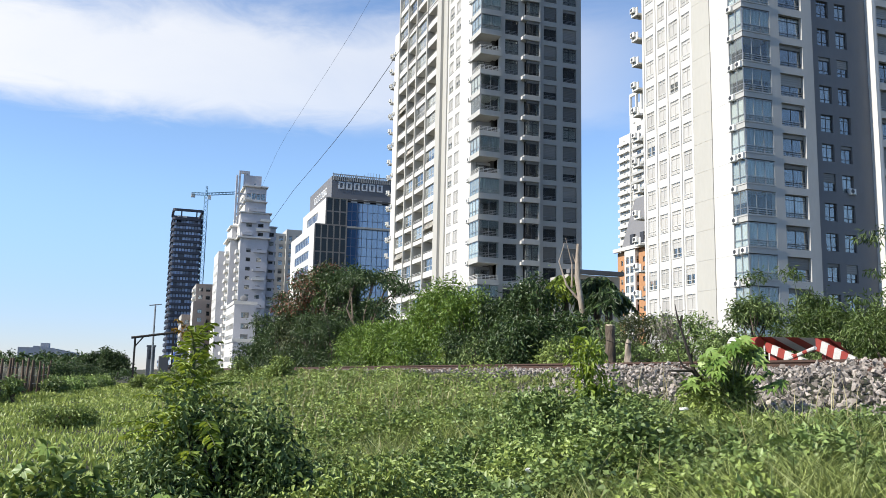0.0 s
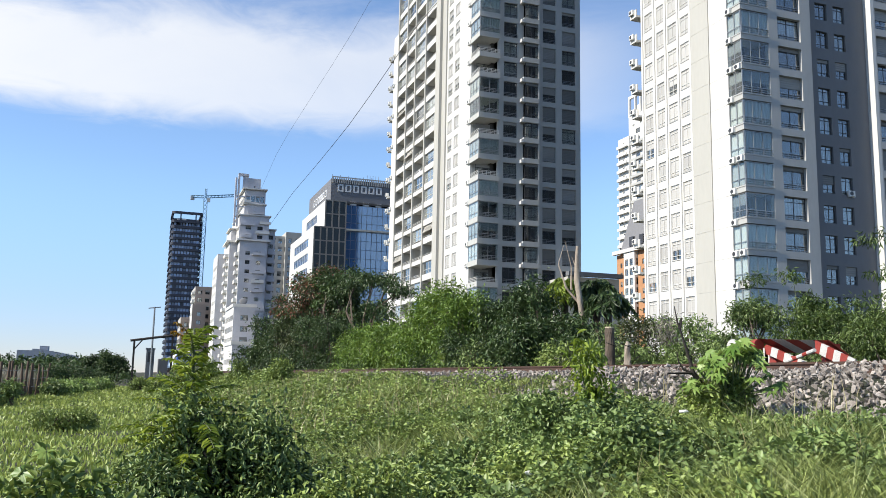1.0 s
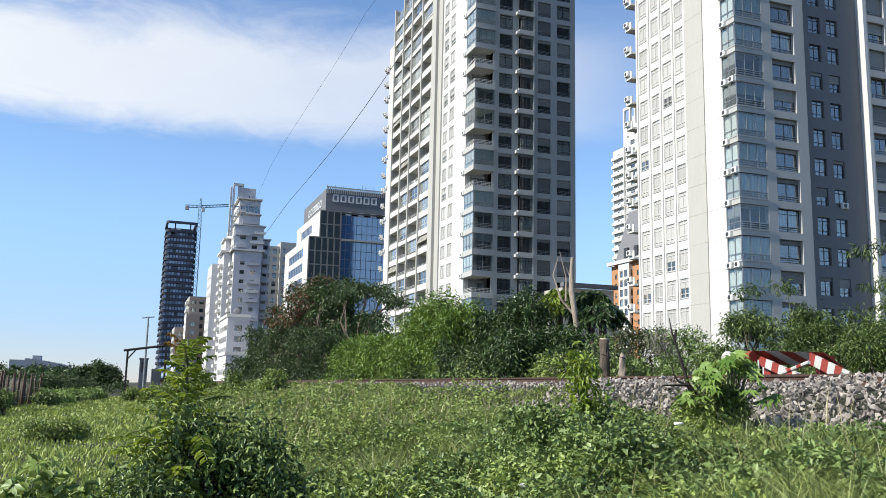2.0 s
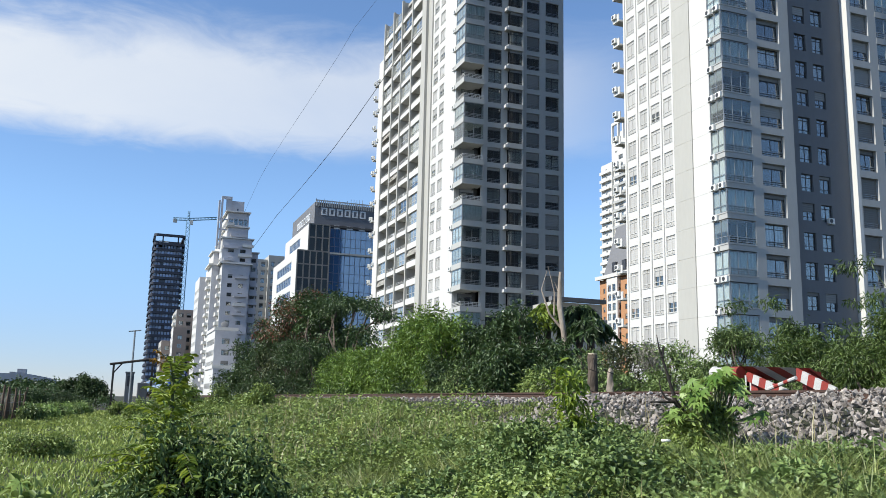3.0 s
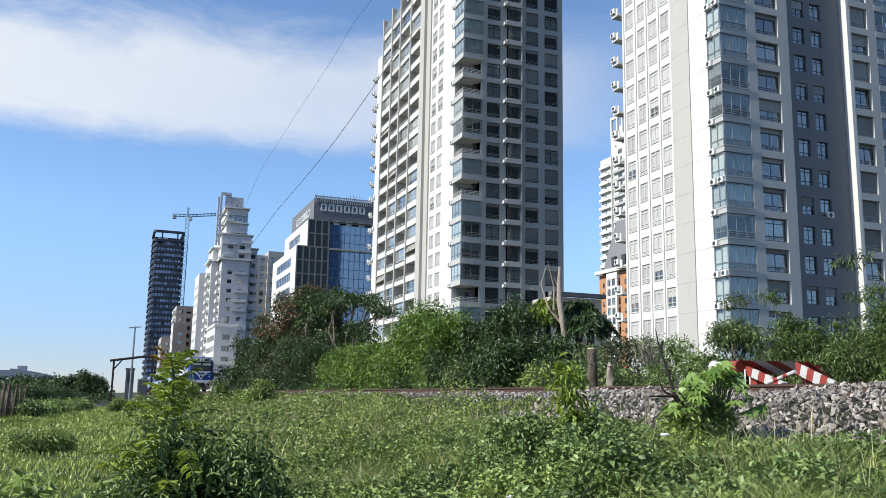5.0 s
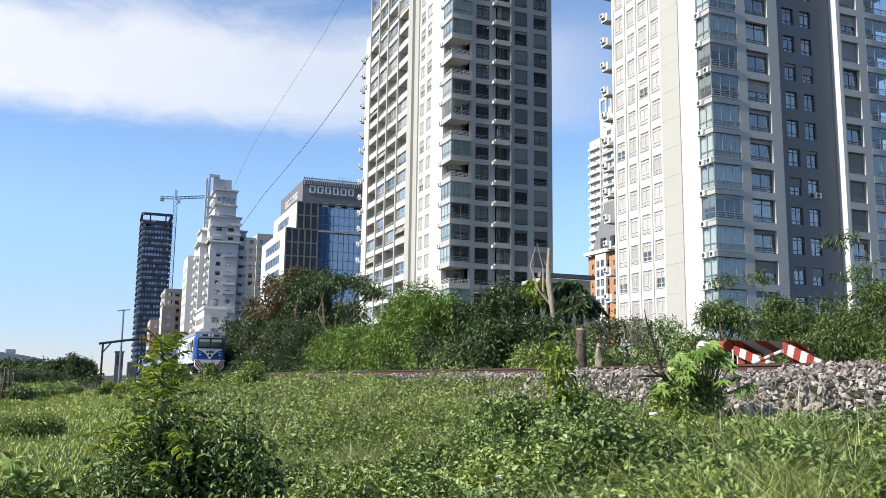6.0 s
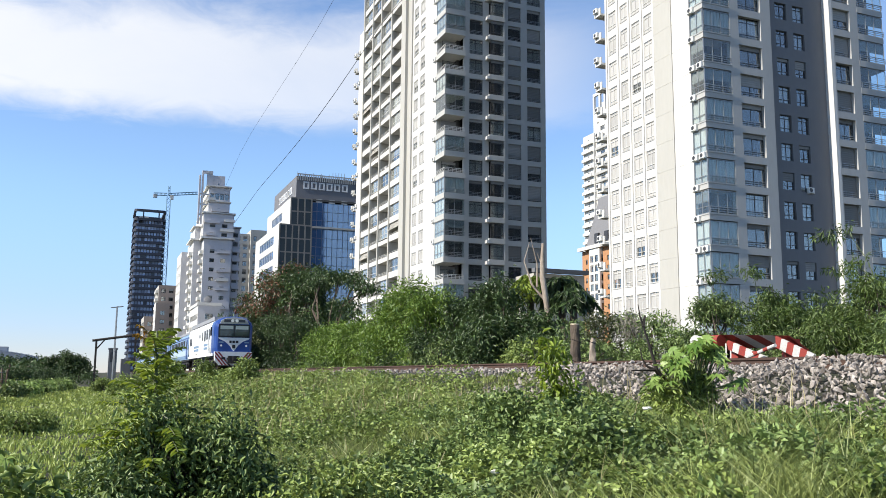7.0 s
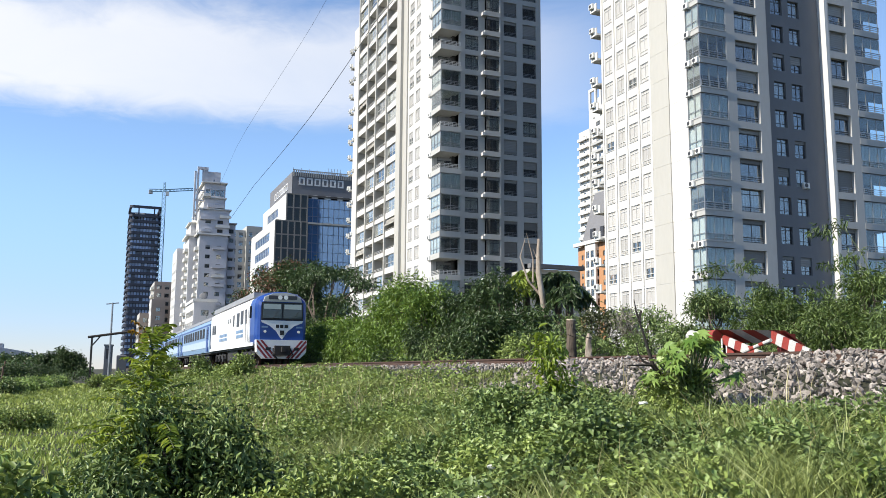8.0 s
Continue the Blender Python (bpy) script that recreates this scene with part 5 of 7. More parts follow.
def plant(name, label, category, base, blobs, n, size, material, trunk=None, group="", slim=0.5, down=0.25, shell=0.55, per=6, near=False, second=None,
          bark=None, limb_r=0.05, spread=None):
    """A tree or shrub: stems from its foot into every clump, and a crown of leaves."""
    rng = np.random.default_rng(abs(hash((round(base[0], 1), round(base[1], 1)))) % 100000)
    z = float(ground_z(base[0], base[1])) - 0.05
    root = thing(name, pose(base[0], base[1], z), label, category, group)
    bm = bmesh.new()
    top = Vector((base[0], base[1], z))
    th = trunk or 0.4
    fork = top + Vector((rng.normal() * 0.1, rng.normal() * 0.1, th))
    tube(bm, [top, top.lerp(fork, 0.5) + Vector((0.04, 0.02, 0)), fork], [limb_r * 1.6, limb_r * 1.3, limb_r * 1.1], 7)
    for b in blobs:
        c = Vector(b[:3])
        mid = fork.lerp(c, 0.5) + Vector((rng.normal(), rng.normal(), rng.normal())) * 0.08 * (c - fork).length
        tube(bm, [fork, mid, c], [limb_r, limb_r * 0.6, limb_r * 0.3], 5)
        for j in range(3):
            e = c + Vector(unit(rng.normal(size=3))) * 0.85 * min(b[3:6])
            tube(bm, [mid.lerp(c, 0.6), mid.lerp(e, 0.6), e], [limb_r * 0.4, limb_r * 0.28, limb_r * 0.12], 3, False)
    wpart("trunk", bm, bark or BARK, root)
    p, d = blob_points(rng, blobs, max(1, n // per), shell)
    q, e = tufts(rng, p, d, per, spread if spread is not None else size * 0.8)
    h = e * 0.7 + rng.normal(size=e.shape) * 0.75
    h[:, 2] -= down
    sz = size * rng.uniform(0.6, 1.35, len(q))
    low = ground_z(q[:, 0], q[:, 1]) + 0.02
    keep = q[:, 2] > low
    q, h, sz = q[keep], h[keep], sz[keep]
    if second:
        share, m2, zlim = second
        m = (rng.random(len(q)) < share) & (q[:, 2] > zlim)
        wpart("blossom", raw_mesh("blossom", leaf_pieces(rng, q[m], h[m], sz[m], slim), LEAF2, m2), None, root)
        q, h, sz = q[~m], h[~m], sz[~m]
    v = leaf_pieces(rng, q, h, sz, slim, near=near)
    wpart("crown", raw_mesh("crown", v, LEAF4 if near else LEAF2, material), None, root)
    return root


def clumps(rng, cx, cy, z0, z1, rx, ry, n, r):
    """Clump centres filling an uneven dome."""
    out = []
    for k in range(n):
        t = rng.random()
        a = rng.random() * 2 * math.pi
        u = math.sqrt(rng.random())
        zz = z0 + (z1 - z0) * t
        shrink = math.sqrt(max(0.08, 1 - (t * 0.92) ** 2))
        rr = r * rng.uniform(0.7, 1.25)
        out.append((cx + rx * u * math.cos(a) * shrink, cy + ry * u * math.sin(a) * shrink, min(zz, z1 - rr * 0.6), rr, rr, rr * 0.8))
    return out


# the belt of shrubs and trees on the far side of the track
def tree_belt():
    R = random.Random(8)
    # bright bushes
    for x, y, h, w, m in ((15.2, 61, 4.4, 2.6, "b"), (14.9, 55, 4.5, 2.8, "b"), (15.0, 49.5, 4.6, 2.7, "b"), (15.6, 46.0, 5.9, 2.4, "b"), (15.8, 42.5, 6.0, 2.5, "b"),
                          (15.2, 38.5, 5.2, 2.2, "b"), (15.5, 35.6, 4.8, 1.9, "d"), (15.7, 33.2, 5.3, 1.7, "d"), (15.9, 30.4, 3.7, 1.4, "d"), (14.7, 67, 5.6, 3.0, "d"),
                          (14.5, 31.8, 3.4, 1.4, "d"), (14.4, 36.5, 3.3, 1.5, "d"), (14.6, 75, 6.4, 3.2, "d"), (14.6, 88, 6.2, 3.5, "d"), (14.4, 43.5, 3.2, 1.6, "b"), (14.4, 50.5, 3.0, 1.8, "b")):
        plant("shrub", "dense leafy green shrub beside the railway" if m == "b" else "dense dark green shrub beside the railway", "shrub", (x, y),
              clumps(R, x, y, 1.3, h, w * 0.8, w * 0.95, 30, w * 0.235)
              + [(x + R.uniform(-0.5, 0.3) * w, y + R.uniform(-0.9, 0.9) * w, h + R.uniform(-1.1, 0.0), 0.28, 0.3, R.uniform(0.35, 0.6)) for _ in range(6)], 10500, 0.19, LEAF_HEDGE if m == "b" else LEAF_DARK, 0.6, "shrubs along the track",
              slim=0.36, shell=0.7, per=9, spread=0.2)
    # tall dark trees
    for x, y, h, w, n in ((17.5, 112, 9.5, 5.5, 16), (18.5, 97, 12.6, 5.5, 24), (18.0, 86, 12.2, 5.0, 24), (17.5, 77, 11.0, 4.0, 20), (16.5, 98, 6.5, 5.0, 14)):
        plant("tree", "broad dark green tree with reddish blossom on top", "tree", (x, y), clumps(R, x, y, 2.2, h, w * 0.8, w, n, w * 0.27), 11500, 0.33,
              LEAF_DARK if y != 86 else LEAF_OLIVE, 2.2, "tall trees behind the track", slim=0.45, second=(0.30, LEAF_RED, h * 0.62) if y in (97, 86) else None, limb_r=0.16)
    # open umbrella tree with bare limbs
    um = [(17.2, 70.5, 9.4, 1.7, 1.7, 0.4), (17.6, 66.0, 9.2, 1.9, 1.8, 0.4), (17.8, 62.5, 8.6, 1.6, 1.4, 0.35), (18.0, 60.0, 7.8, 1.3, 1.2, 0.35), (17.4, 63.5, 6.9, 1.2, 1.3, 0.3),
          (17.0, 60.5, 5.9, 1.2, 1.2, 0.3), (17.5, 73.5, 9.0, 1.6, 1.6, 0.4), (17.1, 61.8, 4.7, 1.0, 1.0, 0.3)]
    plant("tree", "open tree with flat dark leaf layers and bare limbs", "tree", (17.4, 68.5), um, 5200, 0.24, LEAF_DARK, 3.2, slim=0.4, shell=0.2, limb_r=0.15)
    # low growth filling the foot of the belt
    for k in range(22):
        y = 24 + k * 3.4
        x = 13.7 + R.uniform(-0.15, 0.5)
        plant("bush", "low green bush on the railway verge", "bush", (x, y), clumps(R, x, y, 1.1, 2.5 + R.uniform(-0.3, 0.5), 0.8, 1.7, 7, 0.55), 2200, 0.13,
              (LEAF_MID, LEAF_BRIGHT, LEAF_DARK)[k % 3] if y < 58 else LEAF_DARK, 0.3, "low bushes along the verge", slim=0.45)
    # dry grey growth and mixed bushes further along
    for k, (x, y, h, w, m) in enumerate(((16, 27.6, 3.5, 1.3, LEAF_MID), (16.2, 25.6, 3.6, 1.3, LEAF_OLIVE), (15.2, 24.2, 3.0, 1.2, LEAF_OLIVE), (16.0, 22.8, 3.5, 1.2, LEAF_GREY),
                                         (15.2, 21.4, 3.3, 1.0, LEAF_MID), (15.6, 20.2, 3.2, 1.0, LEAF_MID), (14.4, 26.0, 2.7, 1.2, LEAF_OLIVE), (14.2, 22.6, 2.5, 1.0, LEAF_MID),
                                         (16.6, 24.4, 3.8, 1.0, LEAF_MID), (15.0, 28.6, 3.0, 1.0, LEAF_DARK))):
        plant("bush", "thin greyish green bush with dry twigs" if m is LEAF_GREY else "mixed green bush beside the track", "bush", (x, y),
              clumps(R, x, y, 1.2, h, w * 0.8, w, 10, w * 0.38), 3600, 0.12, m, 0.5, "mixed bushes by the barrier", slim=0.32, shell=0.35)
    # willow-leaved bushes
    for k, (x, y, h, w) in enumerate(((15.4, 18.7, 3.6, 1.0), (15.9, 17.4, 3.7, 1.1), (15.4, 16.2, 3.1, 1.0), (15.6, 15.0, 3.2, 1.1), (15.2, 14.2, 3.6, 0.9), (15.6, 13.2, 4.2, 1.1),
                                      (14.4, 15.2, 2.5, 0.9), (14.4, 13.4, 2.6, 0.9), (14.5, 17.6, 2.5, 0.9), (14.3, 11.8, 2.8, 1.0), (15.4, 11.6, 4.2, 1.2))):
        plant("bamboo", "bushy bamboo with long narrow green leaves", "bamboo", (x, y), clumps(R, x, y, 1.2, h, w * 0.8, w, 12, w * 0.36), 6500, 0.12,
              LEAF_BAMBOO if k % 3 else LEAF_MID, 0.5, "bamboo beyond the track", slim=0.2, shell=0.4, down=0.45)
    # tall arching canes
    for k, (x, y, z, dx, dy) in enumerate(((15.8, 13.4, 4.9, -0.2, 1.0), (15.6, 12.8, 4.1, -0.1, 1.3), (15.9, 12.4, 5.3, 0.1, 0.5), (15.7, 13.0, 3.5, -0.3, 1.4), (15.7, 18.6, 4.4, 0, 0.3), (15.5, 17.1, 4.3, 0, 0.2))):
        g = float(ground_z(x, y))
        root = thing("bamboo_cane", pose(x, y, g), "slender arching bamboo cane with sparse leaf tufts", "bamboo", "arching canes")
        pts = [Vector((x + dx * t * t, y + dy * t * t, g + (z - g) * (1.35 * t - 0.35 * t * t))) for t in (0, 0.25, 0.5, 0.75, 1.0)]
        bm = bmesh.new()
        tube(bm, pts, [0.022, 0.018, 0.014, 0.01, 0.004], 6)
        wpart("cane", bm, STEM, root)
        bl = [(*(p + Vector((R.uniform(-0.2, 0.2), R.uniform(-0.2, 0.2), 0))), 0.24, 0.26, 0.10) for p in pts[2:]]
        bl.append((*(pts[-1] + Vector((dx * 0.5, dy * 0.4, -0.1))), 0.35, 0.45, 0.12))
        rr = np.random.default_rng(k)
        p, d = blob_points(rr, bl, 46, 0.1)
        q, e = tufts(rr, p, d, 5, 0.06)
        hh = e * 0.6 + rr.normal(size=e.shape) * 0.5
        hh[:, 2] -= 0.5
        wpart("leaves", raw_mesh("leaves", leaf_pieces(rr, q, hh, 0.13 * rr.uniform(0.7, 1.3, len(q)), 0.2), LEAF2, LEAF_BAMBOO), None, root)


def dead_trunk():
    x, y = 17.0, 31.3
    g = float(ground_z(x, y))
    root = thing("dead_tree", pose(x, y, g), "bare broken dead tree trunk with peeling pale bark", "dead tree")
    bm = bmesh.new()
    P = [(x + 0.35, y - 0.3, g), (x + 0.25, y - 0.2, 3.2), (x + 0.12, y - 0.1, 4.4), (x, y, 5.6), (x, y, 6.6), (x + 0.02, y, 7.05)]
    tube(bm, P, [0.16, 0.15, 0.125, 0.10, 0.08, 0.05], 12)
    for v in bm.verts:
        v.co += Vector(noise.noise_vector(v.co * 4.0)) * 0.06
    wpart("trunk", bm, DEADWOOD, root)
    for pts, r in ((((x + 0.15, y, 4.6), (x - 0.35, y + 0.3, 5.3), (x - 0.6, y + 0.5, 6.3), (x - 0.4, y + 0.4, 7.1)), 0.06),
                   (((x - 0.2, y + 0.15, 5.2), (x - 0.1, y + 0.3, 6.2), (x - 0.35, y + 0.4, 7.3)), 0.045), (((x + 0.05, y, 5.9), (x - 0.2, y + 0.1, 6.6)), 0.04)):
        bm = bmesh.new()
        tube(bm, pts, [r * (1 - 0.8 * i / (len(pts) - 1)) for i in range(len(pts))], 6)
        wpart("branch", bm, DEADWOOD, root)
    # palms beside it
    for px, py, h, m in ((17.6, 33.6, 6.2, LEAF_LIME), (18.2, 31.9, 6.0, LEAF_DARK), (18.0, 30.6, 5.4, LEAF_DARK)):
        g = float(ground_z(px, py))
        root = thing("palm", pose(px, py, g), "shaggy palm with drooping narrow fronds", "palm tree", "palms by the dead tree")
        bm = bmesh.new()
        tube(bm, [(px, py, g), (px + 0.05, py, (g + h) / 2), (px, py, h - 0.5)], [0.2, 0.17, 0.15], 9)
        wpart("trunk", bm, BARK, root)
        rr = np.random.default_rng(int(px * 10))
        parts_q, parts_h = [], []
        for f in range(34):
            a, el = rr.random() * 6.283, rr.uniform(-0.3, 1.2)
            t = np.linspace(0.1, 1, 26)
            L = rr.uniform(0.8, 1.2)
            path = np.stack([px + math.cos(a) * L * t * math.cos(el), py + math.sin(a) * L * t * math.cos(el), h - 0.5 + L * (t * math.sin(el) - 0.75 * t * t)], 1)
            side = np.array([-math.sin(a), math.cos(a), 0])
            for s in (-1, 1):
                parts_q.append(path)
                parts_h.append(np.array([math.cos(a) * 0.4, math.sin(a) * 0.4, -0.75]) + side * s * 0.8 + rr.normal(size=(26, 3)) * 0.15)
        q, hh = np.concatenate(parts_q), np.concatenate(parts_h)
        wpart("fronds", raw_mesh("fronds", leaf_pieces(rr, q, hh, rr.uniform(0.3, 0.55, len(q)), 0.09), LEAF2, m), None, root)


def stumps():
    for x, y, z1, r, lab in ((12.95, 21.9, 3.05, 0.14, "sawn pale-topped tree stump standing by the track"), (13.1, 21.2, 2.65, 0.09, "short pointed pale stump by the track")):
        g = float(ground_z(x, y)) - 0.1
        root = thing("tree_stump", pose(x, y, g), lab, "tree stump")
        bm = bmesh.new()
        k = 0.25 if r < 0.1 else 0.95
        tube(bm, [(x, y, g), (x, y, g + 0.4), (x + 0.02, y, g + 0.7), (x - 0.01, y, (g + z1) / 2), (x + 0.015, y, z1 - 0.5), (x, y, z1 - 0.28), (x, y, z1 - 0.12), (x, y, z1)], [r * 1.5, r * 1.15, r * 1.08, r, r * 1.05, r * 0.94, r * 0.98, r * k], 16)
        for v in bm.verts:
            v.co += Vector(noise.noise_vector(v.co * 7.0)) * 0.045
        wpart("trunk", bm, BARK if r > 0.1 else DEADWOOD, root)
        if r > 0.1:
            bm = bmesh.new()
            tube(bm, [(x, y, z1 - 0.02), (x, y, z1 + 0.02)], r * 0.95, 14)
            wpart("cut_face", bm, mat("sawn_wood", (0.55, 0.47, 0.34), 0.85, 0.25, 8), root, "pale sawn top")
        bm = bmesh.new()
        rr = random.Random(4)
        for j in range(9):
            tube(bm, [(x + 0.1, y - 0.2, g + 0.2 + j * 0.15), (x + rr.uniform(-0.4, 0.4), y - rr.uniform(0.2, 0.6), g + 0.3 + j * 0.15)], 0.012, 4)
        tagged(wpart("twig_tangle", bm, DARKTWIG, root), kind="stuff")


# ---- near plants ----
def blades(rng, xy, height, width, lean=0.5):
    n = len(xy)
    z = ground_z(xy[:, 0], xy[:, 1]) - 0.02
    b = np.stack([xy[:, 0], xy[:, 1], z], 1)
    a = rng.random(n) * 6.283
    side = np.stack([np.cos(a), np.sin(a), 0 * a], 1) * (width / 2)[:, None]
    out = unit(rng.normal(size=(n, 3)) * [1, 1, 0]) * (height * lean * rng.uniform(0.2, 1.3, n))[:, None]
    up = np.array([0, 0, 1.0]) * height[:, None]
    m = b + up * 0.6 + out * 0.35
    return np.stack([b - side, b + side, m - side * 0.8, m + side * 0.8, b + up * 0.92 + out], 1)


BLADE = [(0, 1, 2), (1, 3, 2), (2, 3, 4)]


def patch(x, y, s, seed):
    return 0.5 + 0.5 * np.sin(x * s + seed) * np.cos(y * s * 0.8 + seed * 1.7) * np.cos((x + y) * s * 0.37 + seed)


def lumps(x, y, size, seed):
    """Smooth random heights from 0 to 1 with humps of about that size."""
    lat = np.random.default_rng(seed).random((128, 128))
    u, v = np.asarray(x) / size + 1000.0, np.asarray(y) / size + 1000.0
    i, j = np.floor(u).astype(int), np.floor(v).astype(int)
    a, c = u - i, v - j
    a, c = a * a * (3 - 2 * a), c * c * (3 - 2 * c)
    i, j, p, q = i % 128, j % 128, (i + 1) % 128, (j + 1) % 128
    return (lat[i, j] * (1 - a) + lat[p, j] * a) * (1 - c) + (lat[i, q] * (1 - a) + lat[p, q] * a) * c


def grassy(x, y):
    """How far long grass, rather than broad leaves, covers the near bank."""
    return 0.65 * lumps(x, y, 1.3, 77) + 0.35 * lumps(x, y, 0.4, 78) + 0.07 * (np.asarray(x) > 2.6)


def verge():
    rng = np.random.default_rng(21)
    # lane grass
    n = 75000
    y = 7 + 85 * rng.random(n) ** 2.2
    x = rng.uniform(-1, 1, n) * 0 + (-0.30 * y - 1) + rng.random(n) * (0.30 * y + 1 + 3.0)
    x = np.maximum(x, -8 - rng.random(n))
    h = (0.05 + 0.09 * rng.random(n) ** 2 + 0.06 * patch(x, y, 0.9, 2.0)) * (1 + 0.008 * y)
    ob = new("lane_grass", raw_mesh("lane_grass", blades(rng, np.stack([x, y], 1), h, 0.004 + 0.0016 * y, 0.6), BLADE, LAWN))
    tagged(ob, "short trampled grass on the lane", "grass", kind="stuff")
    # grass round about the standing place
    n = 22000
    y = rng.uniform(-9, 7.5, n)
    x = rng.uniform(-8, 6.5, n)
    h = 0.06 + 0.14 * rng.random(n) * patch(x, y, 0.9, 2.0)
    ob = new("near_grass", raw_mesh("near_grass", blades(rng, np.stack([x, y], 1), h, np.full(n, 0.012), 0.6), BLADE, LAWN))
    tagged(ob, "short green grass at the foot of the bank", "grass", kind="stuff")
    # bank grass in tufts, up to the ballast
    n = 12500
    y = 6 + 75 * rng.random(n) ** 1.8
    x = 1.4 + np.where(y > 13, 6.6, 5.7) * rng.random(n) ** 0.8
    keep = (x < 1.25 * y + 1) & ((y > 14) | (x < 6.4)) & ((y > 9.5) | (rng.random(n) < 0.4)) & (lumps(x, y, 0.55, 1) > 0.28)
    x, y = x[keep], y[keep]
    tall = (0.10 + 0.34 * lumps(x, y, 0.8, 2) * lumps(x, y, 2.6, 3)) * (1 + 0.004 * y) * np.where(x > 6.8, 0.6, 1.0)
    per = 11
    tall = np.repeat(tall, per) * rng.uniform(0.6, 1.3, len(x) * per)
    x = np.repeat(x, per) + rng.normal(size=len(tall)) * (0.03 + 0.0011 * np.repeat(y, per))
    y = np.repeat(y, per) + rng.normal(size=len(tall)) * (0.03 + 0.0011 * np.repeat(y, per))
    ob = new("bank_grass", raw_mesh("bank_grass", blades(rng, np.stack([x, y], 1), tall, 0.010 + 0.0009 * y, 0.7), BLADE, GRASS))
    tagged(ob, "tall green grass on the railway bank", "grass", kind="stuff")
    # near long grass, in tufts
    n = 5200
    y = 3.4 + 8.4 * rng.random(n)
    x = -0.4 + rng.random(n) * (1.2 * y + 1.2)
    keep = (grassy(x, y) > 0.46 + 0.3 * rng.random(n)) & (x < 5.4)
    x, y = np.repeat(x[keep], 16), np.repeat(y[keep], 16)
    x, y = x + rng.normal(size=len(x)) * 0.035, y + rng.normal(size=len(x)) * 0.035
    h = 0.26 + 0.40 * rng.random(len(x)) ** 1.5
    ob = new("long_grass", raw_mesh("long_grass", blades(rng, np.stack([x, y], 1), h, 0.007 + 0.006 * rng.random(len(x)), 0.9), BLADE, GRASS))
    tagged(ob, "long bent grass blades among the weeds", "grass", kind="stuff")
    # dry stalks
    n = 900
    y = 4.5 + 32 * rng.random(n) ** 1.5
    x = 1.0 + 6.0 * rng.random(n)
    h = 0.4 + 0.35 * rng.random(n)
    ob = new("dry_stalks", raw_mesh("dry_stalks", blades(rng, np.stack([x, y], 1), h, 0.006 + 0.0004 * y, 0.35), BLADE, STRAW))
    tagged(ob, "thin dry straw-coloured stalks in the grass", "grass", kind="stuff")
    # small leaves among the grass further off
    n = 170000
    y = 8 + 62 * rng.random(n) ** 1.8
    x = -0.16 * y - 1.5 + rng.random(n) * (0.16 * y + 1.5 + np.minimum(7.8, 1.0 * y))
    hump = lumps(x, y, 0.45 + 0.012 * 20, 5) * 0.6 + lumps(x, y, 2.2, 6) * 0.4
    ok = ((y > 15) | (x < 6.2)) & (hump > 0.36 + 0.12 * rng.random(n)) & ((x > 1.2) | (rng.random(n) < 0.16))
    x, y, hump = x[ok], y[ok], hump[ok]
    z = ground_z(x, y) + (0.04 + 0.95 * (hump - 0.34)) * np.where(x > 1.2, 1.0, 0.45) * rng.random(len(x)) ** 0.6
    hd = rng.normal(size=(len(x), 3)) * [1, 1, 0.5] + [-0.2, -0.1, 0.2]
    v = leaf_pieces(rng, np.stack([x, y, z], 1), hd, (0.036 + 0.0019 * y) * np.where(x > 1.2, 1.0, 0.7) * rng.uniform(0.6, 1.5, len(x)), 0.6, 0.2)
    tagged(new("field_weeds", raw_mesh("field_weeds", v, LEAF2, LEAF_LAWN)), "small bright weeds among the grass", "weeds", kind="stuff")
    # leafy creeper
    for name, n, ylo, yhi, size, m, seed, lim in (("creeper", 17000, 3.2, 11.0, 0.046, LEAF_MID, 3.0, 0.36), ("weeds", 17000, 3.2, 13.0, 0.042, LEAF_BRIGHT, 7.0, 0.40)):
        y = ylo + (yhi - ylo) * rng.random(n)
        x = -0.14 * y - 0.9 + rng.random(n) * (1.34 * y + 2.0)
        sd = int(seed)
        gap = lumps(x, y, 0.26, sd) * 0.6 + lumps(x, y, 0.8, sd + 1) * 0.4
        ok = (gap > lim + 0.12 * rng.random(n)) & (grassy(x, y) < 0.58 + 0.22 * rng.random(n)) & (x < np.where(y < 10.5, 6.35, 6.6) - 0.6 * rng.random(n) ** 2) & ((x > 0.2 + 0.5 * np.sin(y * 2)) | (y < 5.6))
        x, y, gap = x[ok], y[ok], gap[ok]
        top = 0.10 + 0.30 * lumps(x, y, 1.3, sd + 2) + 0.65 * (gap - lim)
        top = np.maximum(top, 0.08) * np.interp(x, [0, 3.8, 5.0, 6.5], [1, 1, 0.6, 0.5])
        z = ground_z(x, y) + top * (0.25 + 0.75 * rng.random(len(x)) ** 0.6)
        # each sprig: a little cluster of leaves round its tip
        per = 24
        c = np.repeat(np.stack([x, y, z], 1), per, 0)
        d = unit(rng.normal(size=c.shape) + [-0.1, -0.1, 0.35])
        r = np.repeat(rng.uniform(0.04, 0.11, len(x)), per)[:, None]
        q = c + d * r * rng.random((len(c), 1)) ** 0.4 * [1.2, 1.2, 0.8]
        hd = d * 0.6 + rng.normal(size=d.shape) * [0.7, 0.7, 0.4]
        ok = q[:, 2] > ground_z(q[:, 0], q[:, 1])
        sz = size * rng.uniform(0.5, 1.6, len(q))
        v = leaf_pieces(rng, q[ok], hd[ok], sz[ok], 0.66, 0.25)
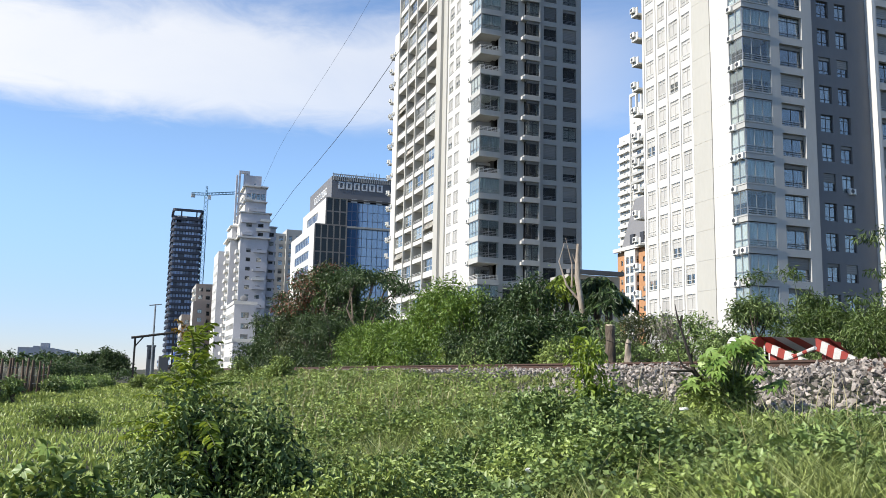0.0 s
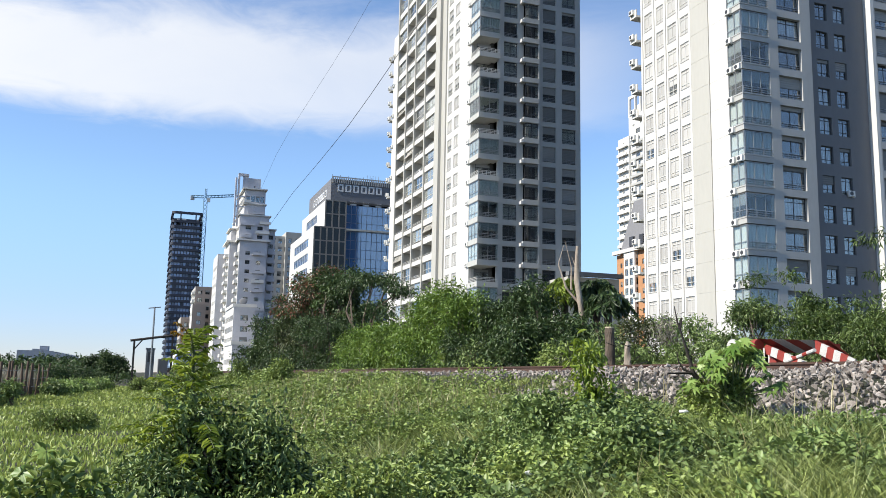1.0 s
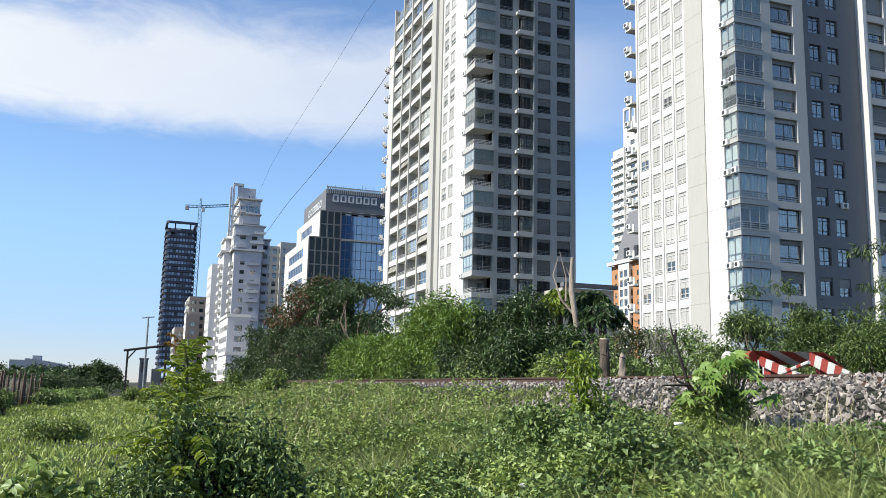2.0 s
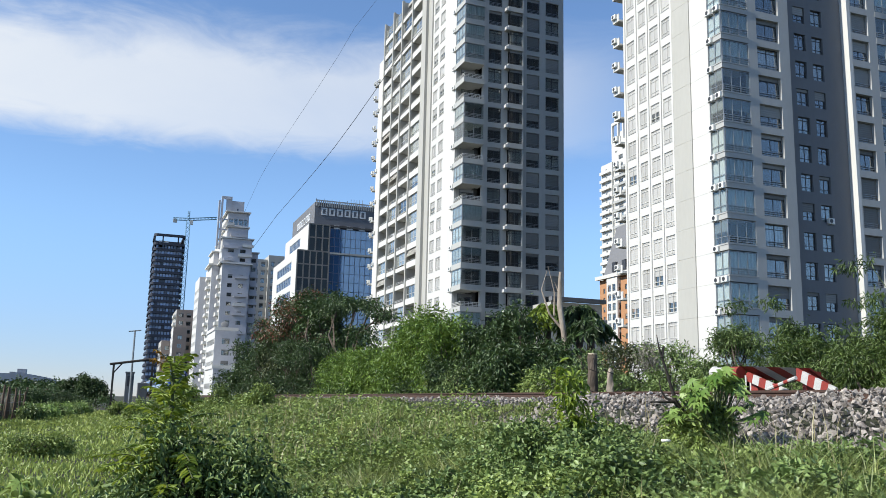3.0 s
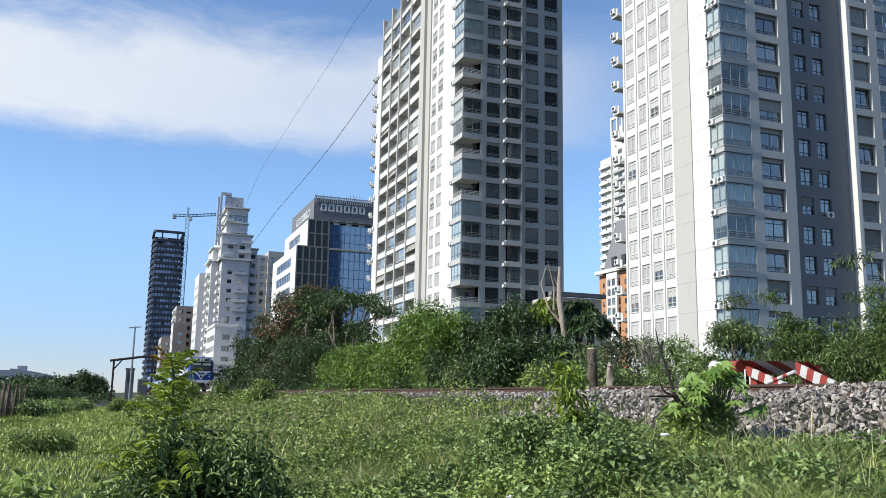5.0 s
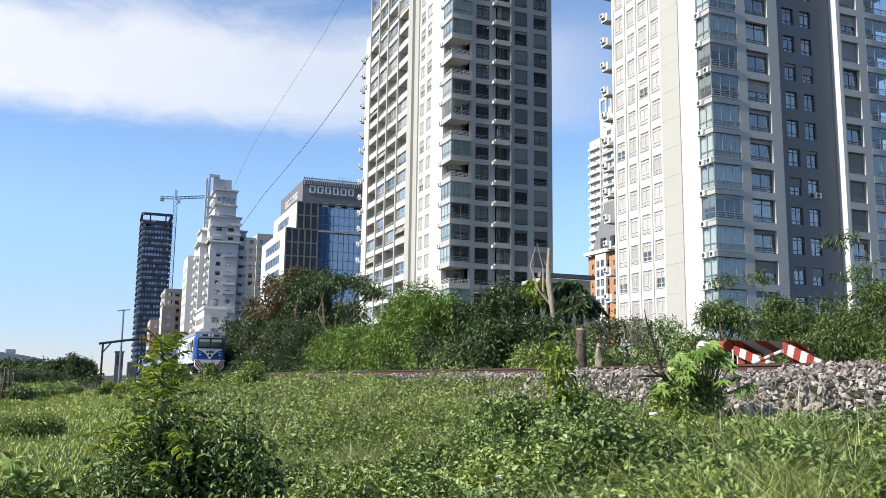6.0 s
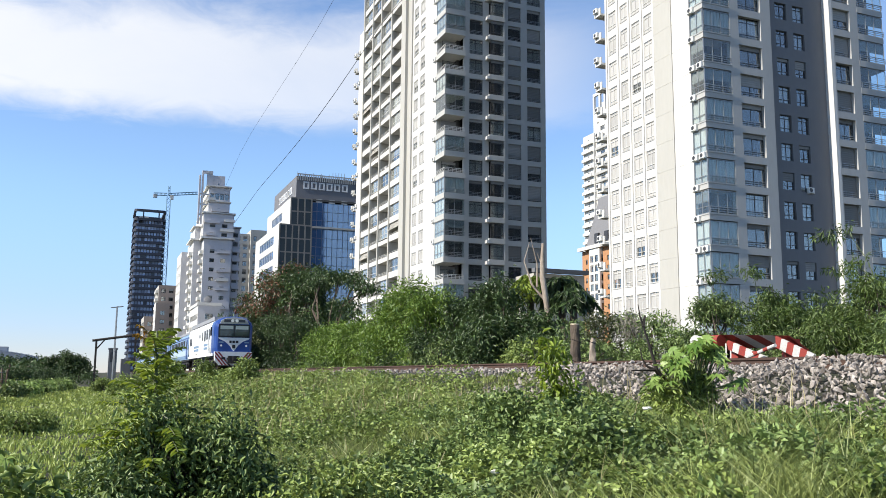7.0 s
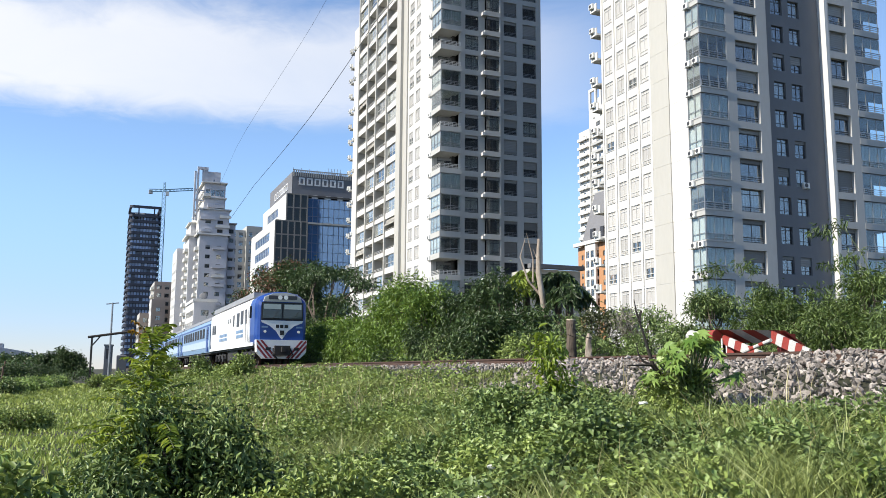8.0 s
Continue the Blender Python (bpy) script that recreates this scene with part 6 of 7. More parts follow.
        tagged(new(name, raw_mesh(name, v, LEAF2, m)), "leafy green creeper covering the bank" if name == "creeper" else "bright low broad-leaved weeds on the bank", "weeds", kind="stuff")


def pinnate(rng, bm_pts, q, h, s, base, tip, pairs, leaf):
    """Adds the leaflets of one feather leaf; the midrib goes into bm_pts."""
    base, tip = np.array(base), np.array(tip)
    L = np.linalg.norm(tip - base)
    d = (tip - base) / L
    side = unit(np.cross(d, [0, 0, 1.0]))
    pts = []
    for k in range(pairs):
        t = 0.15 + 0.85 * k / (pairs - 1)
        p = base + (tip - base) * t - np.array([0, 0, 0.35 * L * t * t])
        pts.append(tuple(p))
        for sg in (-1, 1):
            q.append(p)
            h.append(side * sg + d * 0.45 - np.array([0, 0, 0.35]) + rng.normal(size=3) * 0.12)
            s.append(leaf * (1.1 - 0.5 * abs(t - 0.45)))
    bm_pts.append([tuple(base)] + pts)


def sapling():
    rng = np.random.default_rng(5)
    x, y = 0.42, 6.75
    g = float(ground_z(x, y)) - 0.05
    root = thing("sapling", pose(x, y, g), "young feather-leaved sapling with yellow and orange top leaves", "young tree")
    bm = bmesh.new()
    tube(bm, [(x + 0.1, y, g), (x + 0.06, y, 0.7), (x + 0.02, y, 1.3), (x, y, 1.72)], [0.025, 0.02, 0.015, 0.008], 7)
    q, h, s, ribs = [], [], [], []
    q2, h2, s2 = [], [], []
    for k in range(54):
        z = 0.55 + 1.19 * (k / 53)
        a = k * 2.4
        L = rng.uniform(0.34, 0.52) * (1.0 if k < 36 else 0.66)
        el = 0.1 + 0.9 * (k / 53)
        tip = (x + math.cos(a) * L * math.cos(el) * 1.0, y + math.sin(a) * L * math.cos(el), z + L * math.sin(el) * 0.9)
        dst = (q2, h2, s2) if k == 51 else (q, h, s)
        pinnate(rng, ribs, *dst, (x, y, z), tip, 12, 0.070)
    # long low fronds hanging towards the lane
    for k in range(26):
        z, a = rng.uniform(0.35, 1.15), rng.uniform(2.4, 5.4)
        L = rng.uniform(0.36, 0.55)
        pinnate(rng, ribs, q, h, s, (x + rng.uniform(-0.15, 0.15), y - 0.12, z), (x + math.cos(a) * L, y - 0.12 + math.sin(a) * L * 0.8, z + rng.uniform(0.02, 0.28)), 11, 0.085)
    # one lively orange frond to the side
    pinnate(rng, ribs, q2, h2, s2, (x, y, 1.72), (x - 0.13, y, 1.98), 7, 0.075)
    wpart("stem", bm, STEM, root)
    for r in ribs:
        bm = bmesh.new()
        tube(bm, r, [0.006] + [0.004] * (len(r) - 1), 4)
        wpart("leaf_stalk", bm, STEM, root)
    wpart("leaves", raw_mesh("leaves", leaf_pieces(rng, np.array(q), np.array(h), np.array(s), 0.25, near=True), LEAF4, LEAF_LIME), None, root, "yellow-green feather leaves")
    wpart("top_leaves", raw_mesh("top_leaves", leaf_pieces(rng, np.array(q2), np.array(h2), np.array(s2), 0.36, near=True), LEAF4, LEAF_YELLOW), None, root, "orange young leaves")


def near_shrubs():
    R = random.Random(2)
    tangle = []
    for k in range(34):
        x = R.uniform(0.0, 1.22)
        top = 0.55 + 0.75 * math.exp(-((x - 0.45) / 0.3) ** 2) + 0.62 * math.exp(-((x - 1.02) / 0.22) ** 2)
        r = R.uniform(0.08, 0.17)
        tangle.append((x, 6.6 + R.uniform(-0.35, 0.3), R.uniform(0.18, 1.0) * (min(top, 1.32) - r * 0.5), r, r * 1.1, r * R.uniform(0.7, 1.1)))
    plant("shrub", "dark tangled shrub overgrown with vines on the bank", "shrub", (0.75, 6.6), tangle, 14000, 0.052, LEAF_MID, 0.3, slim=0.42, near=True, limb_r=0.014,
          bark=DARKTWIG, shell=0.3, down=0.35, spread=0.09)
    plant("vine", "dark hanging vine leaves in the shrub", "vine", (0.85, 6.7), [(b[0] + 0.03, b[1] + 0.12, b[2] - 0.06, b[3] * 1.2, b[4] * 1.2, b[5] * 1.2) for b in tangle], 10000, 0.045, LEAF_DARK, 0.3,
          slim=0.55, near=True, limb_r=0.008, bark=DARKTWIG, shell=0.2, down=0.4, spread=0.09)
    plant("shrub", "dark low shrub under the sapling", "shrub", (0.5, 6.3), [(0.3, 6.3, 0.4, 0.35, 0.3, 0.35), (0.7, 6.25, 0.35, 0.3, 0.3, 0.3), (0.05, 6.35, 0.35, 0.3, 0.3, 0.3)],
          7000, 0.045, LEAF_MID, 0.2, slim=0.5, near=True, limb_r=0.012, bark=DARKTWIG)
    plant("shrub", "leafy weed shrub with large pale leaves", "shrub", (-0.35, 5.1), [(-0.55, 5.1, 0.65, 0.3, 0.3, 0.3), (-0.15, 5.2, 0.55, 0.32, 0.3, 0.3), (-0.75, 4.9, 0.5, 0.25, 0.3, 0.3),
           (0.2, 5.3, 0.5, 0.3, 0.3, 0.28), (-0.35, 5.15, 0.85, 0.16, 0.2, 0.2)], 3600, 0.06, LEAF_BRIGHT, 0.3, slim=0.62, near=True, limb_r=0.014, bark=STEM, down=0.15, per=4)
    plant("shrub", "dark leafy undergrowth weed", "shrub", (-0.1, 5.4), [(-0.5, 5.3, 0.35, 0.4, 0.35, 0.3), (0.1, 5.4, 0.35, 0.4, 0.3, 0.3), (0.5, 5.6, 0.3, 0.35, 0.3, 0.28)], 6500, 0.048, LEAF_MID, 0.2,
          slim=0.5, near=True, limb_r=0.012, bark=STEM)
    plant("shrub", "pale sunlit weeds heaped before the dark shrub", "shrub", (1.35, 5.9), [(1.0, 5.7, 0.42, 0.28, 0.25, 0.22), (1.25, 5.85, 0.55, 0.26, 0.25, 0.22), (1.55, 5.95, 0.62, 0.28, 0.25, 0.24),
           (1.85, 6.1, 0.62, 0.26, 0.25, 0.22), (0.75, 5.6, 0.3, 0.25, 0.2, 0.2), (1.4, 5.7, 0.4, 0.35, 0.25, 0.25)], 6500, 0.046, LEAF_BRIGHT, 0.2, slim=0.6, near=True, limb_r=0.010, bark=STEM, spread=0.06)
    # sprout and shrub before the ballast
    plant("shrub", "green vine-covered shrub before the ballast", "shrub", (4.2, 7.6), [(3.95, 7.8, 1.05, 0.35, 0.3, 0.28), (4.3, 7.6, 1.1, 0.28, 0.3, 0.3), (4.65, 7.4, 1.0, 0.35, 0.3, 0.25), (4.2, 7.3, 0.95, 0.45, 0.3, 0.25),
           (3.75, 7.9, 1.15, 0.2, 0.2, 0.22)], 8500, 0.05, LEAF_MID, 0.3, slim=0.6, near=True, limb_r=0.012, bark=STEM)
    plant("sapling", "thin yellow-green sprout with drooping leaves", "young tree", (4.22, 7.55), [(4.2, 7.55, 1.8, 0.10, 0.10, 0.10), (4.24, 7.55, 1.6, 0.12, 0.12, 0.14), (4.26, 7.55, 1.4, 0.12, 0.12, 0.14), (4.12, 7.58, 1.78, 0.1, 0.08, 0.06)],
          330, 0.085, LEAF_LIME, 0.6, slim=0.34, near=True, limb_r=0.008, bark=STEM, down=0.5, per=3, shell=0.2)
    plant("shrub", "bright green leafy shrub growing out of the ballast", "shrub", (5.9, 7.7), [(5.75, 7.85, 1.3, 0.18, 0.2, 0.2), (5.95, 7.65, 1.4, 0.2, 0.22, 0.25), (5.85, 7.65, 1.1, 0.26, 0.25, 0.2)],
          5000, 0.055, LEAF_BRIGHT, 0.3, slim=0.6, near=True, limb_r=0.012, bark=STEM)
    # dark bare branch
    root = thing("bare_branch", pose(5.75, 7.9, float(ground_z(5.75, 7.9))), "dark bare forked branch sticking out of weeds", "branch")
    bm = bmesh.new()
    tube(bm, [(5.98, 7.8, 1.0), (5.88, 7.85, 1.40), (5.77, 7.9, 1.52), (5.69, 7.9, 1.61), (5.66, 7.9, 1.72), (5.58, 7.9, 1.95), (5.50, 7.9, 2.17), (5.47, 7.9, 2.32)],
         [0.034, 0.032, 0.030, 0.027, 0.018, 0.013, 0.009, 0.004], 8)
    wpart("stem", bm, DARKTWIG, root)
    for pts in (((5.69, 7.9, 1.61), (5.55, 7.88, 1.605), (5.34, 7.86, 1.60)), ((5.67, 7.9, 1.61), (5.58, 7.92, 1.65), (5.53, 7.93, 1.73), (5.51, 7.93, 1.84)), ((5.53, 7.9, 2.08), (5.56, 7.9, 2.20))):
        bm = bmesh.new()
        tube(bm, pts, [0.018, 0.012, 0.008, 0.004][:len(pts)], 6)
        wpart("twig", bm, DARKTWIG, root)


def palmate(rng, n, places, r, material, root):
    """Broad lobed leaves."""
    V = []
    ang = np.linspace(-2.5, 2.5, 15)
    rad = np.where(np.arange(15) % 2 == 0, 1.0, 0.48) * (1 - 0.12 * np.abs(ang))
    for p in places:
        d = unit(np.array([rng.normal() * 0.8 - 0.3, rng.normal() * 0.8 - 0.4, rng.uniform(-0.5, 0.3)]))
        nrm = unit(np.array([rng.normal() * 0.4 - 0.35, rng.normal() * 0.4 - 0.3, 0.9]))
        side = unit(np.cross(d, nrm))
        d = np.cross(nrm, side)
        R = r * rng.uniform(0.7, 1.25)
        ring = [p + (d * math.cos(a) + side * math.sin(a)) * R * k - nrm * R * (0.42 * k * k - (0.16 if k < 0.6 else 0.0)) for a, k in zip(ang, rad)]
        V.append(np.array([p] + ring))
    faces = [(0, k, k + 1) for k in range(1, 15)]
    wpart("leaves", raw_mesh("leaves", np.array(V), faces, material), None, root, "broad lobed leaves")


def castor_plant():
    rng = np.random.default_rng(9)
    x, y = 5.93, 7.6
    g = float(ground_z(x, y)) - 0.05
    root = thing("castor_plant", pose(x, y, g), "large-leaved castor oil plant with lobed leaves", "plant")
    places, bm = [], bmesh.new()
    for k in range(64):
        a, t = rng.random() * 6.283, rng.random()
        p = np.array([x + 0.06 + math.cos(a) * (0.10 + 0.42 * t), y + math.sin(a) * (0.10 + 0.34 * t), 1.43 + 0.48 * (1 - t * t) * rng.uniform(0.7, 1.1)])
        places.append(p)
        tube(bm, [(x, y, g), (x + (p[0] - x) * 0.4, y + (p[1] - y) * 0.4, 1.4), tuple(p)], [0.014, 0.009, 0.006], 5)
    wpart("stem", bm, STEM, root)
    palmate(rng, 64, places, 0.128, LEAF_BIG, root)
    x, y = -0.5, 4.9
    g = float(ground_z(x, y)) - 0.05
    root = thing("castor_plant", pose(x, y, g), "young castor oil plant with pale lobed leaves", "plant")
    places, bm = [], bmesh.new()
    for px, py, pz in ((-0.72, 5.0, 0.90), (-0.62, 4.9, 0.82), (-0.5, 5.0, 0.98), (-0.45, 4.9, 0.80), (-0.28, 5.0, 0.82), (-0.15, 5.05, 0.9), (-0.8, 4.8, 0.72), (0.0, 5.1, 0.75), (-0.6, 4.7, 0.68), (-0.3, 4.8, 0.68), (-0.4, 5.1, 1.08), (0.2, 5.2, 0.8)):
        places.append(np.array([px, py, pz]))
        tube(bm, [(x, y, g), ((x + px) / 2, (y + py) / 2, pz * 0.6), (px, py, pz)], [0.012, 0.008, 0.005], 5)
    wpart("stem", bm, STEM, root)
    palmate(rng, 12, places, 0.10, LEAF_BIG, root)


# ---- ballast ----
STONE = mat("ballast_stone", (0.40, 0.37, 0.335), 0.9, scale=1.5, col2=(0.17, 0.135, 0.115), bump=0.6, obj=0.6)
STONES = mat("ballast_stones", (0.40, 0.37, 0.335), 0.9, scale=9, col2=(0.17, 0.135, 0.115), bump=0.6, isle=0.6, space="World")


def ballast():
    rng = np.random.default_rng(17)
    def bed(x, y):
        z = np.interp(x, [6.1, 7.2, 8.3, 9.0, 9.4, 9.75, 11.0, 12.6, 13.6], [1.05, 1.27, 1.60, 1.71, 1.70, 1.67, 1.66, 1.66, 1.3])
        z = z + 0.07 * np.sin(y * 1.3) * np.cos(x * 2 + y * 0.4) - 0.01 * np.clip(y - 14, 0, 14)
        return np.maximum(z, ground_z(x, y) + 0.025)

    root = thing("ballast_bed", pose(8, 10, 1.2), "heaped grey and reddish crushed stone railway ballast", "ballast", kind="structure")
    shapes = []
    for k in range(12):
        bm = bmesh.new()
        for p in unit(rng.normal(size=(9, 3))) * rng.uniform(0.75, 1.2, (9, 1)) * rng.uniform(0.6, 1.3, 3) * [1.1, 1.0, 0.75]:
            bm.verts.new(p)
        bmesh.ops.convex_hull(bm, input=bm.verts)
        bmesh.ops.delete(bm, geom=[v for v in bm.verts if not v.link_faces], context="VERTS")
        me = mesh_of(bm, "stone", STONE)
        shapes.append((me, np.array([v.co[:] for v in me.vertices]), np.array([p.vertices[:] for p in me.polygons])))
    n = 300
    y = rng.uniform(6.3, 11.5, n)
    x = 6.4 + 2.8 * rng.random(n)
    for k in range(n):
        r = rng.uniform(0.028, 0.052)
        ob = part("stone", shapes[k % 12][0], None, None, m=pose(x[k], y[k], float(bed(x[k], y[k])) + rng.uniform(0.0, 0.05), *rng.uniform(0, 360, 3)) @ Matrix.Diagonal((r, r, r, 1)))
        ob.parent, ob.matrix_parent_inverse = root, root.matrix_basis.inverted()
    n = 25000
    y = 3 + 42 * rng.random(n) ** 1.9
    x = 6.3 + 6.2 * rng.random(n) ** 1.25
    ok = ((y < 15) | (x > 7.6 + 0.03 * (y - 15) + 0.4 * rng.random(n))) & ((y < 19) | (x > 9.6) | (rng.random(n) < 0.45))
    x, y = x[ok], y[ok]
    which = rng.integers(0, 12, len(x))
    co, fa, base = [], [], 0
    for k, (me, v, f) in enumerate(shapes):
        xs_, ys_ = x[which == k], y[which == k]
        m = len(xs_)
        q, _ = np.linalg.qr(rng.normal(size=(m, 3, 3)))
        r = rng.uniform(0.022, 0.05, m) * (1 + 0.006 * ys_)
        V = np.einsum("nij,kj->nki", q, v) * r[:, None, None] + np.stack([xs_, ys_, bed(xs_, ys_) + rng.uniform(-0.03, 0.075, m)], 1)[:, None]
        co.append(V.reshape(-1, 3))
        fa.append((np.arange(m)[:, None, None] * len(v) + f[None]).reshape(-1, 3) + base)
        base += m * len(v)
    me = bpy.data.meshes.new("ballast_stones")
    me.from_pydata(np.concatenate(co).tolist(), [], np.concatenate(fa).tolist())
    me.materials.append(STONES)
    tagged(wpart("ballast_stones", me, None, root), kind="stuff")


# ---- things by the track ----
def barrier():
    X = 12.9
    white = mat("chipped_white_paint", (0.60, 0.59, 0.56), 0.6, 0.35, 5)
    # red lowered so that its colour carries the boards' shade, with patchy tone
    red = mat("shade_darkened_red_paint", (0.33, 0.045, 0.03), 0.6, 0.4, 5)
    root = thing("road_barrier", pose(X, 14.2, 1.5), "collapsed red and white striped road barrier beyond the rails", "barrier")

    def board(y0, z0, y1, z1, h, x, n, t=0.06, skew=0.5, back=0.0):
        """A plank from (y0, z0) to (y1, z1) along its top edge, made of n slanted stripes."""
        for k in range(n):
            bm = bmesh.new()
            a, b = k / n, (k + 1) / n
            d = Vector((0, y1 - y0, z1 - z0))
            e = d.normalized() * skew * h
            p, q = Vector((x, y0, z0)) + d * a, Vector((x, y0, z0)) + d * b
            down = Vector((back, 0, -h))
            cs = [p, q, q + down + (e if k < n - 1 else e * 0), p + down + (e if k else e * 0)]
            f = [bm.verts.new(c) for c in cs]
            g = [bm.verts.new(c + Vector((t, 0, 0))) for c in cs]
            bm.faces.new(f)
            bm.faces.new(g[::-1])
            for j in range(4):
                bm.faces.new((f[j], f[(j + 1) % 4], g[(j + 1) % 4], g[j]))
            wpart("stripe_panel", bm, red if k % 2 == 0 else white, root)

    board(15.66, 2.50, 13.62, 2.40, 0.28, X + 0.1, 5, skew=0.7, back=0.5)
    board(13.85, 2.40, 12.85, 2.0, 0.24, X, 6, skew=-0.3)
    board(15.3, 2.36, 14.15, 1.98, 0.2, X, 6, skew=-0.3)
    board(15.1, 2.0, 15.5, 2.3, 0.35, X + 0.1, 2, skew=0.1)
    for y in (13.75, 15.4):
        bm = bmesh.new()
        box(bm, X + 0.1, X + 0.5, y - 0.05, y + 0.05, 1.45, 2.34)
        wpart("leg", bm, red, root)
    bm = bmesh.new()
    tube(bm, [(X - 0.15, 14.5, 1.98), (X - 0.15, 13.7, 2.2)], 0.04, 8)
    wpart("pole", bm, white, root)
    for a in (0.25, 0.6):
        bm = bmesh.new()
        p, q = Vector((X - 0.15, 14.5, 1.98)), Vector((X - 0.15, 13.7, 2.2))
        tube(bm, [p.lerp(q, a), p.lerp(q, a + 0.15)], 0.043, 8)
        wpart("pole_band", bm, red, root)
    bm = bmesh.new()
    box(bm, X + 0.25, X + 0.8, 13.1, 15.6, 1.4, 1.75)
    wpart("base", bm, SLATE, root)
    drum = thing("drum", pose(13.0, 16.3, 1.5), "white plastic drum with a red band lying by the track", "drum")
    bm = bmesh.new()
    tube(bm, [(13.0, 16.55, 2.36), (13.0, 16.5, 2.36), (13.0, 16.42, 2.36), (13.0, 15.98, 2.36)], [0.14, 0.165, 0.13, 0.13], 18)
    wpart("body", bm, white, drum)
    bm = bmesh.new()
    tube(bm, [(13.0, 15.98, 2.36), (13.0, 15.62, 2.36)], 0.135, 18)
    wpart("band", bm, red, drum)
    bm = bmesh.new()
    box(bm, 12.9, 13.1, 15.9, 16.3, 1.4, 2.25)
    wpart("support", bm, DARK, drum)


def fence():
    R = random.Random(6)
    post = mat("weathered_fence_post", (0.15, 0.10, 0.07), 0.9, 0.4, 6, bump=0.6)
    root = thing("fence", pose(-5.7, 40, 0), "leaning weathered wooden post fence beside the lane", "fence")
    for k in range(26):
        y = 38 + k * 1.75
        x = -5.9 + 0.018 * (y - 38) + R.uniform(-0.08, 0.08)
        h = R.uniform(1.7, 2.05)
        bm = bmesh.new()
        lx, ly = R.uniform(-0.12, 0.12), R.uniform(-0.1, 0.1)
        tube(bm, [(x, y, -0.1), (x + lx * 0.5, y + ly * 0.5, h * 0.5), (x + lx, y + ly, h)], [0.085, 0.075, 0.06], 7)
        wpart("post", bm, post, root)
    for z in (0.55, 1.05, 1.5):
        bm = bmesh.new()
        tube(bm, [(-5.9 + 0.018 * k * 2, 38 + k * 2, z + 0.03 * math.sin(k)) for k in range(23)], 0.012, 4)
        wpart("wire", bm, METAL, root)
    # dry reeds behind the posts
    rng = np.random.default_rng(3)
    n = 16000
    y = rng.uniform(34, 66, n)
    x = rng.uniform(-9.5, -6.2, n)
    v = blades(rng, np.stack([x, y], 1), rng.uniform(1.0, 1.9, n), np.full(n, 0.03), 0.25)
    tagged(new("dry_reeds", raw_mesh("dry_reeds", v, BLADE, LEAF_GREY)), "dry grey reeds behind the fence", "reeds", kind="stuff")
    RR = random.Random(12)
    for k in range(9):
        y, x = 67 + k * 5.2, -5.1 + 0.02 * k
        plant("hedge", "clipped dark green hedge along the lane", "hedge", (x, y), clumps(RR, x, y, 0.4, 1.75, 0.5, 3.0, 14, 0.6), 6000, 0.13, LEAF_DARK, 0.4,
              "hedge along the lane", slim=0.5)
    for k in range(7):
        y, x = 56 + k * 4.5, -4.3 + 0.35 * k
        plant("bush", "low broad-leaved bush at the fence foot", "bush", (x, y), clumps(RR, x, y, 0.1, 0.8, 0.6, 1.8, 8, 0.4), 3000, 0.14, LEAF_BIG if k % 2 else LEAF_MID, 0.2,
              "bushes at the fence", slim=0.7)
    plant("bush", "small bush on the grassy lane", "bush", (-4.6, 40), clumps(RR, -4.6, 40, 0.2, 0.9, 0.5, 0.7, 6, 0.35), 1500, 0.13, LEAF_MID, 0.2)
    plant("bush", "small rounded weed bush on the lane", "bush", (-1.6, 24), clumps(RR, -1.6, 24, 0.1, 0.45, 0.7, 0.9, 8, 0.28), 2600, 0.08, LEAF_LAWN, 0.2)
    for x, y, h, w in ((1.7, 60, 1.3, 0.8), (3.4, 66, 1.9, 1.0), (0.8, 72, 1.0, 0.9), (4.6, 58, 2.0, 0.9), (5.6, 50, 2.2, 0.9), (5.8, 72, 2.6, 1.2), (4.9, 84, 2.6, 1.4), (2.2, 52, 1.1, 0.7), (6.3, 40, 2.1, 0.7)):
        plant("bush", "weedy bush on the bank", "bush", (x, y), clumps(RR, x, y, float(ground_z(x, y)) + 0.1, h, w * 0.8, w, 8, w * 0.4), 2000, 0.14, LEAF_BRIGHT, 0.2, "weedy bushes on the bank")


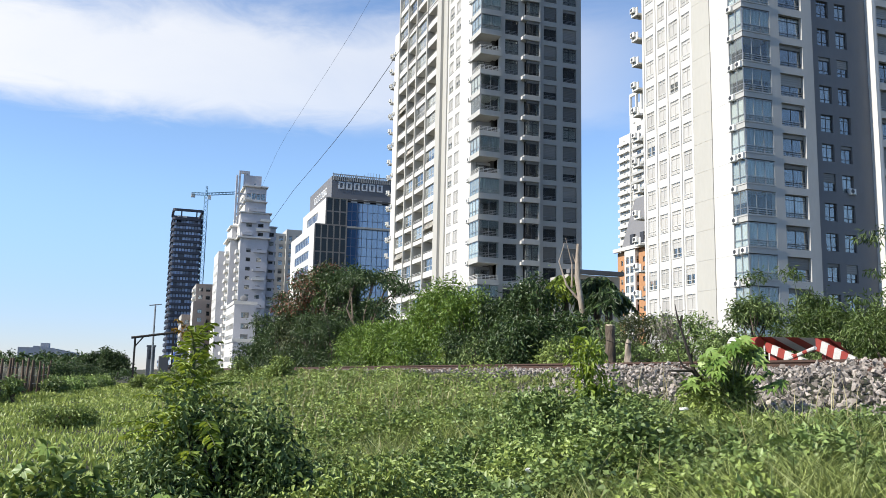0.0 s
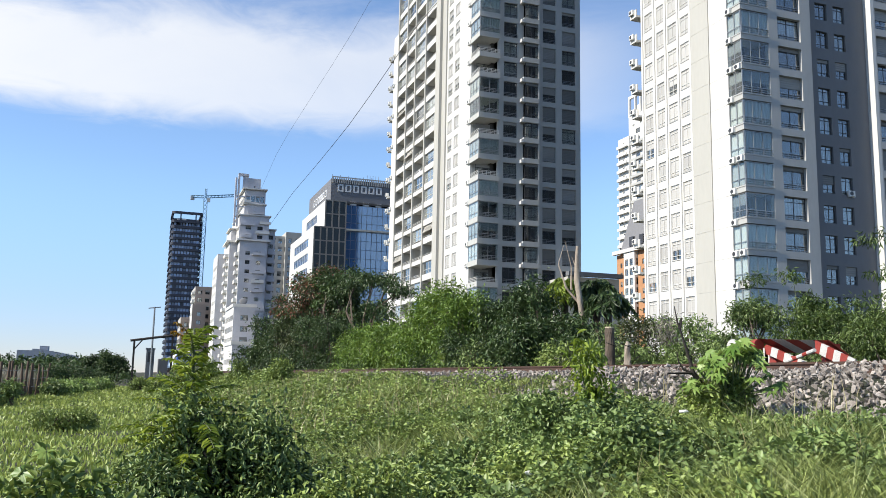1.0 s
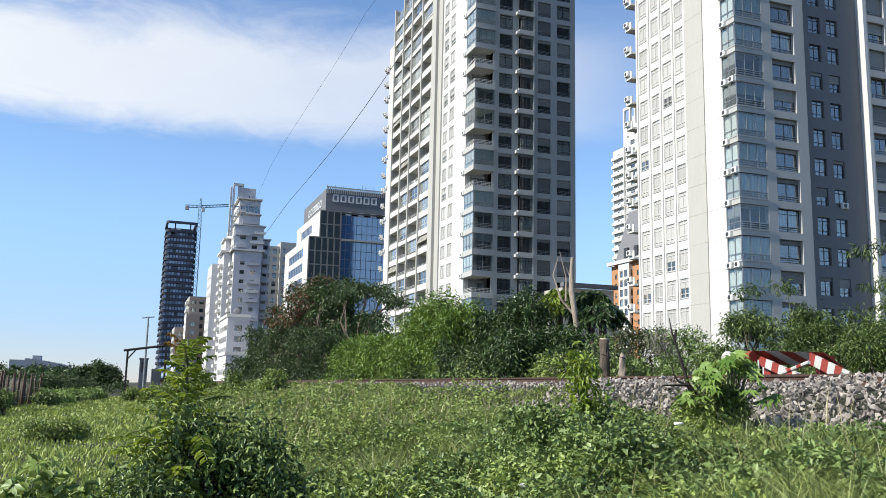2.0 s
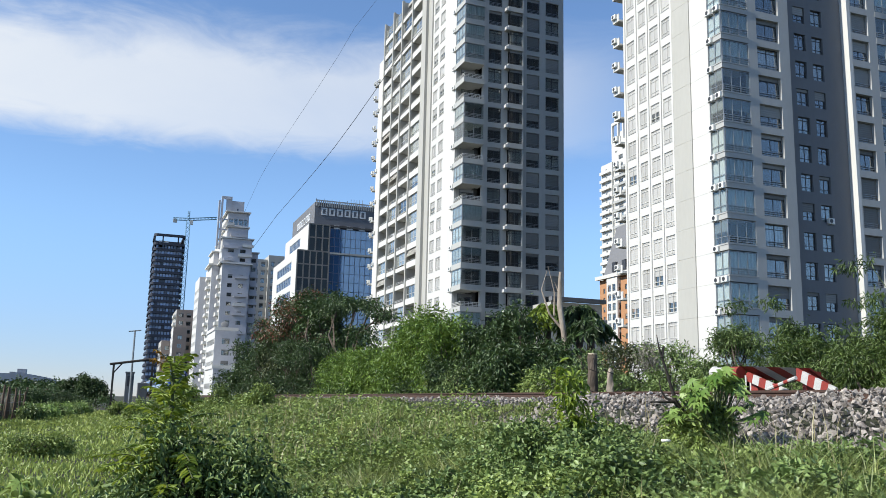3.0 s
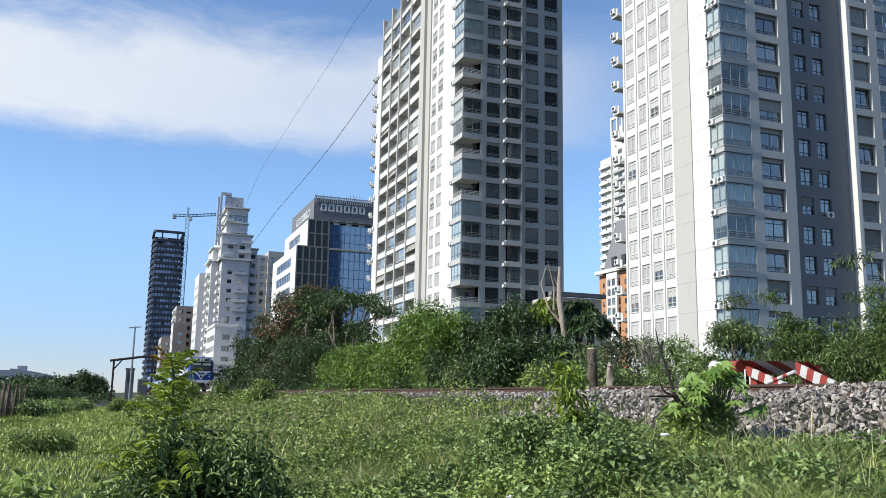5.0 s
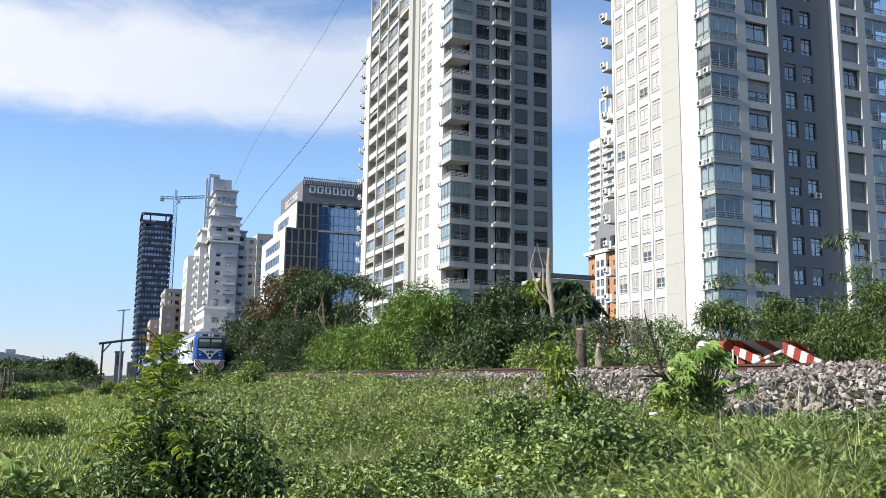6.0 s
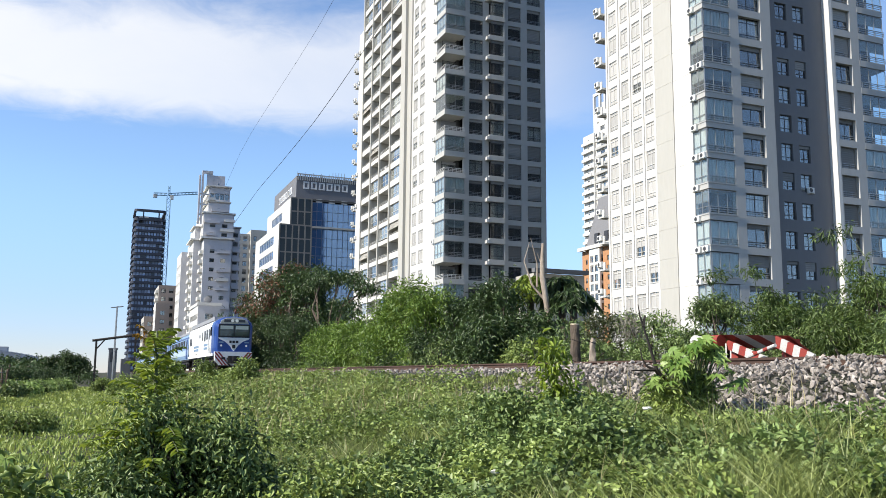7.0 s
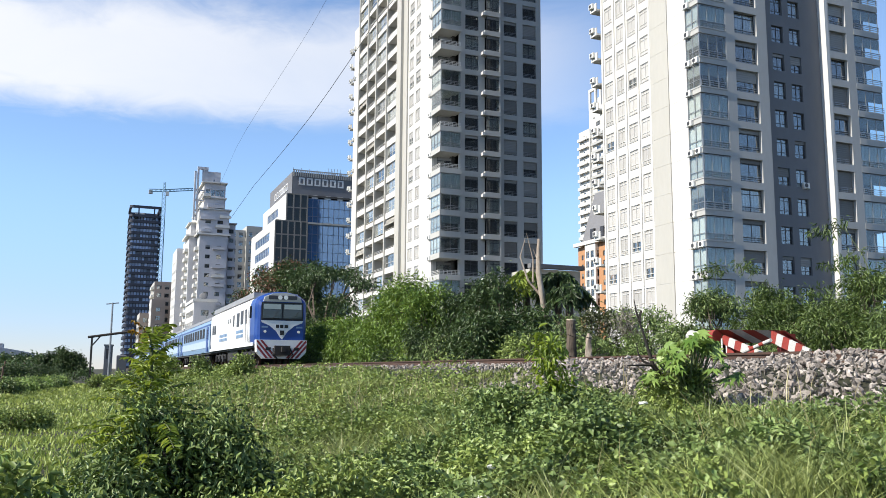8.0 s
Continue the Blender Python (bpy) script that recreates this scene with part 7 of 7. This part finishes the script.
def gantry():
    root = thing("gantry", pose(1.6, 84.5, 0.4), "dark timber gantry with posts and beam over the lane", "gantry")
    dark = mat("dark_timber", (0.05, 0.042, 0.036), 0.85, 0.3, 5)
    for x in (0.0, 3.35):
        bm = bmesh.new()
        box(bm, x - 0.09, x + 0.09, 84.4, 84.6, -0.1, 4.45 + 0.16 * x)
        wpart("post", bm, dark, root)
    bm = bmesh.new()
    tube(bm, [(-0.35, 84.5, 4.4), (3.7, 84.5, 5.05)], 0.12, 8)
    wpart("beam", bm, dark, root)
    bm = bmesh.new()
    tube(bm, [(0.0, 84.5, 3.6), (0.7, 84.5, 4.5)], 0.06, 6)
    wpart("brace", bm, dark, root)
    root = thing("utility_pole", pose(1.6, 86, 0.1), "tall slim pole with a short crossbar", "pole")
    bm = bmesh.new()
    tube(bm, [(1.6, 86, -0.1), (1.6, 86, 7.7)], [0.11, 0.08], 8)
    wpart("mast", bm, METAL, root)
    bm = bmesh.new()
    tube(bm, [(1.05, 86, 7.55), (2.15, 86, 7.7)], 0.05, 6)
    wpart("crossbar", bm, METAL, root)
    root = thing("signal_hut", pose(1.0, 96, 0.1), "small grey trackside hut", "hut")
    bm = bmesh.new()
    box(bm, 1.25, 2.05, 95, 96, 0, 3.9)
    box(bm, 1.18, 2.12, 94.9, 96.1, 3.9, 4.05)
    wpart("wall", bm, SLATE, root)
    bm = bmesh.new()
    box(bm, 1.4, 1.9, 94.96, 95.0, 2.6, 3.6)
    wpart("window", bm, FRAME, root)
    root = thing("cabinet", pose(3.0, 98, 0.3), "dark trackside equipment cabinet", "cabinet")
    bm = bmesh.new()
    box(bm, 2.5, 3.5, 97, 98, 0.2, 3.0)
    bmesh.ops.bevel(bm, geom=bm.edges[:], offset=0.05, segments=1, affect="EDGES")
    wpart("body", bm, SLATE, root)


CABLE_A = [(40.7, 290.6, 52.0), (41.7, 252.5, 55.7), (42.5, 223.2, 57.1), (43.1, 205.0, 58.3), (43.6, 189.4, 59.5), (44.1, 173.7, 61.3), (44.6, 160.9, 63.2), (45.1, 145.4, 65.6), (46.5, 134.2, 67.5)]
CABLE_B = [(36.9, 293.4, 63.2), (38.0, 265.7, 70.0), (38.7, 249.7, 72.3), (40.1, 222.6, 75.2), (41.3, 200.5, 77.5), (42.3, 184.2, 79.7), (43.0, 172.0, 81.9), (44.5, 160, 83.4), (48.5, 148.0, 84.5)]


def cables():
    blk = mat("black_cable", (0.03, 0.03, 0.035), 0.6, 0.1, 2)
    c = thing("cable", pose(14, 101, 19), "black overhead cable climbing past the tower", "cable")
    bm = bmesh.new()
    tube(bm, CABLE_A, 0.06, 5)
    wpart("wire", bm, blk, c)
    c = thing("cable", pose(20, 99, 37), "thin distant overhead cable", "cable")
    bm = bmesh.new()
    tube(bm, CABLE_B, 0.03, 4)
    wpart("wire", bm, blk, c)


def far_woods():
    rng = np.random.default_rng(31)
    blobs = []
    for k in range(70):
        y = rng.uniform(190, 460)
        x = -0.17 * y + rng.random() * 0.155 * y
        h = 1.0 + y * rng.uniform(0.009, 0.0165)
        for j in range(4):
            r = rng.uniform(1.6, 3.0)
            blobs.append((x + rng.normal() * 3, y + rng.normal() * 3, h - r * rng.uniform(0.7, 1.8), r, r, r * 0.8))
    p, d = blob_points(rng, blobs, 9500, 0.7)
    q, e = tufts(rng, p, d, 4, 0.6)
    hd = e * 0.6 + rng.normal(size=e.shape) * 0.7
    tagged(new("far_trees", raw_mesh("far_trees", leaf_pieces(rng, q, hd, rng.uniform(0.6, 1.2, len(q)), 0.55), LEAF2, LEAF_DARK)), "distant dark green tree line", "woods", kind="stuff")
    rng = np.random.default_rng(32)
    blobs = []
    for k in range(16):
        y = rng.uniform(110, 190)
        x = -0.13 * y + rng.random() * 0.11 * y
        for j in range(4):
            r = rng.uniform(1.2, 2.0)
            blobs.append((x + rng.normal() * 1.5, y + rng.normal() * 2, rng.uniform(-0.4, 0.6), r, r, r * 0.8))
    p, d = blob_points(rng, blobs, 6000, 0.6)
    q, e = tufts(rng, p, d, 5, 0.3)
    hd = e * 0.6 + rng.normal(size=e.shape) * 0.7
    tagged(new("lane_bushes", raw_mesh("lane_bushes", leaf_pieces(rng, q, hd, rng.uniform(0.18, 0.36, len(q)), 0.55), LEAF2, LEAF_DARK)), "green bushes at the lane's far end", "bushes", kind="stuff")


def lane_trees():
    R = random.Random(19)
    for x, y, h, w in ((-4.4, 150, 4.8, 2.2), (-2.3, 149, 3.9, 1.8), (-6.6, 151, 3.8, 2.0)):
        plant("tree", "small round dark tree at the lane's far end", "tree", (x, y), clumps(R, x, y, 1.5, h, w * 0.85, w, 18, w * 0.27), 4200, 0.30, LEAF_DARK, 1.4,
              "trees at the lane's end", slim=0.5, shell=0.6, limb_r=0.10)


def litter():
    root = thing("plastic_bag", pose(2.0, 6.6, 0.5), "crumpled clear plastic bag caught in the weeds", "plastic bag")
    clear = glass_mat("clear_plastic", (0.9, 0.93, 0.93), 0.10, 0.15, ior=1.8)
    bm = bmesh.new()
    bmesh.ops.create_grid(bm, x_segments=16, y_segments=12, size=0.5, matrix=pose(2.0, 6.62, 0.66, 50, 10, 20) @ Matrix.Diagonal((0.2, 0.14, 1, 1)))
    for v in bm.verts:
        v.co += Vector(noise.noise_vector(v.co * 16.0)) * 0.05
    wpart("film", bm, clear, root)
    paper = mat("white_litter_paper", (0.75, 0.75, 0.72), 0.8, 0.1, 5)
    for k, (x, y) in enumerate(((3.0, 6.3), (2.55, 5.5), (5.2, 7.4))):
        z = float(ground_z(x, y)) + 0.42
        bm = bmesh.new()
        bmesh.ops.create_icosphere(bm, subdivisions=2, radius=0.035, matrix=pose(x, y, z) @ Matrix.Diagonal((1.5, 1, 0.5, 1)))
        for v in bm.verts:
            v.co += Vector(noise.noise_vector(v.co * 25.0)) * 0.02
        tagged(part("paper_scrap", bm, paper), "crumpled white paper scrap in the weeds", "litter", "paper scraps")


tree_belt()
dead_trunk()
stumps()
verge()
sapling()
near_shrubs()
castor_plant()
barrier()
fence()
gantry()
cables()
far_woods()
lane_trees()
litter()
ballast()


def motions():
    """The train comes on along the straight track at an even speed."""
    speed, front = 20.75, 50.95
    for ob, back in [(loco, 0.0)] + [(c, 21.2 + 25.2 * k) for k, c in enumerate(COACHES)]:
        walk(ob, [(t, pose(TRACK_X, front + back + speed * (8.0 - t), RAIL_Z)) for t in (0.0, 2.0, 4.0, 6.0, 8.0)])


motions()
